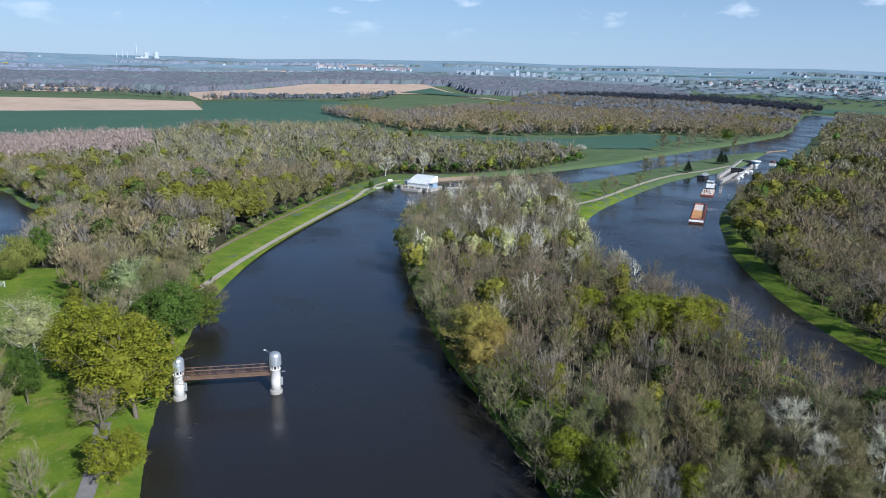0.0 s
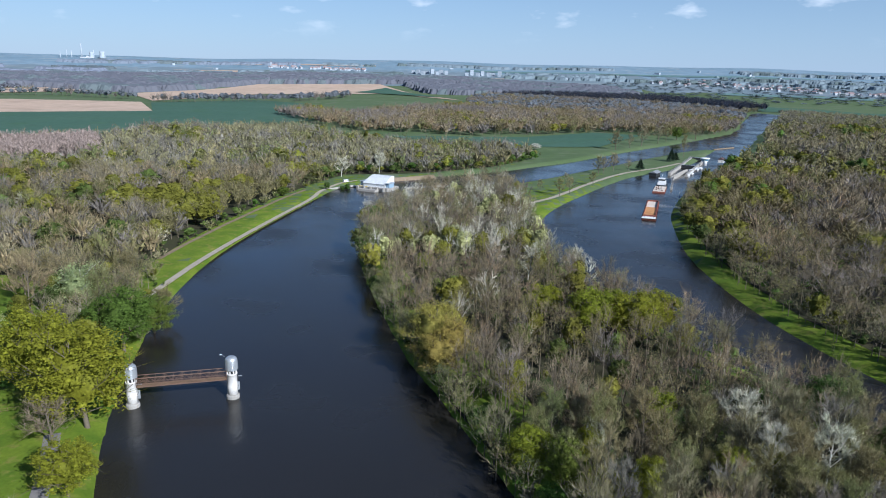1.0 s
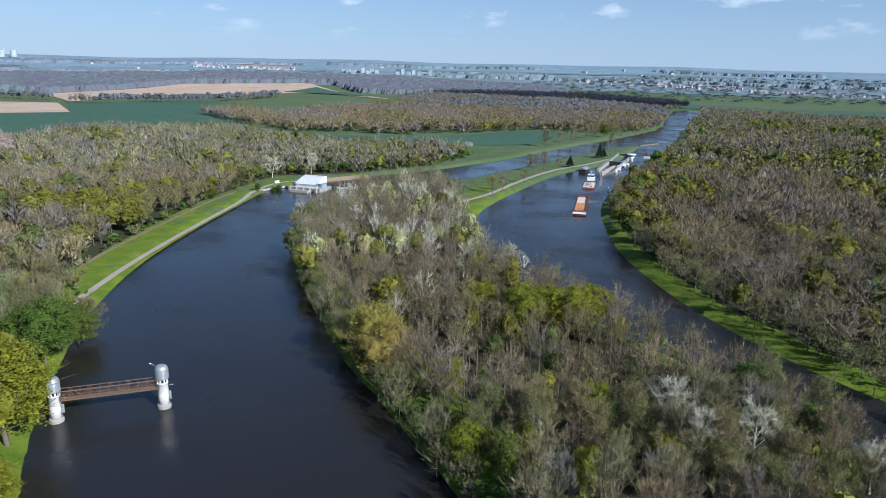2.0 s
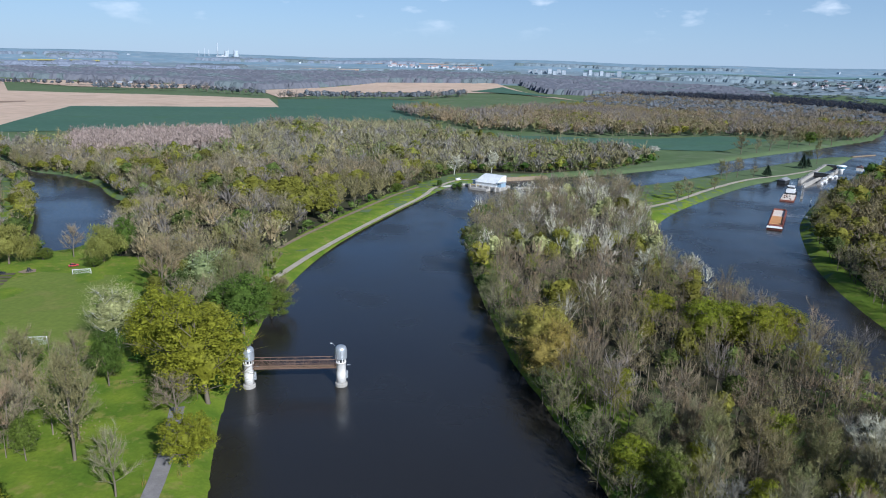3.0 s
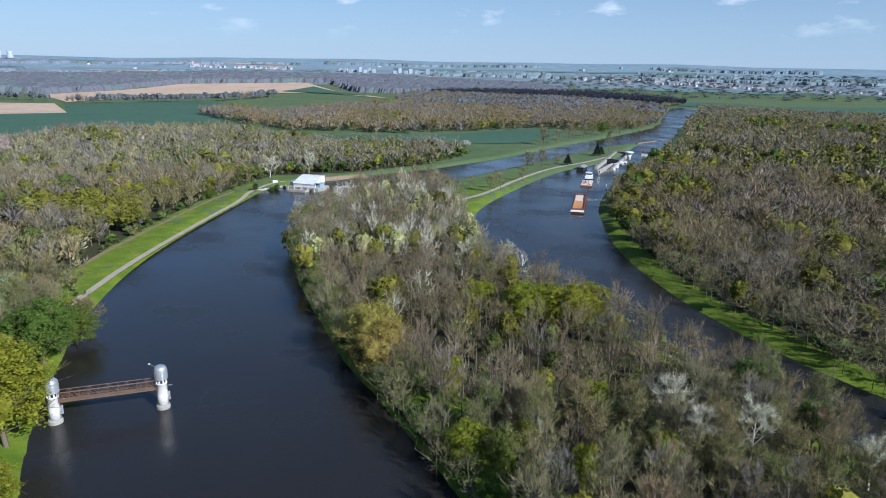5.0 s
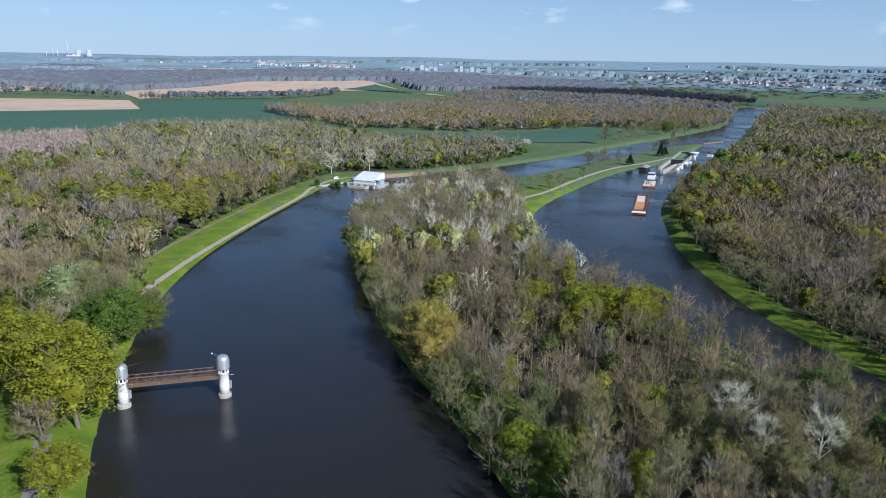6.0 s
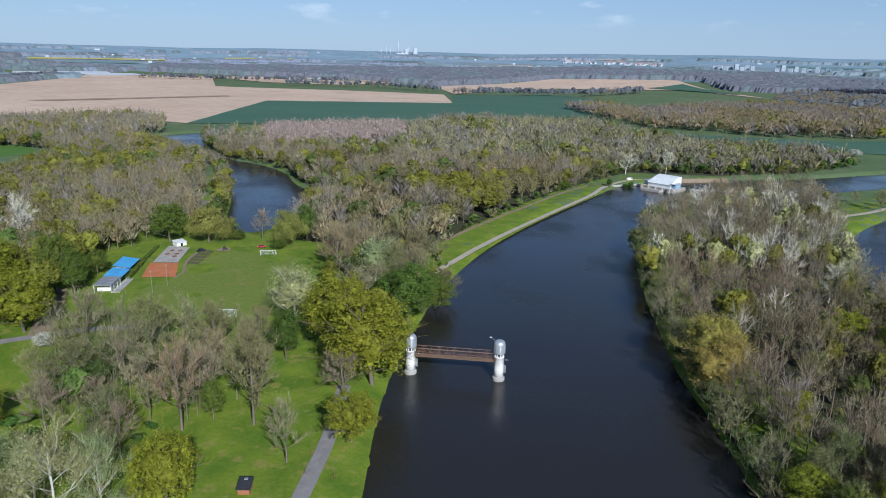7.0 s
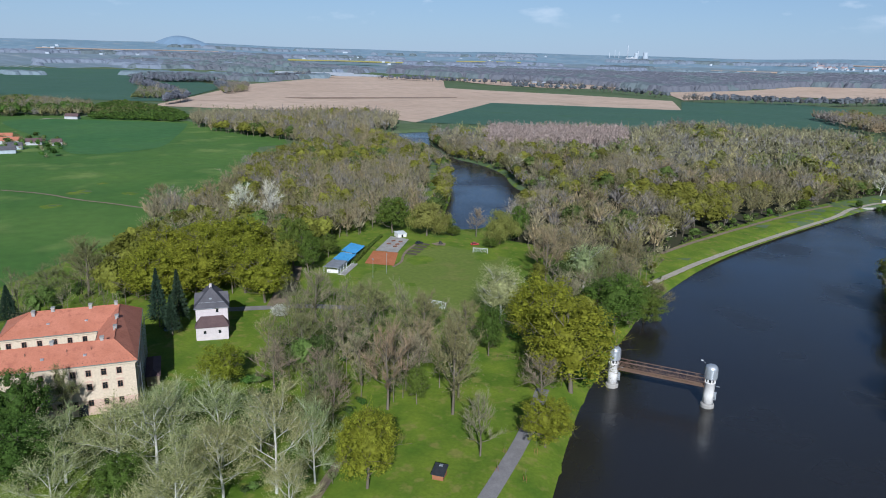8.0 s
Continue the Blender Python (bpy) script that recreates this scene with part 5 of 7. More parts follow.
def lathe(bm, profile, segments=20, at=(0, 0)):
    """A turned body from (radius, height) pairs."""
    rings = []
    for r, z in profile:
        rings.append([bm.verts.new((at[0] + r * math.cos(2 * math.pi * i / segments), at[1] + r * math.sin(2 * math.pi * i / segments), z)) for i in range(segments)])
    for lo, hi in zip(rings[:-1], rings[1:]):
        for i in range(segments):
            j = (i + 1) % segments
            f = bm.faces.new((lo[i], lo[j], hi[j], hi[i]))
            f.smooth = True
    bm.faces.new(rings[0][::-1])
    bm.faces.new(rings[-1])
    return bm


def faces(bm, verts, polys):
    v = [bm.verts.new(p) for p in verts]
    for p in polys:
        bm.faces.new([v[i] for i in p])
    return bm


def B():
    return bmesh.new()


# ---- the two river towers and the footbridge between them ----
def river_tower(x, y, turn):
    t = thing("intake_tower", x, y, 0, turn, "white round river intake tower with zinc dome standing in the water", "tower", "pair of river towers")
    bm = B()
    ring = [(1.95 * math.cos(a), 1.75 * math.sin(a) * (1.25 if math.sin(a) < 0 else 1.0)) for a in (2 * math.pi * i / 22 for i in range(22))]
    lo = [bm.verts.new((a, b, -1.5)) for a, b in ring]
    hi = [bm.verts.new((a, b, 0.9)) for a, b in ring]
    tip = [bm.verts.new((a * 0.86, b * 0.86, 1.25)) for a, b in ring]
    for p, q in ((lo, hi), (hi, tip)):
        for i in range(22):
            bm.faces.new((p[i], p[(i + 1) % 22], q[(i + 1) % 22], q[i]))
    bm.faces.new(tip)
    part("plinth", bm, CONCRETE, t, "stained concrete plinth")
    part("body", lathe(B(), [(1.56, 0.9), (1.54, 4.0), (1.5, 7.5), (1.6, 7.55), (1.6, 7.8), (1.5, 7.85)], 24), WHITEWASH, t)
    part("lantern_room", lathe(B(), [(1.2, 7.8), (1.2, 9.3)], 20), GLASS, t, "dark recessed lantern opening")
    for i in range(8):
        a = 2 * math.pi * (i + 0.5) / 8
        bm = B()
        box(bm, 1.12, 1.5, -0.17, 0.17, 7.78, 9.3)
        p = part("pillar", bm, WHITEWASH, t)
        p.rotation_euler = (0, 0, a)
    prof = [(1.5, 9.0), (1.80, 8.95), (1.84, 9.1), (1.82, 11.7)] + [(1.82 * math.cos(k * math.pi / 16) ** 0.75, 11.7 + 1.45 * math.sin(k * math.pi / 16)) for k in range(1, 8)] + [(0.12, 13.15)]
    part("dome", lathe(B(), prof, 24), ZINC, t, "dull zinc sheet dome")
    for i in range(12):
        a = 2 * math.pi * i / 12
        bm = B()
        beam(bm, (1.84, 0, 9.1), (1.83, 0, 11.7), 0.03)
        s = part("seam", bm, ZINC, t)
        s.rotation_euler = (0, 0, a)
    bm = B()
    for z in np.arange(1.6, 7.4, 0.45):
        beam(bm, (1.55, -0.95, z), (1.85, -0.55, z), 0.03)
    beam(bm, (1.55, -0.95, 1.2), (1.55, -0.95, 7.6), 0.04)
    beam(bm, (1.85, -0.55, 1.2), (1.85, -0.55, 7.6), 0.04)
    part("ladder", bm, DARKMETAL, t)
    bm = B()
    beam(bm, (-1.2, 0.9, 12.2), (-2.7, 1.6, 13.2), 0.05)
    arm = part("lamp_arm", bm, ZINC, t)
    part("floodlight", box(B(), -3.2, -2.6, 1.45, 1.75, 13.1, 13.3), WHITE, arm, "white floodlight")
    bm = B()
    box(bm, 1.7, 2.9, -0.1, 0.1, 6.6, 6.75)
    part("bracket", bm, ZINC, t, "steel gauge bracket")
    part("gauge_box", box(B(), 1.3, 2.1, 0.5, 0.9, 2.0, 4.5), ZINC, t, "grey gauge housing")
    return t


TOWER_EAST, TOWER_WEST = Vector((-49.7, 197.6, 0)), Vector((-76.9, 192.0, 0))
heading = math.degrees(math.atan2(TOWER_EAST.y - TOWER_WEST.y, TOWER_EAST.x - TOWER_WEST.x))
river_tower(TOWER_EAST.x, TOWER_EAST.y, heading)
river_tower(TOWER_WEST.x, TOWER_WEST.y, heading)
bridge = thing("footbridge", TOWER_WEST.x, TOWER_WEST.y, 0, heading, "rusty brown steel truss footbridge with plank deck over the water", "bridge")
SPAN0, SPAN1, DECK, TOPZ, HALF = 1.5, 26.3, 6.2, 9.0, 1.15
for side in (-HALF, HALF):
    for z, w in ((DECK, 0.16), (TOPZ, 0.15), ((DECK + TOPZ) / 2 + 0.25, 0.07)):
        part("chord", beam(B(), (SPAN0, side, z), (SPAN1, side, z), w), RUST, bridge)
    n = 10
    for i in range(n + 1):
        x = SPAN0 + (SPAN1 - SPAN0) * i / n
        part("post", beam(B(), (x, side, DECK), (x, side, TOPZ), 0.09), RUST, bridge)
        if i < n:
            x2 = SPAN0 + (SPAN1 - SPAN0) * (i + 1) / n
            up = (i % 2 == 0)
            part("diagonal", beam(B(), (x, side, DECK if up else TOPZ), (x2, side, TOPZ if up else DECK), 0.08), RUST, bridge)
            part("diagonal", beam(B(), (x, side, (DECK + TOPZ) / 2 + 0.25), (x2, side, DECK if up else (DECK + TOPZ) / 2 + 0.25), 0.05), RUST, bridge)
bar_up = part("lattice_bar", beam(B(), (0, 0, DECK), (1.24, 0, DECK + 1.6), 0.05), RUST, bridge)
bar_up.location = (SPAN0, -HALF - 0.05, 0)
bar_down = part("lattice_bar", beam(B(), (0, 0, DECK + 1.6), (1.24, 0, DECK), 0.05), RUST, bridge)
bar_down.location = (SPAN0, -HALF - 0.1, 0)
for side in (-HALF - 0.05, HALF + 0.05):
    for i in range(0 if side > 0 else 1, 20):
        for bar, off in ((bar_up, 0.0), (bar_down, -0.05)):
            shared("lattice_bar", bar.data, bridge, (SPAN0 + i * 1.24, side + off, 0))
for i in range(11):
    x = SPAN0 + (SPAN1 - SPAN0) * i / 10
    part("cross_beam", beam(B(), (x, -HALF, DECK - 0.1), (x, HALF, DECK - 0.1), 0.12), RUST, bridge)
bm = B()
box(bm, 0, 0.44, -1.05, 1.05, DECK, DECK + 0.06)
pl = part("deck_plank", bm, PLANK, bridge)
pl.location = (SPAN0, 0, 0)
for i in range(1, 50):
    shared("deck_plank", pl.data, bridge, (SPAN0 + i * (SPAN1 - SPAN0) / 50, 0, 0.01 * ((i * 7) % 3)))
bm = B()
for side in (-0.85, 0.85):
    beam(bm, (SPAN0, side, DECK + 0.16), (SPAN1, side, DECK + 0.16), 0.14, 8)
part("pipe", bm, RUST, bridge, "rusty water pipe along the deck")

# ---- walls with real openings ----
def wall_panel(bm, length, z0, z1, openings, depth=0.35):
    """A wall along x at y = 0 facing -y, with rectangular openings (x0, x1, za, zb) and their reveals."""
    xs = sorted({0.0, length, *[o[0] for o in openings], *[o[1] for o in openings]})
    zs = sorted({z0, z1, *[o[2] for o in openings], *[o[3] for o in openings]})
    for xa, xb in zip(xs[:-1], xs[1:]):
        for za, zb in zip(zs[:-1], zs[1:]):
            cx, cz = (xa + xb) / 2, (za + zb) / 2
            if not any(o[0] < cx < o[1] and o[2] < cz < o[3] for o in openings):
                faces(bm, [(xa, 0, za), (xb, 0, za), (xb, 0, zb), (xa, 0, zb)], [(0, 1, 2, 3)])
    for a, b, c, d in openings:
        faces(bm, [(a, 0, c), (b, 0, c), (b, 0, d), (a, 0, d), (a, depth, c), (b, depth, c), (b, depth, d), (a, depth, d)], [(0, 1, 5, 4), (1, 2, 6, 5), (2, 3, 7, 6), (3, 0, 4, 7)])
    return bm


def frame_mesh(w, h, bar=0.09):
    bm = B()
    for x0, x1, z0, z1 in ((0, w, 0, bar), (0, w, h - bar, h), (0, bar, 0, h), (w - bar, w, 0, h), (w / 2 - 0.03, w / 2 + 0.03, 0, h), (0, w, h * 0.66, h * 0.66 + 0.06)):
        box(bm, x0, x1, 0, 0.07, z0, z1)
    me = bpy.data.meshes.new("window_frame")
    bm.to_mesh(me)
    bm.free()
    return me


def pane_mesh(w, h):
    bm = B()
    box(bm, 0, w, 0.06, 0.1, 0, h)
    me = bpy.data.meshes.new("pane")
    bm.to_mesh(me)
    bm.free()
    me.materials.append(GLASS)
    return me


def trim_mesh(w, h, pediment=False):
    bm = B()
    for x0, x1, z0, z1 in ((-0.18, 0, -0.12, h + 0.12), (w, w + 0.18, -0.12, h + 0.12), (0, w, h, h + 0.12), (-0.25, w + 0.25, -0.24, -0.12)):
        box(bm, x0, x1, -0.07, 0.0, z0, z1)
    if pediment:
        box(bm, -0.45, w + 0.45, -0.16, 0.0, h + 0.45, h + 0.58)
        faces(bm, [(-0.45, -0.14, h + 0.58), (w + 0.45, -0.14, h + 0.58), (w / 2, -0.14, h + 1.02), (-0.45, 0, h + 0.58), (w + 0.45, 0, h + 0.58), (w / 2, 0, h + 1.02)], [(0, 1, 2), (0, 2, 5, 3), (1, 4, 5, 2)])
    me = bpy.data.meshes.new("window_surround")
    bm.to_mesh(me)
    bm.free()
    me.materials.append(PINK)
    return me


# ---- the old castle ----
castle = thing("castle", -169.5, 91.0, 2.0, 57.58, "old three-storey cream castle with orange tiled hip roofs round a courtyard", "castle")
LONG, EAVE = 52.0, 14.4


def castle_side(x, y, turn, length, rows, first, step, pediment_row=None, colour=CREAM, base=True):
    """One facade with its windows; (x, y) is its left end seen from outside."""
    w, h = 1.25, 1.9
    marks = np.arange(first, length - 1.5, step)
    holes = [(float(u) - w / 2, float(u) + w / 2, z, z + h) for z in rows for u in marks]
    wall = part("wall", wall_panel(B(), length, 4.6 if base else -1.0, EAVE, [o for o in holes if o[2] > 4.6 or not base]), colour, castle)
    wall.matrix_basis = pose(x, y, 0, 0, 0, turn)
    made = [wall]
    if base:
        low = part("plinth", wall_panel(B(), length, -1.5, 4.58, [o for o in holes if o[2] < 4.6]), PINK, castle)
        low.matrix_basis = pose(x, y, 0, 0, 0, turn) @ pose(0, -0.06, 0)
        band = part("string_course", box(B(), 0, length, -0.16, 0.02, 4.5, 4.75), CREAM, castle)
        band.matrix_basis = pose(x, y, 0, 0, 0, turn)
    for i, (a, b, c, d) in enumerate(holes):
        win = new("window")
        win.parent = castle
        win.matrix_basis = pose(x, y, 0, 0, 0, turn) @ pose(a, 0, c)
        for nm, me, off in (("window_frame", FRAME_ME, 0.2), ("pane", PANE_ME, 0.2), ("window_surround", PEDI_ME if c == pediment_row else SURR_ME, 0.0)):
            o = new(nm, me)
            o.parent = win
            o.location = (0, off - (0.06 if (base and c < 4.6) else 0), 0)


FRAME_ME, PANE_ME, SURR_ME, PEDI_ME = frame_mesh(1.25, 1.9), pane_mesh(1.25, 1.9), trim_mesh(1.25, 1.9), trim_mesh(1.25, 1.9, True)
FRAME_ME.materials.append(surface("brown_window_frames", (0.14, 0.08, 0.05), (0.18, 0.11, 0.07), 1, 5, world_space=False))
# the front runs along x at y = 0, its east corner at the origin; the east wing and the back wing close the court
ROWS3 = (2.6, 7.2, 11.1)
castle_side(-LONG, 0, 0, LONG, ROWS3, 3.6, 3.7, 7.2)
castle_side(0, 0, 90, 40, ROWS3, 3.2, 4.2)
castle_side(-36, 25, 0, 26, (2.6, 7.2, 11.3), 2.0, 3.9, None)
castle_side(-10, 25, -90, 13, (2.6, 7.2, 11.3), 2.5, 4.0, None)
castle_side(-10, 12, 180, LONG - 10, ROWS3, 3.0, 4.2)
castle_side(0, 40, 180, 36, ROWS3, 3.0, 4.2)
castle_side(-36, 40, -90, 15, ROWS3, 3.2, 4.2)
castle_side(-LONG, 12, -90, 12, ROWS3, 2.5, 3.5)
E0, RZ, RB, O_ = EAVE + 0.25, 18.7, 19.5, 0.75
rv = [(O_, -O_, E0), (-LONG - O_, -O_, E0), (-LONG + 5, 6, RZ), (-5, 6, RZ), (-LONG - O_, 12 + O_, E0), (-10 - O_, 12 + O_, E0), (O_, 40 + O_, E0), (-5, 32.5, RB), (-10 - O_, 25 - O_, E0), (-36 - O_, 25 - O_, E0), (-36 - O_, 40 + O_, E0), (-29, 32.5, RB)]
for poly in ((0, 3, 2, 1), (1, 2, 4), (5, 4, 2, 3), (0, 6, 7, 3), (5, 3, 7, 8), (8, 7, 11, 9), (6, 10, 11, 7), (10, 9, 11)):
    bm = faces(B(), [rv[i] for i in poly], [tuple(range(len(poly)))])
    top = bm.faces[:]
    ext = bmesh.ops.extrude_face_region(bm, geom=top)
    for v in [g for g in ext["geom"] if isinstance(g, bmesh.types.BMVert)]:
        v.co.z -= 0.12
    part("roof_slope", bm, TILE, castle)
for a, b in ((0, 3), (3, 2), (2, 1), (2, 4), (3, 7), (7, 6), (7, 11), (11, 9), (11, 10)):
    part("ridge_tiles", beam(B(), Vector(rv[a]) + Vector((0, 0, 0.06)), Vector(rv[b]) + Vector((0, 0, 0.06)), 0.16, 6), TILE, castle)
for x, y, tn, ln in ((-LONG, 0, 0, LONG), (0, 0, 90, 40), (-36, 25, 0, 26), (-10, 25, -90, 13), (-10, 12, 180, LONG - 10), (0, 40, 180, 36), (-36, 40, -90, 15), (-LONG, 12, -90, 12)):
    bm = box(B(), -0.3, ln + 0.3, -0.45, 0.0, EAVE - 0.55, EAVE - 0.02)
    box(bm, -0.5, ln + 0.5, -0.75, 0.0, EAVE, EAVE + 0.18)
    c_ = part("cornice", bm, CREAM, castle, "pale moulded cornice")
    c_.matrix_basis = pose(x, y, 0, 0, 0, tn)
    gut = part("gutter", beam(B(), (-0.6, -0.85, EAVE + 0.2), (ln + 0.6, -0.85, EAVE + 0.2), 0.14, 8), VERDIGRIS, castle, "dark green-grey gutter")
    gut.matrix_basis = pose(x, y, 0, 0, 0, tn)
for x, y, z in ((-6, 33, 20.3), (-13, 32.6, 20.3), (-23, 32.6, 20.2), (-28, 31.6, 19.9), (-5.2, 22, 19.8), (-5.2, 14, 19.6), (-8, 6.6, 19.4), (-20, 6.6, 19.4)):
    bm = box(B(), x - 0.45, x + 0.45, y - 0.7, y + 0.7, z - 4, z, 0.04)
    box(bm, x - 0.55, x + 0.55, y - 0.8, y + 0.8, z, z + 0.18)
    part("chimney", bm, CONCRETE, castle, "pale rendered chimney stack")
for x, y, z in ((-12, 2.3, 16.3), (-22, 2.3, 16.3), (-34, 2.3, 16.3), (-44, 2.3, 16.3), (-14, 28.2, 16.7), (-24, 28.2, 16.7)):
    bm = box(B(), x - 0.4, x + 0.4, y - 0.35, y + 0.35, z - 0.3, z + 0.42)
    part("skylight", bm, ZINC, castle, "small grey roof hatch")
for x in (-10.5, -16.3, -26, -38):
    bm = beam(B(), (x, 3.6, 16.8), (x, 3.6, 18.1), 0.12, 8)
    part("vent_pipe", bm, RUST, castle)
guard = part("snow_guard", box(B(), 0, 0.1, -0.12, 0.0, 15.12, 15.3), DARKMETAL, castle)
guard.location = (1 - LONG, 0, 0)
for x in np.arange(-LONG + 2.1, 0, 1.1):
    shared("snow_guard", guard.data, castle, (x, 0, 0))
bm = box(B(), -14.6, -12.4, -0.32, 0.1, -0.5, 3.4)
part("doorway", bm, GLASS, castle, "dark entrance doorway")
for k, x in enumerate(np.arange(1.4, 39, 2.6)):
    bm = beam(B(), (1.2, x, -0.6), (1.2, x, 14.2), 0.07)
    for z in (3, 6, 9, 12):
        beam(bm, (0.1, x, z), (1.2, x, z), 0.05)
        beam(bm, (1.2, x, z), (1.2, x + 2.6, z), 0.05)
    part("scaffold_pole", bm, ZINC, castle, "steel scaffold along the shaded wing")
# dark brown walls and roof carry the castle's shadow besides weathering
annex = thing("annex", -169.5, 91.0, 2.0, 57.58, "low weathered annex beside the castle, darkened brown for the castle's shadow", "building")
bm = box(B(), 1.6, 5.2, 13, 27, -1, 3.4)
part("wall", bm, DIRT, annex)
bm = faces(B(), [(1.4, 12.6, 3.4), (5.6, 12.6, 3.4), (5.6, 27.4, 3.4), (1.4, 27.4, 3.4), (3.5, 15, 4.5), (3.5, 25, 4.5)], [(0, 1, 4), (1, 2, 5, 4), (2, 3, 5), (3, 0, 4, 5)])
part("roof", bm, BROWNROOF, annex)

# ---- the white house with the slate roof ----
house = thing("house", -197.6, 128.2, 2.1, 53.0, "pinkish white rendered house with dark grey hipped roof and brown lean-to", "house")
w_, h_ = 0.9, 1.3
bm = wall_panel(B(), 10.4, -1, 4.9, [(2.4, 3.3, 2.3, 3.6), (7.2, 8.1, 2.3, 3.6)])
box(bm, 0.0, 10.4, 0.4, 4.2, -1, 4.88)
part("wall", bm, ROSE, house)
bm = wall_panel(B(), 10.4, 4.0, 10.2, [(6.6, 7.4, 8.3, 9.7)])
box(bm, 0.0, 10.4, 0.4, 12.5, -1, 10.15)
up = part("wall", bm, ROSE, house)
up.location = (0, 4.3, 0)
for x, z, y in ((2.4, 2.3, 0), (7.2, 2.3, 0), (6.6, 8.3, 4.3)):
    win = new("window")
    win.parent = house
    win.location = (x, y, z)
    part("window_frame", box(B(), 0, 0.9, 0.2, 0.3, 0, 0.08), WHITE, win)
    part("pane", box(B(), 0, 0.9, 0.25, 0.3, 0, 1.35), GLASS, win)
bm = faces(B(), [(-0.4, -0.5, 4.85), (10.8, -0.5, 4.85), (10.8, 4.3, 4.85), (-0.4, 4.3, 4.85), (1.6, 4.3, 7.3), (8.8, 4.3, 7.3)], [(0, 1, 5, 4), (1, 2, 5), (0, 4, 3), (3, 4, 5, 2), (0, 3, 2, 1)])
part("lean_to_roof", bm, BROWNROOF, house, "dark brown hipped lean-to roof")
bm = faces(B(), [(-0.6, 3.7, 10.1), (11.0, 3.7, 10.1), (11.0, 17.4, 10.1), (-0.6, 17.4, 10.1), (5.2, 8.2, 16.4), (5.2, 12.9, 16.4), (1.2, 10.5, 14.4), (9.2, 10.5, 14.4)], [(0, 1, 4), (2, 3, 5), (1, 2, 5, 4), (3, 0, 4, 5), (0, 3, 2, 1)])
part("roof", bm, SLATE, house)
bm = faces(B(), [(-0.6, 8, 10.1), (-0.6, 13, 10.1), (-0.3, 10.5, 13.8), (5.2, 10.5, 14.0), (5.2, 7, 10.4), (5.2, 14, 10.4)], [(0, 2, 1), (0, 4, 3, 2), (1, 2, 3, 5)])
for sx in (0, 1):
    part("gable", bm if sx == 0 else faces(B(), [(11.0, 8, 10.1), (11.0, 13, 10.1), (10.7, 10.5, 13.8), (5.2, 10.5, 14.0), (5.2, 7, 10.4), (5.2, 14, 10.4)], [(0, 2, 1), (0, 4, 3, 2), (1, 2, 3, 5)]), SLATE, house)
bm = box(B(), 4.7, 5.5, 8.6, 9.3, 14, 17.3)
part("chimney", bm, ROSE, house)
bm = box(B(), 4.6, 5.4, 5.6, 6.3, 12.0, 13.2)
part("roof_hatch", bm, ZINC, house)
bm = beam(B(), (-0.6, 3.65, 10.15), (11.0, 3.65, 10.15), 0.1, 6)
beam(bm, (1.0, 5.0, 11.9), (9.4, 5.0, 11.9), 0.06, 6)
part("gutter", bm, ZINC, house)

# ---- sports ground ----
sheet("football_pitch", [(-142, 206), (-172, 286), (-208, 284), (-216, 262), (-204, 240), (-208, 222), (-196, 200), (-164, 190)], PITCH, "mown green village football pitch", "pitch", 0.08)
sheet("clay_court", [(-219, 233), (-206, 239), (-219, 257), (-231, 252)], REDCLAY, "red clay ball court", "court", 0.14)
sheet("concrete_court", [(-230.5, 253), (-219.5, 257), (-231, 280), (-243, 279)], CONCRETE, "grey concrete yard behind the clay court", "court", 0.14)
def clipped_hedge(a, b, w, h, label):
    """A dense hedge between two points: a rough green core clothed in leaf sprays."""
    g = np.random.default_rng(int(abs(a[0] * 7)))
    a, b = np.array(a, float), np.array(b, float)
    d = (b - a) / np.hypot(*(b - a))
    side = np.array([-d[1], d[0]])
    n = max(3, int(np.hypot(*(b - a)) / 0.8))
    o = new("hedge")
    o.location = (*((a + b) / 2), 2.0)
    bm = bmesh.new()
    rows = []
    for i in range(n + 1):
        c = a + (b - a) * i / n - (a + b) / 2
        q = [(-0.5, 0), (-0.46, 0.75), (-0.25, 1), (0.25, 1), (0.46, 0.75), (0.5, 0)]
        rows.append([bm.verts.new((*(c + side * u * w * g.uniform(0.85, 1.0)), -0.2 + v * h * g.uniform(0.85, 1.05))) for u, v in q])
    for p, q in zip(rows[:-1], rows[1:]):
        for k in range(5):
            bm.faces.new((p[k], p[k + 1], q[k + 1], q[k]))
    bm.faces.new(rows[0])
    bm.faces.new(rows[-1][::-1])
    me = bpy.data.meshes.new("core")
    bm.to_mesh(me)
    bm.free()
    me.materials.append(LEAF_DEEP)
    core = new("core", me)
    core.parent = o
    m = n * 45
    t = g.uniform(-0.5, 0.5, (m, 1))
    u = g.uniform(-0.5, 0.5, m)
    z = np.where(g.uniform(size=m) < 0.5, h * 0.95, h * g.uniform(0.1, 0.95, m))
    u = np.where(z < h * 0.9, np.sign(u) * 0.5, u)
    at = np.c_[(b - a) * t + side * (u * w)[:, None], z - 0.1]
    lv, lt = leaves(at, np.c_[side * (u * 1.5)[:, None], np.full(m, 0.7)], 0.22 * g.uniform(0.6, 1.3, m), g, 0.6)
    twigs = new("leaves", tri_mesh("leaves", lv, lt, [LEAF_LIME]))
    twigs.parent = o
    tagged(o, label, "hedge", "hedges of the sports ground")


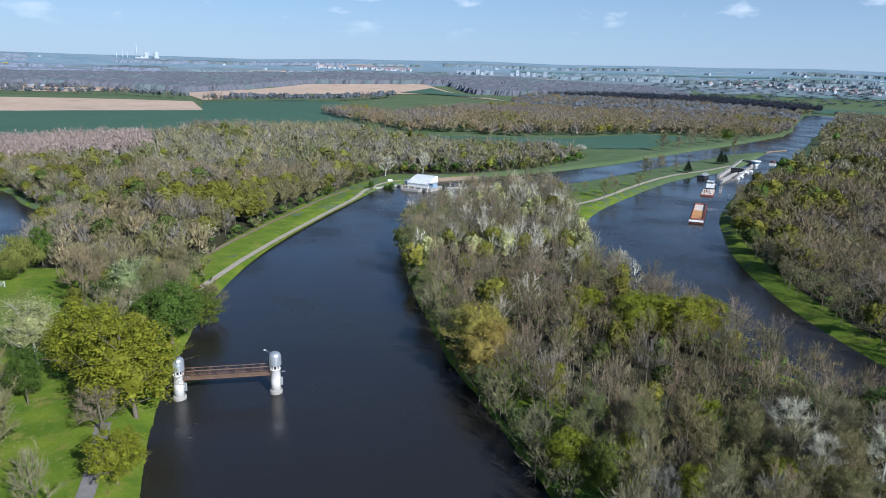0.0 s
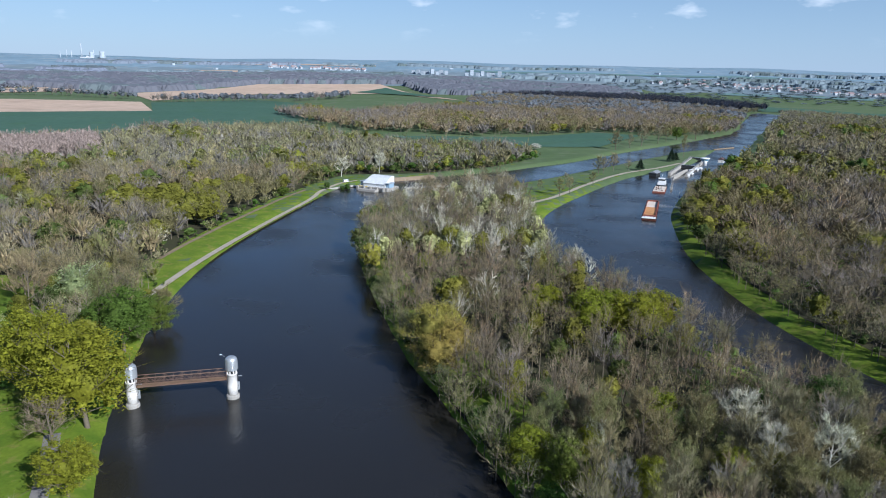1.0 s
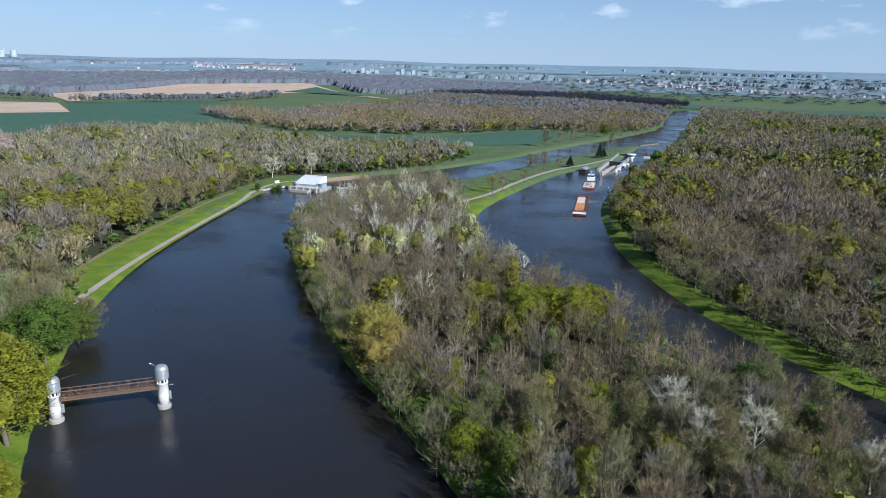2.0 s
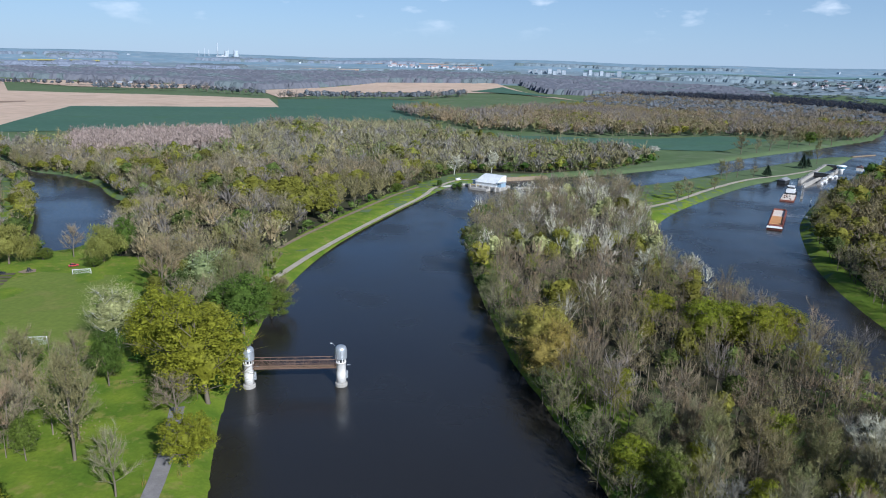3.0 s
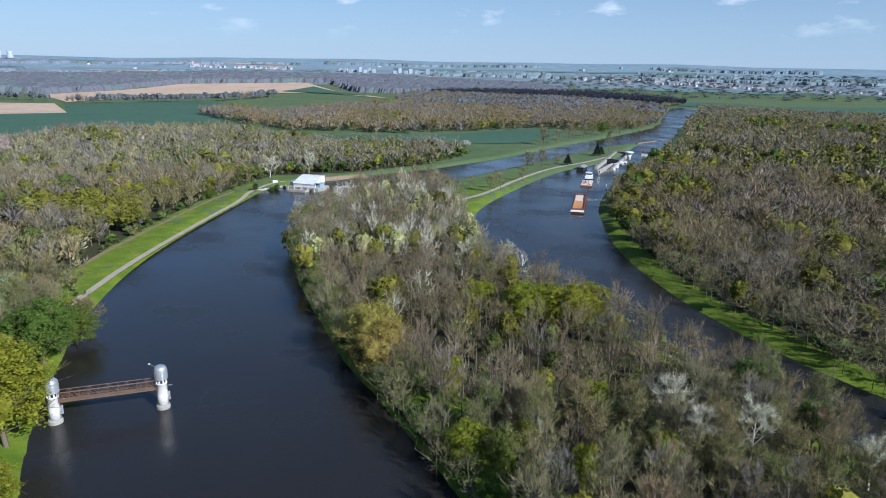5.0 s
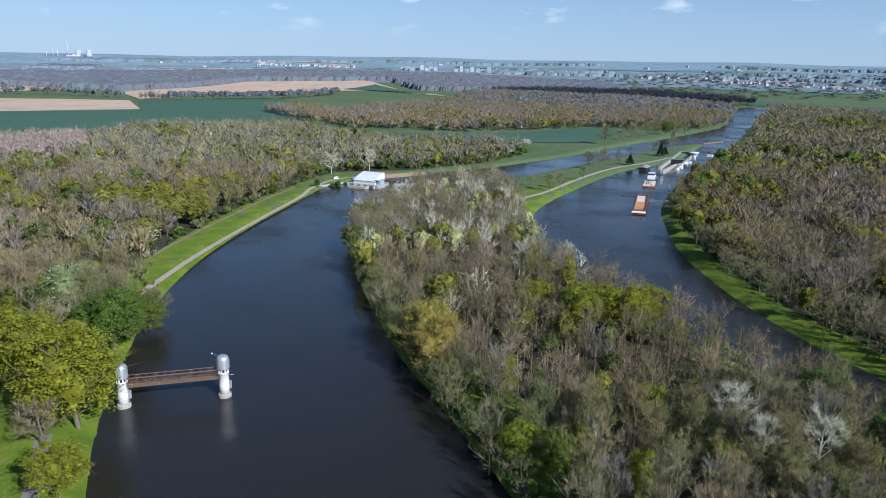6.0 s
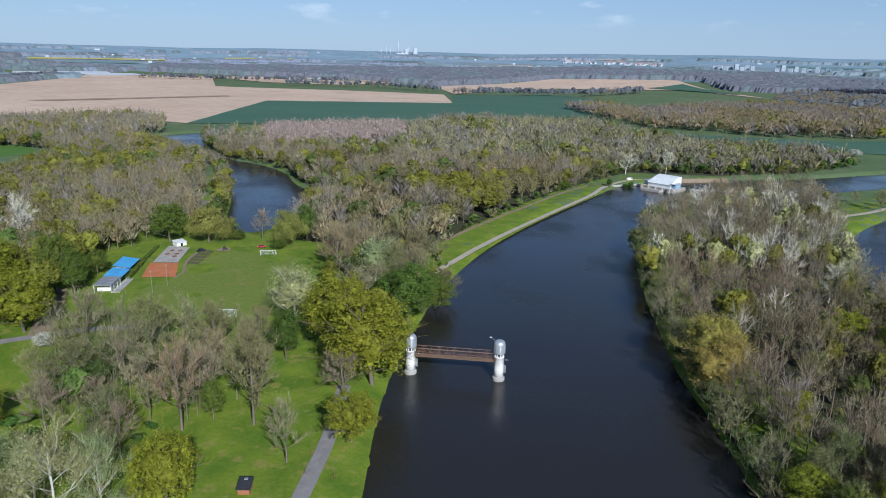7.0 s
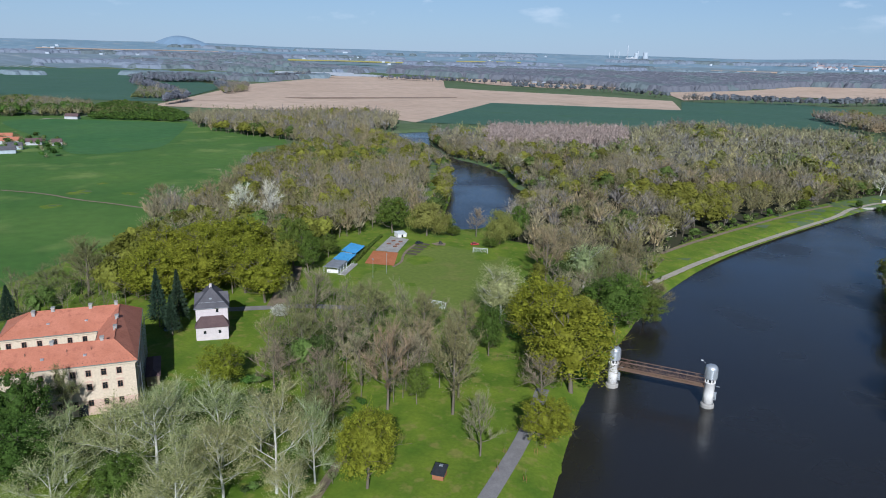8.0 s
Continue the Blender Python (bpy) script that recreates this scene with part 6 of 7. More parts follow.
clipped_hedge((-222.5, 229), (-235, 252), 2.6, 2.0, "bushy green hedge between club house and clay court")
clipped_hedge((-236, 254), (-247, 276), 1.8, 1.4, "low green hedge along the concrete yard")
for k in range(5):
    x0, y0 = -216 - 1.6 * k, 257 + 4.6 * k
    sheet("garden_bed", [(x0, y0), (x0 + 7, y0 + 1.5), (x0 + 5.8, y0 + 4.6), (x0 - 1.2, y0 + 3.2)], BEDSOIL, "dug garden bed beside the courts", "garden bed", 0.2)
ribbon("pitch_path", [(-205, 237), (-207, 246), (-212, 252), (-218, 262), (-222, 274)], 1.3, DIRT, "trodden path round the pitch", "path", 0.22)
ribbon("dirt_yard", [(-240, 208), (-228, 196), (-214, 180), (-204, 168)], 8.0, DIRT, "shaded dirt yard behind the club house", "yard", 0.16)


def goal(x, y, turn, label):
    gl = thing("football_goal", x, y, float(ground_z(x, y)), turn, label, "goal", "football goals")
    for a in (0, 7.32):
        part("post", beam(B(), (a, 0, 0), (a, 0, 2.44), 0.11, 8), WHITE, gl)
        part("stay", beam(B(), (a, 0, 2.44), (a, 1.6, 0), 0.05, 6), WHITE, gl)
    part("crossbar", beam(B(), (-0.06, 0, 2.44), (7.38, 0, 2.44), 0.11, 8), WHITE, gl)
    bm = B()
    for i in range(19):
        beam(bm, (i * 7.32 / 18, 0, 2.42), (i * 7.32 / 18, 1.6, 0.05), 0.025)
    for i in range(7):
        beam(bm, (0, 1.6 * i / 6, 2.42 - 2.37 * i / 6), (7.32, 1.6 * i / 6, 2.42 - 2.37 * i / 6), 0.025)
    part("net", bm, WHITE, gl, "white goal net")


ga = math.degrees(math.atan2(2.0, 7.0))
goal(-153.2, 208.3, ga + 180, "white football goal near the park trees")
goal(-191.7, 282.5, 24, "white football goal below the willows")
for x, y in ((-200, 218), (-201, 228)):
    pole = thing("light_mast", x, y, 2.1, 0, "slim white lighting mast beside the pitch", "mast", "pitch masts")
    part("shaft", beam(B(), (0, 0, -0.3), (0, 0, 9), 0.08, 8), ZINC, pole)
    part("lamp_head", box(B(), -0.4, 0.4, -0.12, 0.12, 8.9, 9.2), ZINC, pole)

club = thing("club_house", -221.0, 212.5, 2.0, 115.5, "long low club house with blue sheet roofs and open terrace", "building")
bm = box(B(), 0, 12, -4.0, 1.4, -0.5, 3.0)
part("wall", bm, WHITEWASH, club)
bm = box(B(), 14, 37, -3.0, 1.6, -0.5, 3.2)
part("wall", bm, WHITEWASH, club)
for x0, x1, ya, yb, za, zb in ((9, 21, -5.4, 1.8, 3.1, 3.9), (21.6, 36, -5.0, 2.2, 3.4, 4.5)):
    bm = faces(B(), [(x0, ya, za), (x1, ya, za), (x1, yb, zb), (x0, yb, zb), (x0, ya, za - 0.15), (x1, ya, za - 0.15), (x1, yb, zb - 0.15), (x0, yb, zb - 0.15)], [(0, 1, 2, 3), (4, 7, 6, 5), (0, 4, 5, 1), (1, 5, 6, 2), (2, 6, 7, 3), (3, 7, 4, 0)])
    part("roof", bm, BLUEROOF, club, "bright blue sheet roof")
    for x in np.arange(x0 + 0.6, x1, 0.9):
        part("roof_rib", beam(B(), (x, ya, za + 0.03), (x, yb, zb + 0.03), 0.05), BLUEROOF, club)
bm = box(B(), -3, 8.8, -5.2, 1.9, 3.3, 3.5)
part("terrace_roof", bm, GREYROOF, club, "flat grey terrace roof")
for x in (-2.6, 1, 5, 8.6):
    for y in (-4.8, 1.7):
        part("terrace_post", beam(B(), (x, y, -0.3), (x, y, 3.3), 0.14), WHITE, club)
bm = box(B(), -2, 16, -8.0, -4.8, -0.4, 0.25)
part("terrace", bm, CONCRETE, club, "concrete terrace slab")
bm = B()
for x in np.arange(-2.8, 24, 2.0):
    beam(bm, (x, -6.0, 0.2), (x, -6.0, 1.2), 0.06)
beam(bm, (-2.8, -6.0, 1.2), (24, -6.0, 1.2), 0.06)
part("railing", bm, WHITE, club)
for x in (2, 6, 15, 19, 25, 30, 35):
    part("window", box(B(), x, x + 1.6, -3.06 if x > 12 else -4.06, -2.9 if x > 12 else -3.9, 1.0, 2.3), GLASS, club)
shed = thing("shed", -240, 280, 2.0, 65, "white flat-roofed shed at the end of the concrete yard", "shed")
part("wall", box(B(), 0, 5.0, -2.4, 2.4, -0.4, 2.4), WHITEWASH, shed)
bm = faces(B(), [(-0.3, -2.7, 2.4), (5.3, -2.7, 2.4), (5.3, 2.7, 2.9), (-0.3, 2.7, 2.9), (-0.3, -2.7, 2.25), (5.3, -2.7, 2.25), (5.3, 2.7, 2.75), (-0.3, 2.7, 2.75)], [(0, 1, 2, 3), (4, 7, 6, 5), (0, 4, 5, 1), (1, 5, 6, 2), (2, 6, 7, 3), (3, 7, 4, 0)])
part("roof", bm, WHITEMETAL, shed)
part("door", box(B(), 2, 3.0, -2.46, -2.38, -0.3, 2.0), GLASS, shed)
for k, (x, y) in enumerate(((-233, 266), (-229, 268), (-235, 272), (-231, 273), (-227, 264))):
    tb = thing("bench_table", x, y, 2.2, 60, "red-brown bench table on the concrete yard", "table", "bench tables")
    part("tabletop", box(B(), -1.0, 1.0, -0.4, 0.4, 0.7, 0.78), REDWOOD, tb)
    for s in (-0.7, 0.7):
        part("bench", box(B(), -1.0, 1.0, s - 0.15, s + 0.15, 0.4, 0.46), REDWOOD, tb)
        part("leg", box(B(), s - 0.06, s + 0.06, -0.7, 0.7, 0, 0.7), REDWOOD, tb)


def car(x, y, turn, paint, label):
    c = thing("car", x, y, float(ground_z(x, y)) + 0.1, turn, label, "car")
    bm = box(B(), -2.1, 2.1, -0.86, 0.86, 0.3, 0.85, 0.12)
    part("body", bm, paint, c)
    bm = faces(B(), [(-1.5, -0.78, 0.82), (1.1, -0.78, 0.82), (1.1, 0.78, 0.82), (-1.5, 0.78, 0.82), (-1.0, -0.62, 1.42), (0.45, -0.62, 1.42), (0.45, 0.62, 1.42), (-1.0, 0.62, 1.42)], [(0, 1, 5, 4), (1, 2, 6, 5), (2, 3, 7, 6), (3, 0, 4, 7)])
    part("windows", bm, GLASS, c, "dark car windows")
    part("roof", box(B(), -1.02, 0.47, -0.64, 0.64, 1.4, 1.46), paint, c)
    for a in (-1.3, 1.3):
        for s in (-0.8, 0.8):
            bm = B()
            bmesh.ops.create_cone(bm, cap_ends=True, segments=14, radius1=0.32, radius2=0.32, depth=0.2, matrix=pose(a, s, 0.32, 90))
            part("wheel", bm, DARKMETAL, c)


car(-199, 294.5, 40, CARRED, "red parked car on the grass by the pitch")
car(-221.5, 276.5, 70, DARKMETAL, "dark parked car at the end of the path")
car(-212.5, 128, 100, surface("silver_blue_car_paint", (0.30, 0.36, 0.45), (0.34, 0.40, 0.5), 1, 5, rough=0.35, world_space=False), "silver-blue parked car beside the white house")
pile = thing("brushwood_pile", -213, 283.5, 2.0, 0, "dark heap of brushwood for a bonfire", "wood pile")
g5 = np.random.default_rng(5)
for k in range(34):
    a, r = g5.uniform(0, 6.28), g5.uniform(0.4, 2.4)
    part("branch", beam(B(), (math.cos(a) * r, math.sin(a) * r, 0), (math.cos(a + 0.8) * 0.5, math.sin(a + 0.8) * 0.5, 2.6 - 0.7 * r * 0.6), 0.09), DARKMETAL, pile)
sheet("ash_patch", [(-217, 281), (-213, 280), (-209.5, 283), (-212, 287), (-216, 286)], DIRT, "scorched bare earth round the brushwood heap", "ground patch", 0.2)

# ---- park furniture ----
hut = thing("garden_hut", -86.2, 116.6, 2.1, 20, "small red-brown wooden hut with dark lean roof on the lawn", "hut")
part("wall", box(B(), -1.3, 1.3, -1.6, 1.6, -0.2, 1.9), REDWOOD, hut)
bm = faces(B(), [(-1.6, -1.9, 1.85), (1.6, -1.9, 1.85), (1.6, 1.9, 2.7), (-1.6, 1.9, 2.7), (-1.6, -1.9, 1.7), (1.6, -1.9, 1.7), (1.6, 1.9, 2.55), (-1.6, 1.9, 2.55)], [(0, 1, 2, 3), (4, 7, 6, 5), (0, 4, 5, 1), (1, 5, 6, 2), (2, 6, 7, 3), (3, 7, 4, 0)])
part("roof", bm, DARKMETAL, hut, "dark felt roof")
part("hatch", box(B(), -0.4, 0.4, 0.9, 1.5, 2.5, 2.72), ZINC, hut)
part("step", box(B(), 1.35, 2.1, -1.2, 1.6, -0.2, 0.2), CONCRETE, hut)
for x, y in ((-80, 135), (-77, 127), (-74, 140), (-70, 128), (-80, 151)):
    sp = thing("staked_sapling", x, y, 2.1, 0, "young staked sapling in a wooden guard", "sapling", "staked saplings")
    for a in range(3):
        part("stake", beam(B(), (0.45 * math.cos(a * 2.1), 0.45 * math.sin(a * 2.1), -0.2), (0.4 * math.cos(a * 2.1), 0.4 * math.sin(a * 2.1), 1.6), 0.05), REDWOOD, sp)
    part("stem", beam(B(), (0, 0, -0.1), (0, 0, 3.4), 0.03, 5), BARK, sp)
    part("twig", beam(B(), (0, 0, 2.2), (0.5, 0.2, 3.4), 0.02), BARK, sp)
hedge = thing("park_fence", -113, 183, 2.0, 22, "low rusty wire fence across the lawn", "fence")
for i in range(8):
    part("post", beam(B(), (i * 1.8, 0, -0.2), (i * 1.8, 0, 1.3), 0.06), RUST, hedge)
for z in (0.5, 1.2):
    part("rail", beam(B(), (0, 0, z), (12.6, 0, z), 0.04), RUST, hedge)
ribbon("ditch_path", [(-100, 88), (-104, 96), (-110, 109), (-116, 122)], 2.4, DIRT, "brown earth path under the poplars", "path", 0.12)

# ---- barges, lock and weir ----
barge = thing("barge", 179.3, 490.5, 0, math.degrees(math.atan2(65, 26)), "rusty red open hopper barge moored in the canal, half laden", "barge")
L_, W_ = 35.0, 4.7
hull = B()
ring0 = [(-L_, -W_), (L_ - 4, -W_), (L_, -W_ * 0.75), (L_, W_ * 0.75), (L_ - 4, W_), (-L_, W_)]
lo = [hull.verts.new((x * 0.97, y * 0.96, -0.6)) for x, y in ring0]
hi = [hull.verts.new((x, y, 1.9)) for x, y in ring0]
for i in range(6):
    j = (i + 1) % 6
    hull.faces.new((lo[i], lo[j], hi[j], hi[i]))
hull.faces.new(lo[::-1])
hull.faces.new(hi)
part("hull", hull, REDHULL, barge)
for s in (-1, 1):
    bm = box(B(), -L_ + 4, L_ - 6, s * (W_ - 0.9) - 0.15, s * (W_ - 0.9) + 0.15, 1.9, 3.1)
    part("coaming", bm, REDHULL, barge)
    for x in np.arange(-L_ + 6, L_ - 7, 3.2):
        part("coaming_rib", box(B(), x, x + 0.14, s * (W_ - 0.66) - 0.14, s * (W_ - 0.66) + 0.14, 1.9, 2.9), REDHULL, barge)
for x in (-L_ + 4, L_ - 6):
    part("coaming_end", box(B(), x - 0.15, x + 0.15, -W_ + 0.9, W_ - 0.9, 1.9, 3.1), REDHULL, barge)
part("hold_floor", box(B(), 2, L_ - 6.2, -W_ + 1.05, W_ - 1.05, 1.92, 2.05), PALECARGO, barge, "pale dusty hold floor")
bm = box(B(), -L_ + 4.2, 2, -W_ + 1.05, W_ - 1.05, 1.92, 2.5)
part("cargo", bm, SAND, barge, "orange sand cargo")
part("fore_deck", box(B(), -L_ + 0.1, -L_ + 3.4, -W_ + 0.3, W_ - 0.3, 1.9, 2.05), WHITE, barge, "whitened end deck")
part("rubbing_strake", box(B(), -L_ - 0.1, -L_ + 0.06, -W_, W_, 1.3, 1.95), WHITE, barge)
for x in (-L_ + 1.5, L_ - 3):
    for s in (-3, 3):
        part("bollard", beam(B(), (x, s, 1.9), (x, s, 2.7), 0.25, 8), DARKMETAL, barge)
gang = thing("gangway", 179.3, 490.5, 0, math.degrees(math.atan2(65, 26)), "thin white mooring gangway from barge to bank", "gangway")
for x in (8, 11):
    part("plank", box(B(), x, x + 0.8, -26, -5, 2.0, 2.2), ZINC, gang)
    part("rail", beam(B(), (x, -26, 3.1), (x, -5, 3.1), 0.06), WHITE, gang)

PX, PY, PT = 222.0, 590.0, math.degrees(math.atan2(62, 27))
ponton = thing("pontoon", PX, PY, 0, PT, "flat tan work pontoon moored ahead of the pusher", "pontoon")
bm = box(B(), -24, 6, -5.0, 5.0, -0.6, 1.1, 0.15)
part("hull", bm, REDHULL, ponton)
part("deck", box(B(), -23.6, 5.6, -4.6, 4.6, 1.1, 1.25), PALECARGO, ponton, "pale tan deck")
for k in range(9):
    x, y = -21 + (k * 7.3) % 24, -3 + (k * 2.7) % 6
    part("crate", box(B(), x, x + 1.4, y, y + 1.0, 1.25, 1.9 + 0.2 * (k % 3)), CONCRETE if k % 2 else RUST, ponton)
pusher = thing("push_boat", PX, PY, 0, PT, "white push boat with stacked cabins and dark windows", "boat")
bm = box(B(), 7, 27, -4.3, 4.3, -0.6, 1.8, 0.25)
part("hull", bm, DARKMETAL, pusher)
part("cabin", box(B(), 9.5, 22, -3.3, 3.3, 1.8, 4.4, 0.08), WHITE, pusher)
part("wheelhouse", box(B(), 9.8, 14.5, -2.6, 2.6, 4.4, 7.2, 0.08), WHITE, pusher)
part("wheelhouse_windows", box(B(), 9.72, 14.58, -2.68, 2.68, 5.5, 6.6), GLASS, pusher)
part("wheelhouse_roof", box(B(), 9.4, 14.9, -2.9, 2.9, 7.2, 7.4), WHITE, pusher)
for x in np.arange(10.5, 21, 2.4):
    for s in (-3.36, 3.28):
        part("window", box(B(), x, x + 1.2, s, s + 0.08, 2.7, 3.6), GLASS, pusher)
part("funnel", beam(B(), (19, 0, 4.4), (19, 0, 6.4), 0.7, 10), BLUEROOF, pusher)
part("mast", beam(B(), (13, 0, 7.4), (13, 0, 10.5), 0.08, 6), WHITE, pusher)
for s in (-3.9, 3.9):
    part("railing", beam(B(), (8, s, 2.9), (26.5, s, 2.9), 0.06), WHITE, pusher)

jetty = thing("guide_jetty", 0, 0, 0, 0, "long white-walled guide jetty leading into the lock", "jetty")
J = [Vector((229, 583, 0)), Vector((252, 641, 0)), Vector((276, 678, 0)), Vector((286, 692, 0))]
for a, b in zip(J[:-1], J[1:]):
    d = (b - a).normalized()
    s = Vector((-d.y, d.x, 0)) * 0.8
    bm = faces(B(), [a - s + Vector((0, 0, -1)), b - s + Vector((0, 0, -1)), b + s + Vector((0, 0, -1)), a + s + Vector((0, 0, -1)), a - s + Vector((0, 0, 2.2)), b - s + Vector((0, 0, 2.2)), b + s + Vector((0, 0, 2.2)), a + s + Vector((0, 0, 2.2))], [(0, 1, 5, 4), (1, 2, 6, 5), (2, 3, 7, 6), (3, 0, 4, 7), (4, 5, 6, 7)])
    part("walkway", bm, CONCRETE, jetty)
    for q in (s, -s):
        bm = faces(B(), [a + q + Vector((0, 0, 2.0)), b + q + Vector((0, 0, 2.0)), b + q + Vector((0, 0, 3.2)), a + q + Vector((0, 0, 3.2)), a + q * 0.85 + Vector((0, 0, 2.0)), b + q * 0.85 + Vector((0, 0, 2.0)), b + q * 0.85 + Vector((0, 0, 3.2)), a + q * 0.85 + Vector((0, 0, 3.2))], [(0, 1, 2, 3), (4, 7, 6, 5), (3, 2, 6, 7), (0, 3, 7, 4), (1, 5, 6, 2)])
        part("parapet", bm, WHITE if a is J[0] else CONCRETE, jetty)

lock = thing("lock", 262, 670, 0, math.degrees(math.atan2(89, 51)), "concrete ship lock with dark steel gates", "lock")
for y0, y1 in ((0.5, 3.2), (-15.0, -12.6)):
    bm = box(B(), -4, 150, y0, y1, -1.5, 2.9, 0.15)
    part("lock_wall", bm, CONCRETE, lock)
    for x in np.arange(0, 148, 7):
        part("bollard", beam(B(), (x, (y0 + y1) / 2, 2.9), (x, (y0 + y1) / 2, 3.5), 0.2, 8), DARKMETAL, lock)
    rail = B()
    for x in np.arange(-3, 149, 4):
        beam(rail, (x, y1 - 0.4 if y0 > 0 else y0 + 0.4, 2.9), (x, y1 - 0.4 if y0 > 0 else y0 + 0.4, 3.9), 0.05)
    beam(rail, (-3, y1 - 0.4 if y0 > 0 else y0 + 0.4, 3.9), (149, y1 - 0.4 if y0 > 0 else y0 + 0.4, 3.9), 0.05)
    part("railing", rail, ZINC, lock)
for x in (62, 140):
    part("gate", box(B(), x, x + 1.2, -13, 0.5, -1, 3.4), DARKMETAL, lock, "dark steel lock gate")
    part("gate_walk", box(B(), x - 0.3, x + 1.6, -13, 0.5, 3.4, 3.6), ZINC, lock)
ctrl = thing("control_tower", 320, 731, 2.2, 60, "white flared lock control tower with blue-tinted windows", "tower")
part("shaft", lathe(B(), [(2.2, -0.5), (2.0, 3.2), (3.6, 4.8)], 20), WHITE, ctrl)
part("cabin_windows", lathe(B(), [(3.6, 4.8), (4.4, 7.0)], 20), surface("blue_tinted_glass", (0.10, 0.22, 0.32), (0.14, 0.28, 0.38), 0.5, 3, rough=0.15, spec=0.6, world_space=False), ctrl, "blue-tinted cabin glazing")
part("roof", lathe(B(), [(4.9, 7.0), (5.0, 7.5), (4.4, 7.9), (1.0, 8.1)], 20), WHITE, ctrl)
for k in range(10):
    a = k * 2 * math.pi / 10
    part("mullion", beam(B(), (3.65 * math.cos(a), 3.65 * math.sin(a), 4.8), (4.45 * math.cos(a), 4.45 * math.sin(a), 7.0), 0.1), WHITE, ctrl)
for x, y, w, d, h, tn in ((352, 762, 10, 6, 3, 60),):
    sv = thing("service_building", x, y, 2.2, tn, "low pale service building beside the lock", "building", "lock buildings")
    part("wall", box(B(), -w / 2, w / 2, -d / 2, d / 2, -0.5, h), WHITEWASH, sv)
    bm = faces(B(), [(-w / 2 - 0.4, -d / 2 - 0.4, h), (w / 2 + 0.4, -d / 2 - 0.4, h), (w / 2 + 0.4, d / 2 + 0.4, h), (-w / 2 - 0.4, d / 2 + 0.4, h), (-w / 2 - 0.4, 0, h + 2), (w / 2 + 0.4, 0, h + 2)], [(0, 1, 5, 4), (2, 3, 4, 5), (0, 4, 3), (1, 2, 5)])
    part("roof", bm, BROWNROOF, sv)
    for k in range(3):
        part("window", box(B(), -w / 2 + 2 + k * 3.5, -w / 2 + 3.3 + k * 3.5, -d / 2 - 0.06, -d / 2 + 0.1, 1.2, 2.6), GLASS, sv)
bh = thing("boat_house", 244, 667, 0, math.degrees(math.atan2(24, 17)), "dark wooden boat house with pale grey pitched roof", "boat house")
part("wall", box(B(), -7, 7, -3.4, 3.4, -0.5, 3.4), DARKMETAL, bh)
bm = faces(B(), [(-7.5, -4.2, 3.1), (7.5, -4.2, 3.1), (7.5, 4.2, 3.1), (-7.5, 4.2, 3.1), (-7.5, 0, 4.9), (7.5, 0, 4.9)], [(0, 1, 5, 4), (2, 3, 4, 5), (0, 4, 3), (1, 2, 5), (0, 3, 2, 1)])
part("roof", bm, GREYROOF, bh)


def motor_boat(x, y, turn, s):
    b = thing("motor_boat", x, y, 0, turn, "small white motor boat moored by the lock", "boat", "moored boats")
    bm = B()
    ring = [(-1, -0.3), (0.4, -0.32), (1.15, 0), (0.4, 0.32), (-1, 0.3)]
    lo = [bm.verts.new((x_ * 0.85 * s, y_ * 0.7 * s, -0.3)) for x_, y_ in ring]
    hi = [bm.verts.new((x_ * s, y_ * s, 0.22 * s)) for x_, y_ in ring]
    for i in range(5):
        bm.faces.new((lo[i], lo[(i + 1) % 5], hi[(i + 1) % 5], hi[i]))
    bm.faces.new(hi)
    bm.faces.new(lo[::-1])
    part("hull", bm, WHITE, b)
    part("cabin", box(B(), -0.6 * s, 0.3 * s, -0.22 * s, 0.22 * s, 0.2 * s, 0.42 * s, 0.05), WHITE, b)
    part("cabin_windows", box(B(), -0.55 * s, 0.31 * s, -0.225 * s, 0.225 * s, 0.29 * s, 0.37 * s), GLASS, b)


for x, y, s in ((276, 665, 6), (285, 678, 5.5), (290, 692, 7), (302, 707, 6.5), (310, 716, 5)):
    motor_boat(x, y, 58, s)
bz = thing("channel_marker", 224, 552, 0, 0, "slim white channel marker post", "marker")
part("float", lathe(B(), [(0.8, -0.3), (0.9, 0.4), (0.3, 0.7)], 12), WHITE, bz)
part("pole", beam(B(), (0, 0, 0.6), (0, 0, 4.5), 0.2, 8), WHITE, bz)
pier = thing("breakwater", 412, 909, 0, math.degrees(math.atan2(30, 42)), "narrow stone breakwater at the island tip", "breakwater")
part("wall", box(B(), -8, 42, -1.3, 1.3, -1.5, 1.0, 0.3), DIRT, pier)

# weir and its white hall
weir = thing("weir_hall", -19, 569, 0, math.degrees(math.atan2(-20, 30)) + 4, "white weir power hall with vaulted roof on concrete piers", "weir")
part("foundation", box(B(), -14, 14, -8, 10, -1.5, 2.8, 0.15), CONCRETE, weir, "stained concrete foundation")
part("forebay_wall", box(B(), -10, 6, -14, -8, -1.5, 1.6, 0.2), CONCRETE, weir)
part("bay_platform", box(B(), -15, -5, -8.2, -6.5, 2.8, 3.1), surface("yellow_safety_paint", (0.50, 0.38, 0.12), (0.55, 0.42, 0.15), 0.6, 3, world_space=False), weir, "yellow platform edge")
part("wall", box(B(), -10, 10, -5, 8.6, 2.8, 5.3), WHITEMETAL, weir)
part("wall_band", box(B(), -10.1, 10.1, -5.1, 8.7, 4.2, 4.5), ZINC, weir, "grey band along the hall")
bm = B()
arc = [(-5.4 + 14.4 * k / 10, 5.4 + 5.6 * math.sin(math.pi * 0.62 * k / 10)) for k in range(11)]
verts, polys = [], []
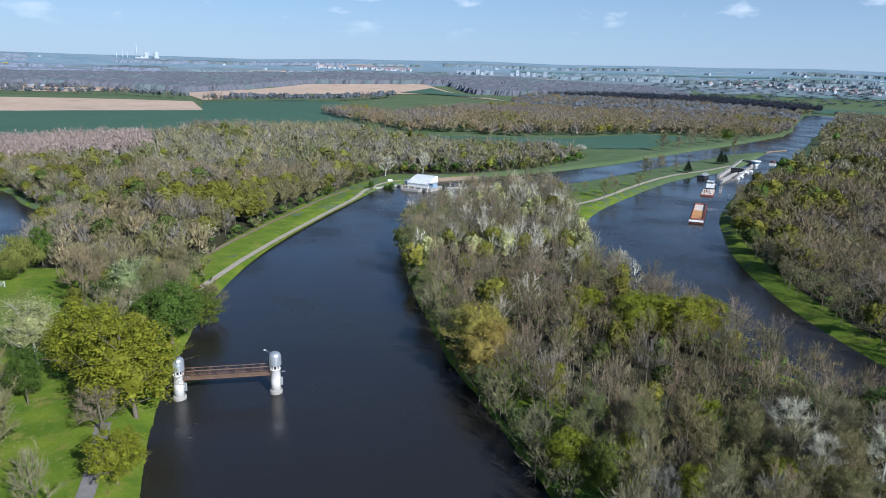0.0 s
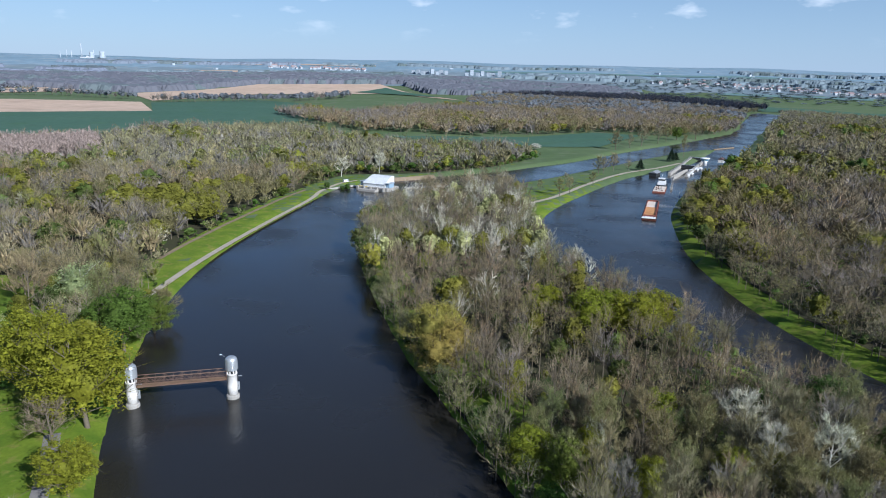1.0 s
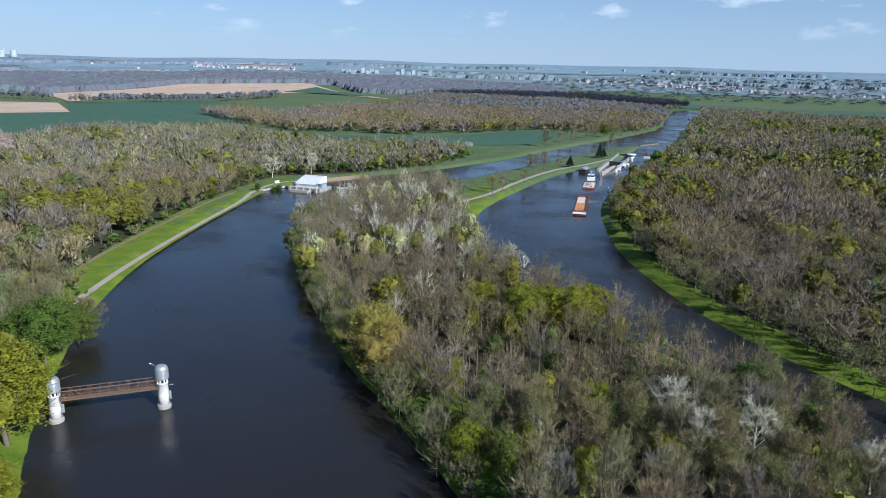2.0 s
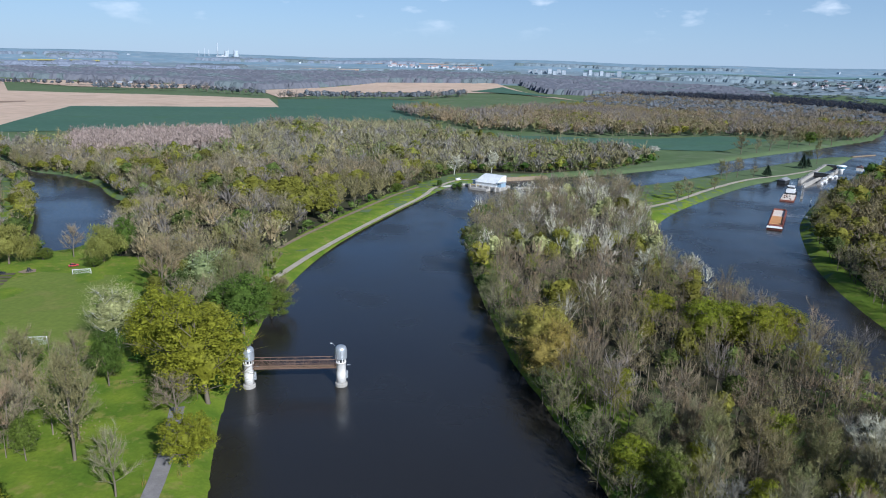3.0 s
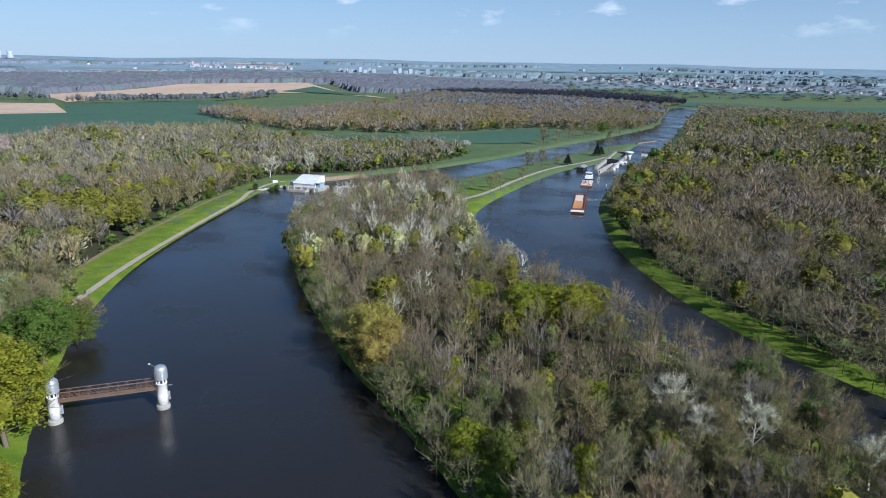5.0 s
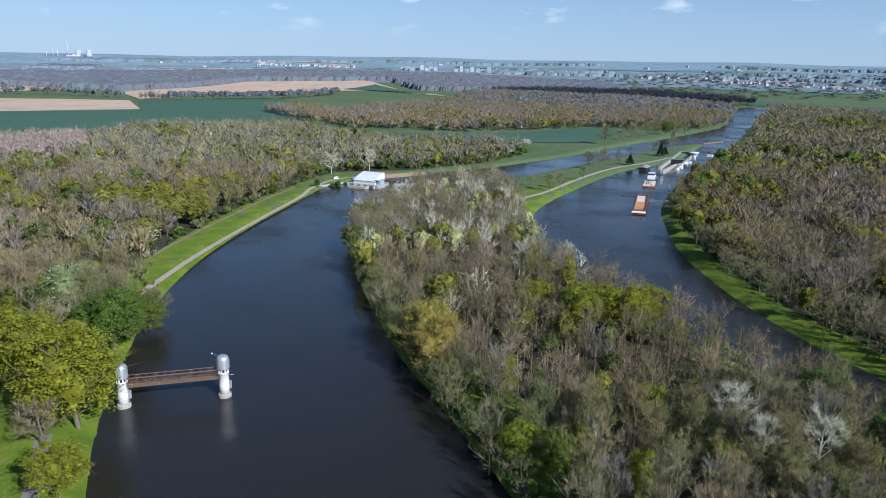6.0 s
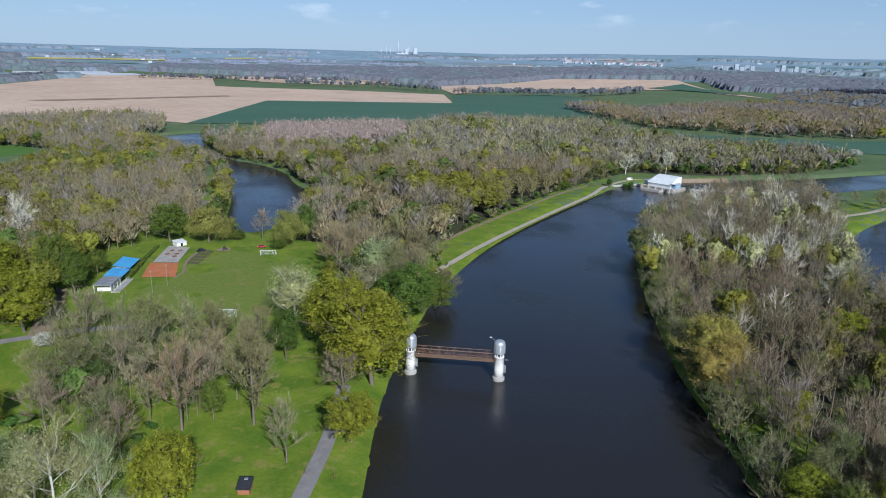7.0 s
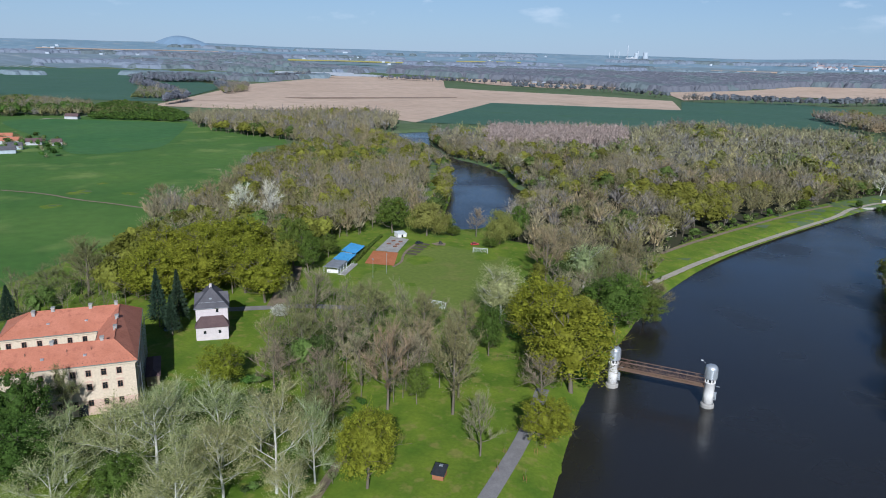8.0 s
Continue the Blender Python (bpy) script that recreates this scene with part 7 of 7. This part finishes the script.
for k, (y, z) in enumerate(arc):
    ins = 3.0 * max(0.0, (z - 5.4)) / 5.6
    verts += [(-10.4 + ins, y, z), (10.4, y, z)]
for k in range(10):
    polys.append((2 * k, 2 * k + 1, 2 * k + 3, 2 * k + 2))
faces(bm, verts, polys)
base_ = [bm.verts.new((-10.4, -5.4, 5.3)), bm.verts.new((-10.4, 9.0, 5.3)), bm.verts.new((10.4, 9.0, 5.3)), bm.verts.new((10.4, -5.4, 5.3))]
vv = bm.verts[:22]
bm.faces.new([base_[0]] + [vv[2 * k] for k in range(11)] + [base_[1]])
bm.faces.new([base_[3]] + [vv[2 * k + 1] for k in range(11)] + [base_[2]])
bm.faces.new([base_[1], base_[2], vv[21], vv[20]])
bm.faces.new([base_[0], base_[3], vv[1], vv[0]])
part("vaulted_roof", bm, WHITEMETAL, weir, "white sheet-metal vault")
for x, w in ((-13.4, 3.0), (10.2, 3.4)):
    part("gate_house", box(B(), x, x + w, -4, 3, 2.8, 6.2), surface("blue_grey_cladding", (0.22, 0.32, 0.42), (0.28, 0.38, 0.48), 0.5, 3, world_space=False), weir, "blue-grey gate machinery house")
    part("platform", box(B(), x - 0.4, x + w + 0.4, -5.5, 4, 6.2, 6.5), ZINC, weir)
for x in (-14, -8, -2, 4, 10):
    part("pier", box(B(), x, x + 1.6, -9.5, -8, -1.5, 3.4, 0.1), CONCRETE, weir)
rk = B()
for x in np.arange(-15.5, 16, 1.4):
    beam(rk, (x, -8, 2.8), (x, -8, 3.9), 0.05)
beam(rk, (-15.5, -8, 3.9), (16, -8, 3.9), 0.05)
part("railing", rk, WHITE, weir)
crest = thing("weir_crest", 4, 575, 0, math.degrees(math.atan2(12, 40)), "low concrete weir crest with spilling white water", "weir")
part("sill", box(B(), 0, 34, -1.6, 1.6, -1.5, 0.9, 0.3), CONCRETE, crest)
part("spill", box(B(), 0, 34, 1.6, 6.5, -0.5, 0.12, 0.1), FOAM, crest, "broken white spilling water")
for x in (8, 17, 26):
    part("pier", box(B(), x, x + 2, -3, 4, -1.5, 3.6, 0.15), CONCRETE, crest)
apron = thing("river_wall", -8, 607, 0, math.degrees(math.atan2(28, 50)), "pale stone-faced wall along the tailwater", "wall")
bm = faces(B(), [(0, 0, -1), (46, 0, -1), (46, 5, 2.6), (0, 5, 2.6), (0, 6.5, 2.6), (46, 6.5, 2.6), (0, 6.5, -1), (46, 6.5, -1)], [(0, 1, 2, 3), (3, 2, 5, 4), (4, 5, 7, 6), (0, 3, 4, 6), (1, 7, 5, 2)])
part("facing", bm, DIRT, apron)
dam = thing("dam_wall", -37, 588, 0, 0, "concrete embankment wall from bank to weir", "wall")
for a, b in (((-22, -28), (-2, -8)), ((-2, -8), (4, -12))):
    part("wall", beam(B(), (a[0], a[1], 0.5), (b[0], b[1], 0.5), 1.6), CONCRETE, dam)
v_ = thing("parked_van", -46, 590, 2.2, 40, "small white van parked on the dam", "van")
part("body", box(B(), -2.4, 2.4, -0.95, 0.95, 0.4, 2.1, 0.15), WHITE, v_)
part("windows", box(B(), 0.8, 2.2, -0.98, 0.98, 1.3, 1.9), GLASS, v_)

# garden trees between the houses at the pasture edge
s = scatter([(-830, 300), (-800, 340), (-740, 345), (-690, 326), (-640, 300), (-628, 272), (-660, 284), (-690, 296), (-730, 280)], 13, np.random.default_rng(61))
h = np.random.default_rng(62).uniform(4, 9, len(s))
woodland("garden_trees", s, h, h * 0.5, mixed(s, {"bud": 3, "lime": 2, "bare": 3, "deep": 2}, np.random.default_rng(63)), 60, "small garden trees and hedges between the houses", 64)

# ---- far off: town, villages, power station, hills ----
def far_house(x, y, w, d, h, turn, roof, wall, group, label):
    z = float(rise(x, y))
    o = thing("far_house", x, y, z, turn, label, "house", group)
    part("wall", box(B(), -w / 2, w / 2, -d / 2, d / 2, -3, h), wall, o)
    k = d * 0.42
    bm = faces(B(), [(-w / 2 - 0.4, -d / 2 - 0.4, h), (w / 2 + 0.4, -d / 2 - 0.4, h), (w / 2 + 0.4, d / 2 + 0.4, h), (-w / 2 - 0.4, d / 2 + 0.4, h), (-w / 2, 0, h + k), (w / 2, 0, h + k)], [(0, 1, 5, 4), (2, 3, 4, 5), (0, 4, 3), (1, 2, 5)])
    part("roof", bm, roof, o)
    return o


g6 = np.random.default_rng(6)
VILLAGE = "houses of the hillside village"
ROOFS = (FAR_ROOF, FAR_ROOF, FAR_GREYROOF)
for k in range(150):
    u, v = g6.uniform(0, 1), g6.uniform(0, 1)
    x, y = 1130 + 900 * u + 250 * v, 3300 - 1000 * u + 200 * v * (1 - u) - 300 * v * u
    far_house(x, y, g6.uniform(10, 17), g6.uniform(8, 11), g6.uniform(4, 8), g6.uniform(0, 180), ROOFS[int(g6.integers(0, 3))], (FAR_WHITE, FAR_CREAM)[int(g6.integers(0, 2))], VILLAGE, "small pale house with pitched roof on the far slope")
for k in range(16):
    x, y = 862 + 20 * k + g6.uniform(-6, 6), 1282 + 3.6 * k + g6.uniform(-8, 8)
    far_house(x, y, g6.uniform(11, 18), 9, g6.uniform(3.5, 5), g6.uniform(-15, 25), ROOFS[int(g6.integers(0, 2))], FAR_WHITE, "houses behind the east wood", "low white house with red roof behind the wood")
for k, (x, y) in enumerate(((872, 1560), (858, 1532), (846, 1508), (888, 1588), (832, 1486))):
    far_house(x, y, 7, 5, 2.4, 20 * k, FAR_GREYROOF, FAR_WHITE, "cabins at the river bend", "small white riverside cabin")
for x, y, w, roof, wall in ((-762, 304, 18, TILE, FAR_CREAM), (-738, 316, 14, BROWNROOF, FAR_CREAM), (-694, 272, 17, SLATE, FAR_WHITE), (-800, 315, 15, TILE, FAR_WHITE), (-720, 330, 9, BROWNROOF, FAR_CREAM), (-716, 290, 12, SLATE, FAR_WHITE)):
    far_house(x, y, w, 8, 3.4, 62, roof, wall, "houses at the pasture edge", "small rendered house with dark or red roof at the pasture edge")
far_house(-970, 468, 17, 9, 4, 40, BROWNROOF, FAR_CREAM, "", "cream farmhouse with brown roof beside the field track")
TOWN = "houses of the hill town"
for k in range(70):
    u = g6.uniform(0, 1)
    x, y = -720 + 520 * u + g6.uniform(-12, 12), 4000 - 90 * u + g6.uniform(-60, 60)
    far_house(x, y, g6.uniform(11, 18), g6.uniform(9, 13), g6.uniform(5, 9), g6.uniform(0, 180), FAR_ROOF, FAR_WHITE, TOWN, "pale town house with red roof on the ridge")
ch = thing("church", -700, 4015, float(rise(-700, 4015)), 0, "pale church with slender tower above the town", "church")
part("nave", box(B(), -4, 26, -6, 6, -5, 12), FAR_CREAM, ch)
part("tower", box(B(), -10, -3, -3.5, 3.5, -5, 26), FAR_WHITE, ch)
part("spire", lathe(B(), [(4, 26), (2.6, 29), (1.2, 33), (0.3, 40)], 8, (-6.5, 0)), FAR_ROOF, ch)
bm = faces(B(), [(-4, -6.5, 12), (26, -6.5, 12), (26, 6.5, 12), (-4, 6.5, 12), (-4, 0, 19), (26, 0, 19)], [(0, 1, 5, 4), (2, 3, 4, 5), (0, 4, 3), (1, 2, 5)])
part("roof", bm, FAR_ROOF, ch)
for k in range(15):
    x, y = (60 + 24 * k, 3770 - (k % 3) * 30) if k < 8 else (330 + 28 * (k - 8), 3700 + (k % 2) * 40)
    hh = (16, 22, 19, 14, 26)[k % 5]
    fl = thing("apartment_block", x, y, float(rise(x, y)), g6.uniform(-20, 20), "distant pale prefabricated apartment block", "apartment block", "apartment blocks of the town")
    part("wall", box(B(), -9, 9, -6, 6, -4, hh), FAR_WHITE, fl)
    for z in np.arange(2, hh - 2, 3.4):
        part("window_row", box(B(), -8.5, 8.5, -6.12, -5.9, z, z + 1.4), FAR_GLASS, fl)
    part("roof", box(B(), -9.3, 9.3, -6.3, 6.3, hh, hh + 0.6), FAR_GREYROOF, fl)
for k in range(46):
    a = radians(g6.uniform(-38, 66))
    r = g6.uniform(3500, 4500)
    x, y = -math.sin(a) * r, math.cos(a) * r
    w = g6.uniform(8, 30)
    hl = thing("far_building", x, y, float(rise(x, y)), g6.uniform(0, 180), "tiny pale building far across the plain", "building", "scattered far buildings")
    part("wall", box(B(), -w / 2, w / 2, -8, 8, -4, g6.uniform(5, 10)), FAR_WHITE, hl)


def power_tower(x, y, kind, h, r):
    z = float(rise(x, y)) - 6
    if kind == "cooling_tower":
        o = thing(kind, x, y, z, 0, "pale concave concrete cooling tower far across the plain", "cooling tower", "power station")
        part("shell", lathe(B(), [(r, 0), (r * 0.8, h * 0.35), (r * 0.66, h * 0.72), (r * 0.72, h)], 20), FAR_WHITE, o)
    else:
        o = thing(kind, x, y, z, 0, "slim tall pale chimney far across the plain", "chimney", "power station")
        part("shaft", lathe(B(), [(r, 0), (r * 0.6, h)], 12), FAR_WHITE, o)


# belts of far woods on the rising plain
for k, (y0, y1, r0, r1) in enumerate(((-40, -8, 3550, 3900), (-6, 20, 3300, 3700), (-36, 6, 4250, 4450), (18, 40, 3450, 3800), (36, 66, 3050, 3350), (8, 34, 4150, 4350), (40, 68, 3800, 4050), (30, 64, 4350, 4500), (46, 68, 2650, 2800))):
    gk = np.random.default_rng(200 + k)
    n_trees = int((y1 - y0) * (r1 - r0) / 9)
    aa, rr_ = np.radians(gk.uniform(y0, y1, n_trees)), gk.uniform(r0, r1, n_trees)
    s = np.stack([-np.sin(aa) * rr_, np.cos(aa) * rr_], 1)
    keep = np.array([noise.noise(Vector((a * 7, q * 0.008, k))) for a, q in zip(aa, rr_)]) > 0.06
    s = s[keep]
    h = gk.uniform(9, 17, len(s))
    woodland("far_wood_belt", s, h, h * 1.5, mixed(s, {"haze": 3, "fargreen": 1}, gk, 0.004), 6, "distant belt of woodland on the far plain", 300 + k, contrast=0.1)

POWER = 4600
for yaw, kind, h, r in ((21.66, "cooling_tower", 42, 20), (22.35, "cooling_tower", 38, 16), (22.97, "power_chimney", 84, 4.5), (22.2, "power_chimney", 50, 3.5), (23.6, "power_chimney", 44, 3.5), (24.3, "power_chimney", 38, 3), (23.9, "power_chimney", 52, 2.5)):
    power_tower(-math.sin(radians(yaw)) * POWER, math.cos(radians(yaw)) * POWER, kind, h, r)
hall = thing("power_hall", -math.sin(radians(22.6)) * POWER, math.cos(radians(22.6)) * POWER, 105, 22, "long pale power station hall far across the plain", "hall", "power station")
part("wall", box(B(), -40, 30, -15, 15, -10, 3), FAR_CREAM, hall)
part("boiler_house", box(B(), -8, 6, -15, 15, 3, 9), FAR_CREAM, hall)


def far_hill(yaw, half_width, top, reach, name, label):
    """A rounded hill on the skyline."""
    c = Vector((-math.sin(radians(yaw)) * reach, math.cos(radians(yaw)) * reach, 0))
    bm = B()
    rows = []
    for i in range(9):
        f = i / 8
        rad = half_width * (1 - f)
        z = 96 + (top - 96) * (3 * f * f - 2 * f ** 3)
        rows.append([bm.verts.new((c.x + rad * math.cos(a) * (1 + 0.08 * math.sin(3 * a)), c.y + rad * math.sin(a) * 0.4, z)) for a in (2 * math.pi * k / 28 for k in range(28))] if i < 8 else [bm.verts.new((c.x, c.y, top))])
    for lo, hi in zip(rows[:-2], rows[1:-1]):
        for k in range(28):
            f = bm.faces.new((lo[k], lo[(k + 1) % 28], hi[(k + 1) % 28], hi[k]))
            f.smooth = True
    for k in range(28):
        bm.faces.new((rows[-2][k], rows[-2][(k + 1) % 28], rows[-1][0]))
    me = bpy.data.meshes.new(name)
    bm.to_mesh(me)
    bm.free()
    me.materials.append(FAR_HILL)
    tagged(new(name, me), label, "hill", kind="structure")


far_hill(56.8, 420, 170, 4700, "table_hill", "distant rounded table hill on the skyline, tinted blue for haze")
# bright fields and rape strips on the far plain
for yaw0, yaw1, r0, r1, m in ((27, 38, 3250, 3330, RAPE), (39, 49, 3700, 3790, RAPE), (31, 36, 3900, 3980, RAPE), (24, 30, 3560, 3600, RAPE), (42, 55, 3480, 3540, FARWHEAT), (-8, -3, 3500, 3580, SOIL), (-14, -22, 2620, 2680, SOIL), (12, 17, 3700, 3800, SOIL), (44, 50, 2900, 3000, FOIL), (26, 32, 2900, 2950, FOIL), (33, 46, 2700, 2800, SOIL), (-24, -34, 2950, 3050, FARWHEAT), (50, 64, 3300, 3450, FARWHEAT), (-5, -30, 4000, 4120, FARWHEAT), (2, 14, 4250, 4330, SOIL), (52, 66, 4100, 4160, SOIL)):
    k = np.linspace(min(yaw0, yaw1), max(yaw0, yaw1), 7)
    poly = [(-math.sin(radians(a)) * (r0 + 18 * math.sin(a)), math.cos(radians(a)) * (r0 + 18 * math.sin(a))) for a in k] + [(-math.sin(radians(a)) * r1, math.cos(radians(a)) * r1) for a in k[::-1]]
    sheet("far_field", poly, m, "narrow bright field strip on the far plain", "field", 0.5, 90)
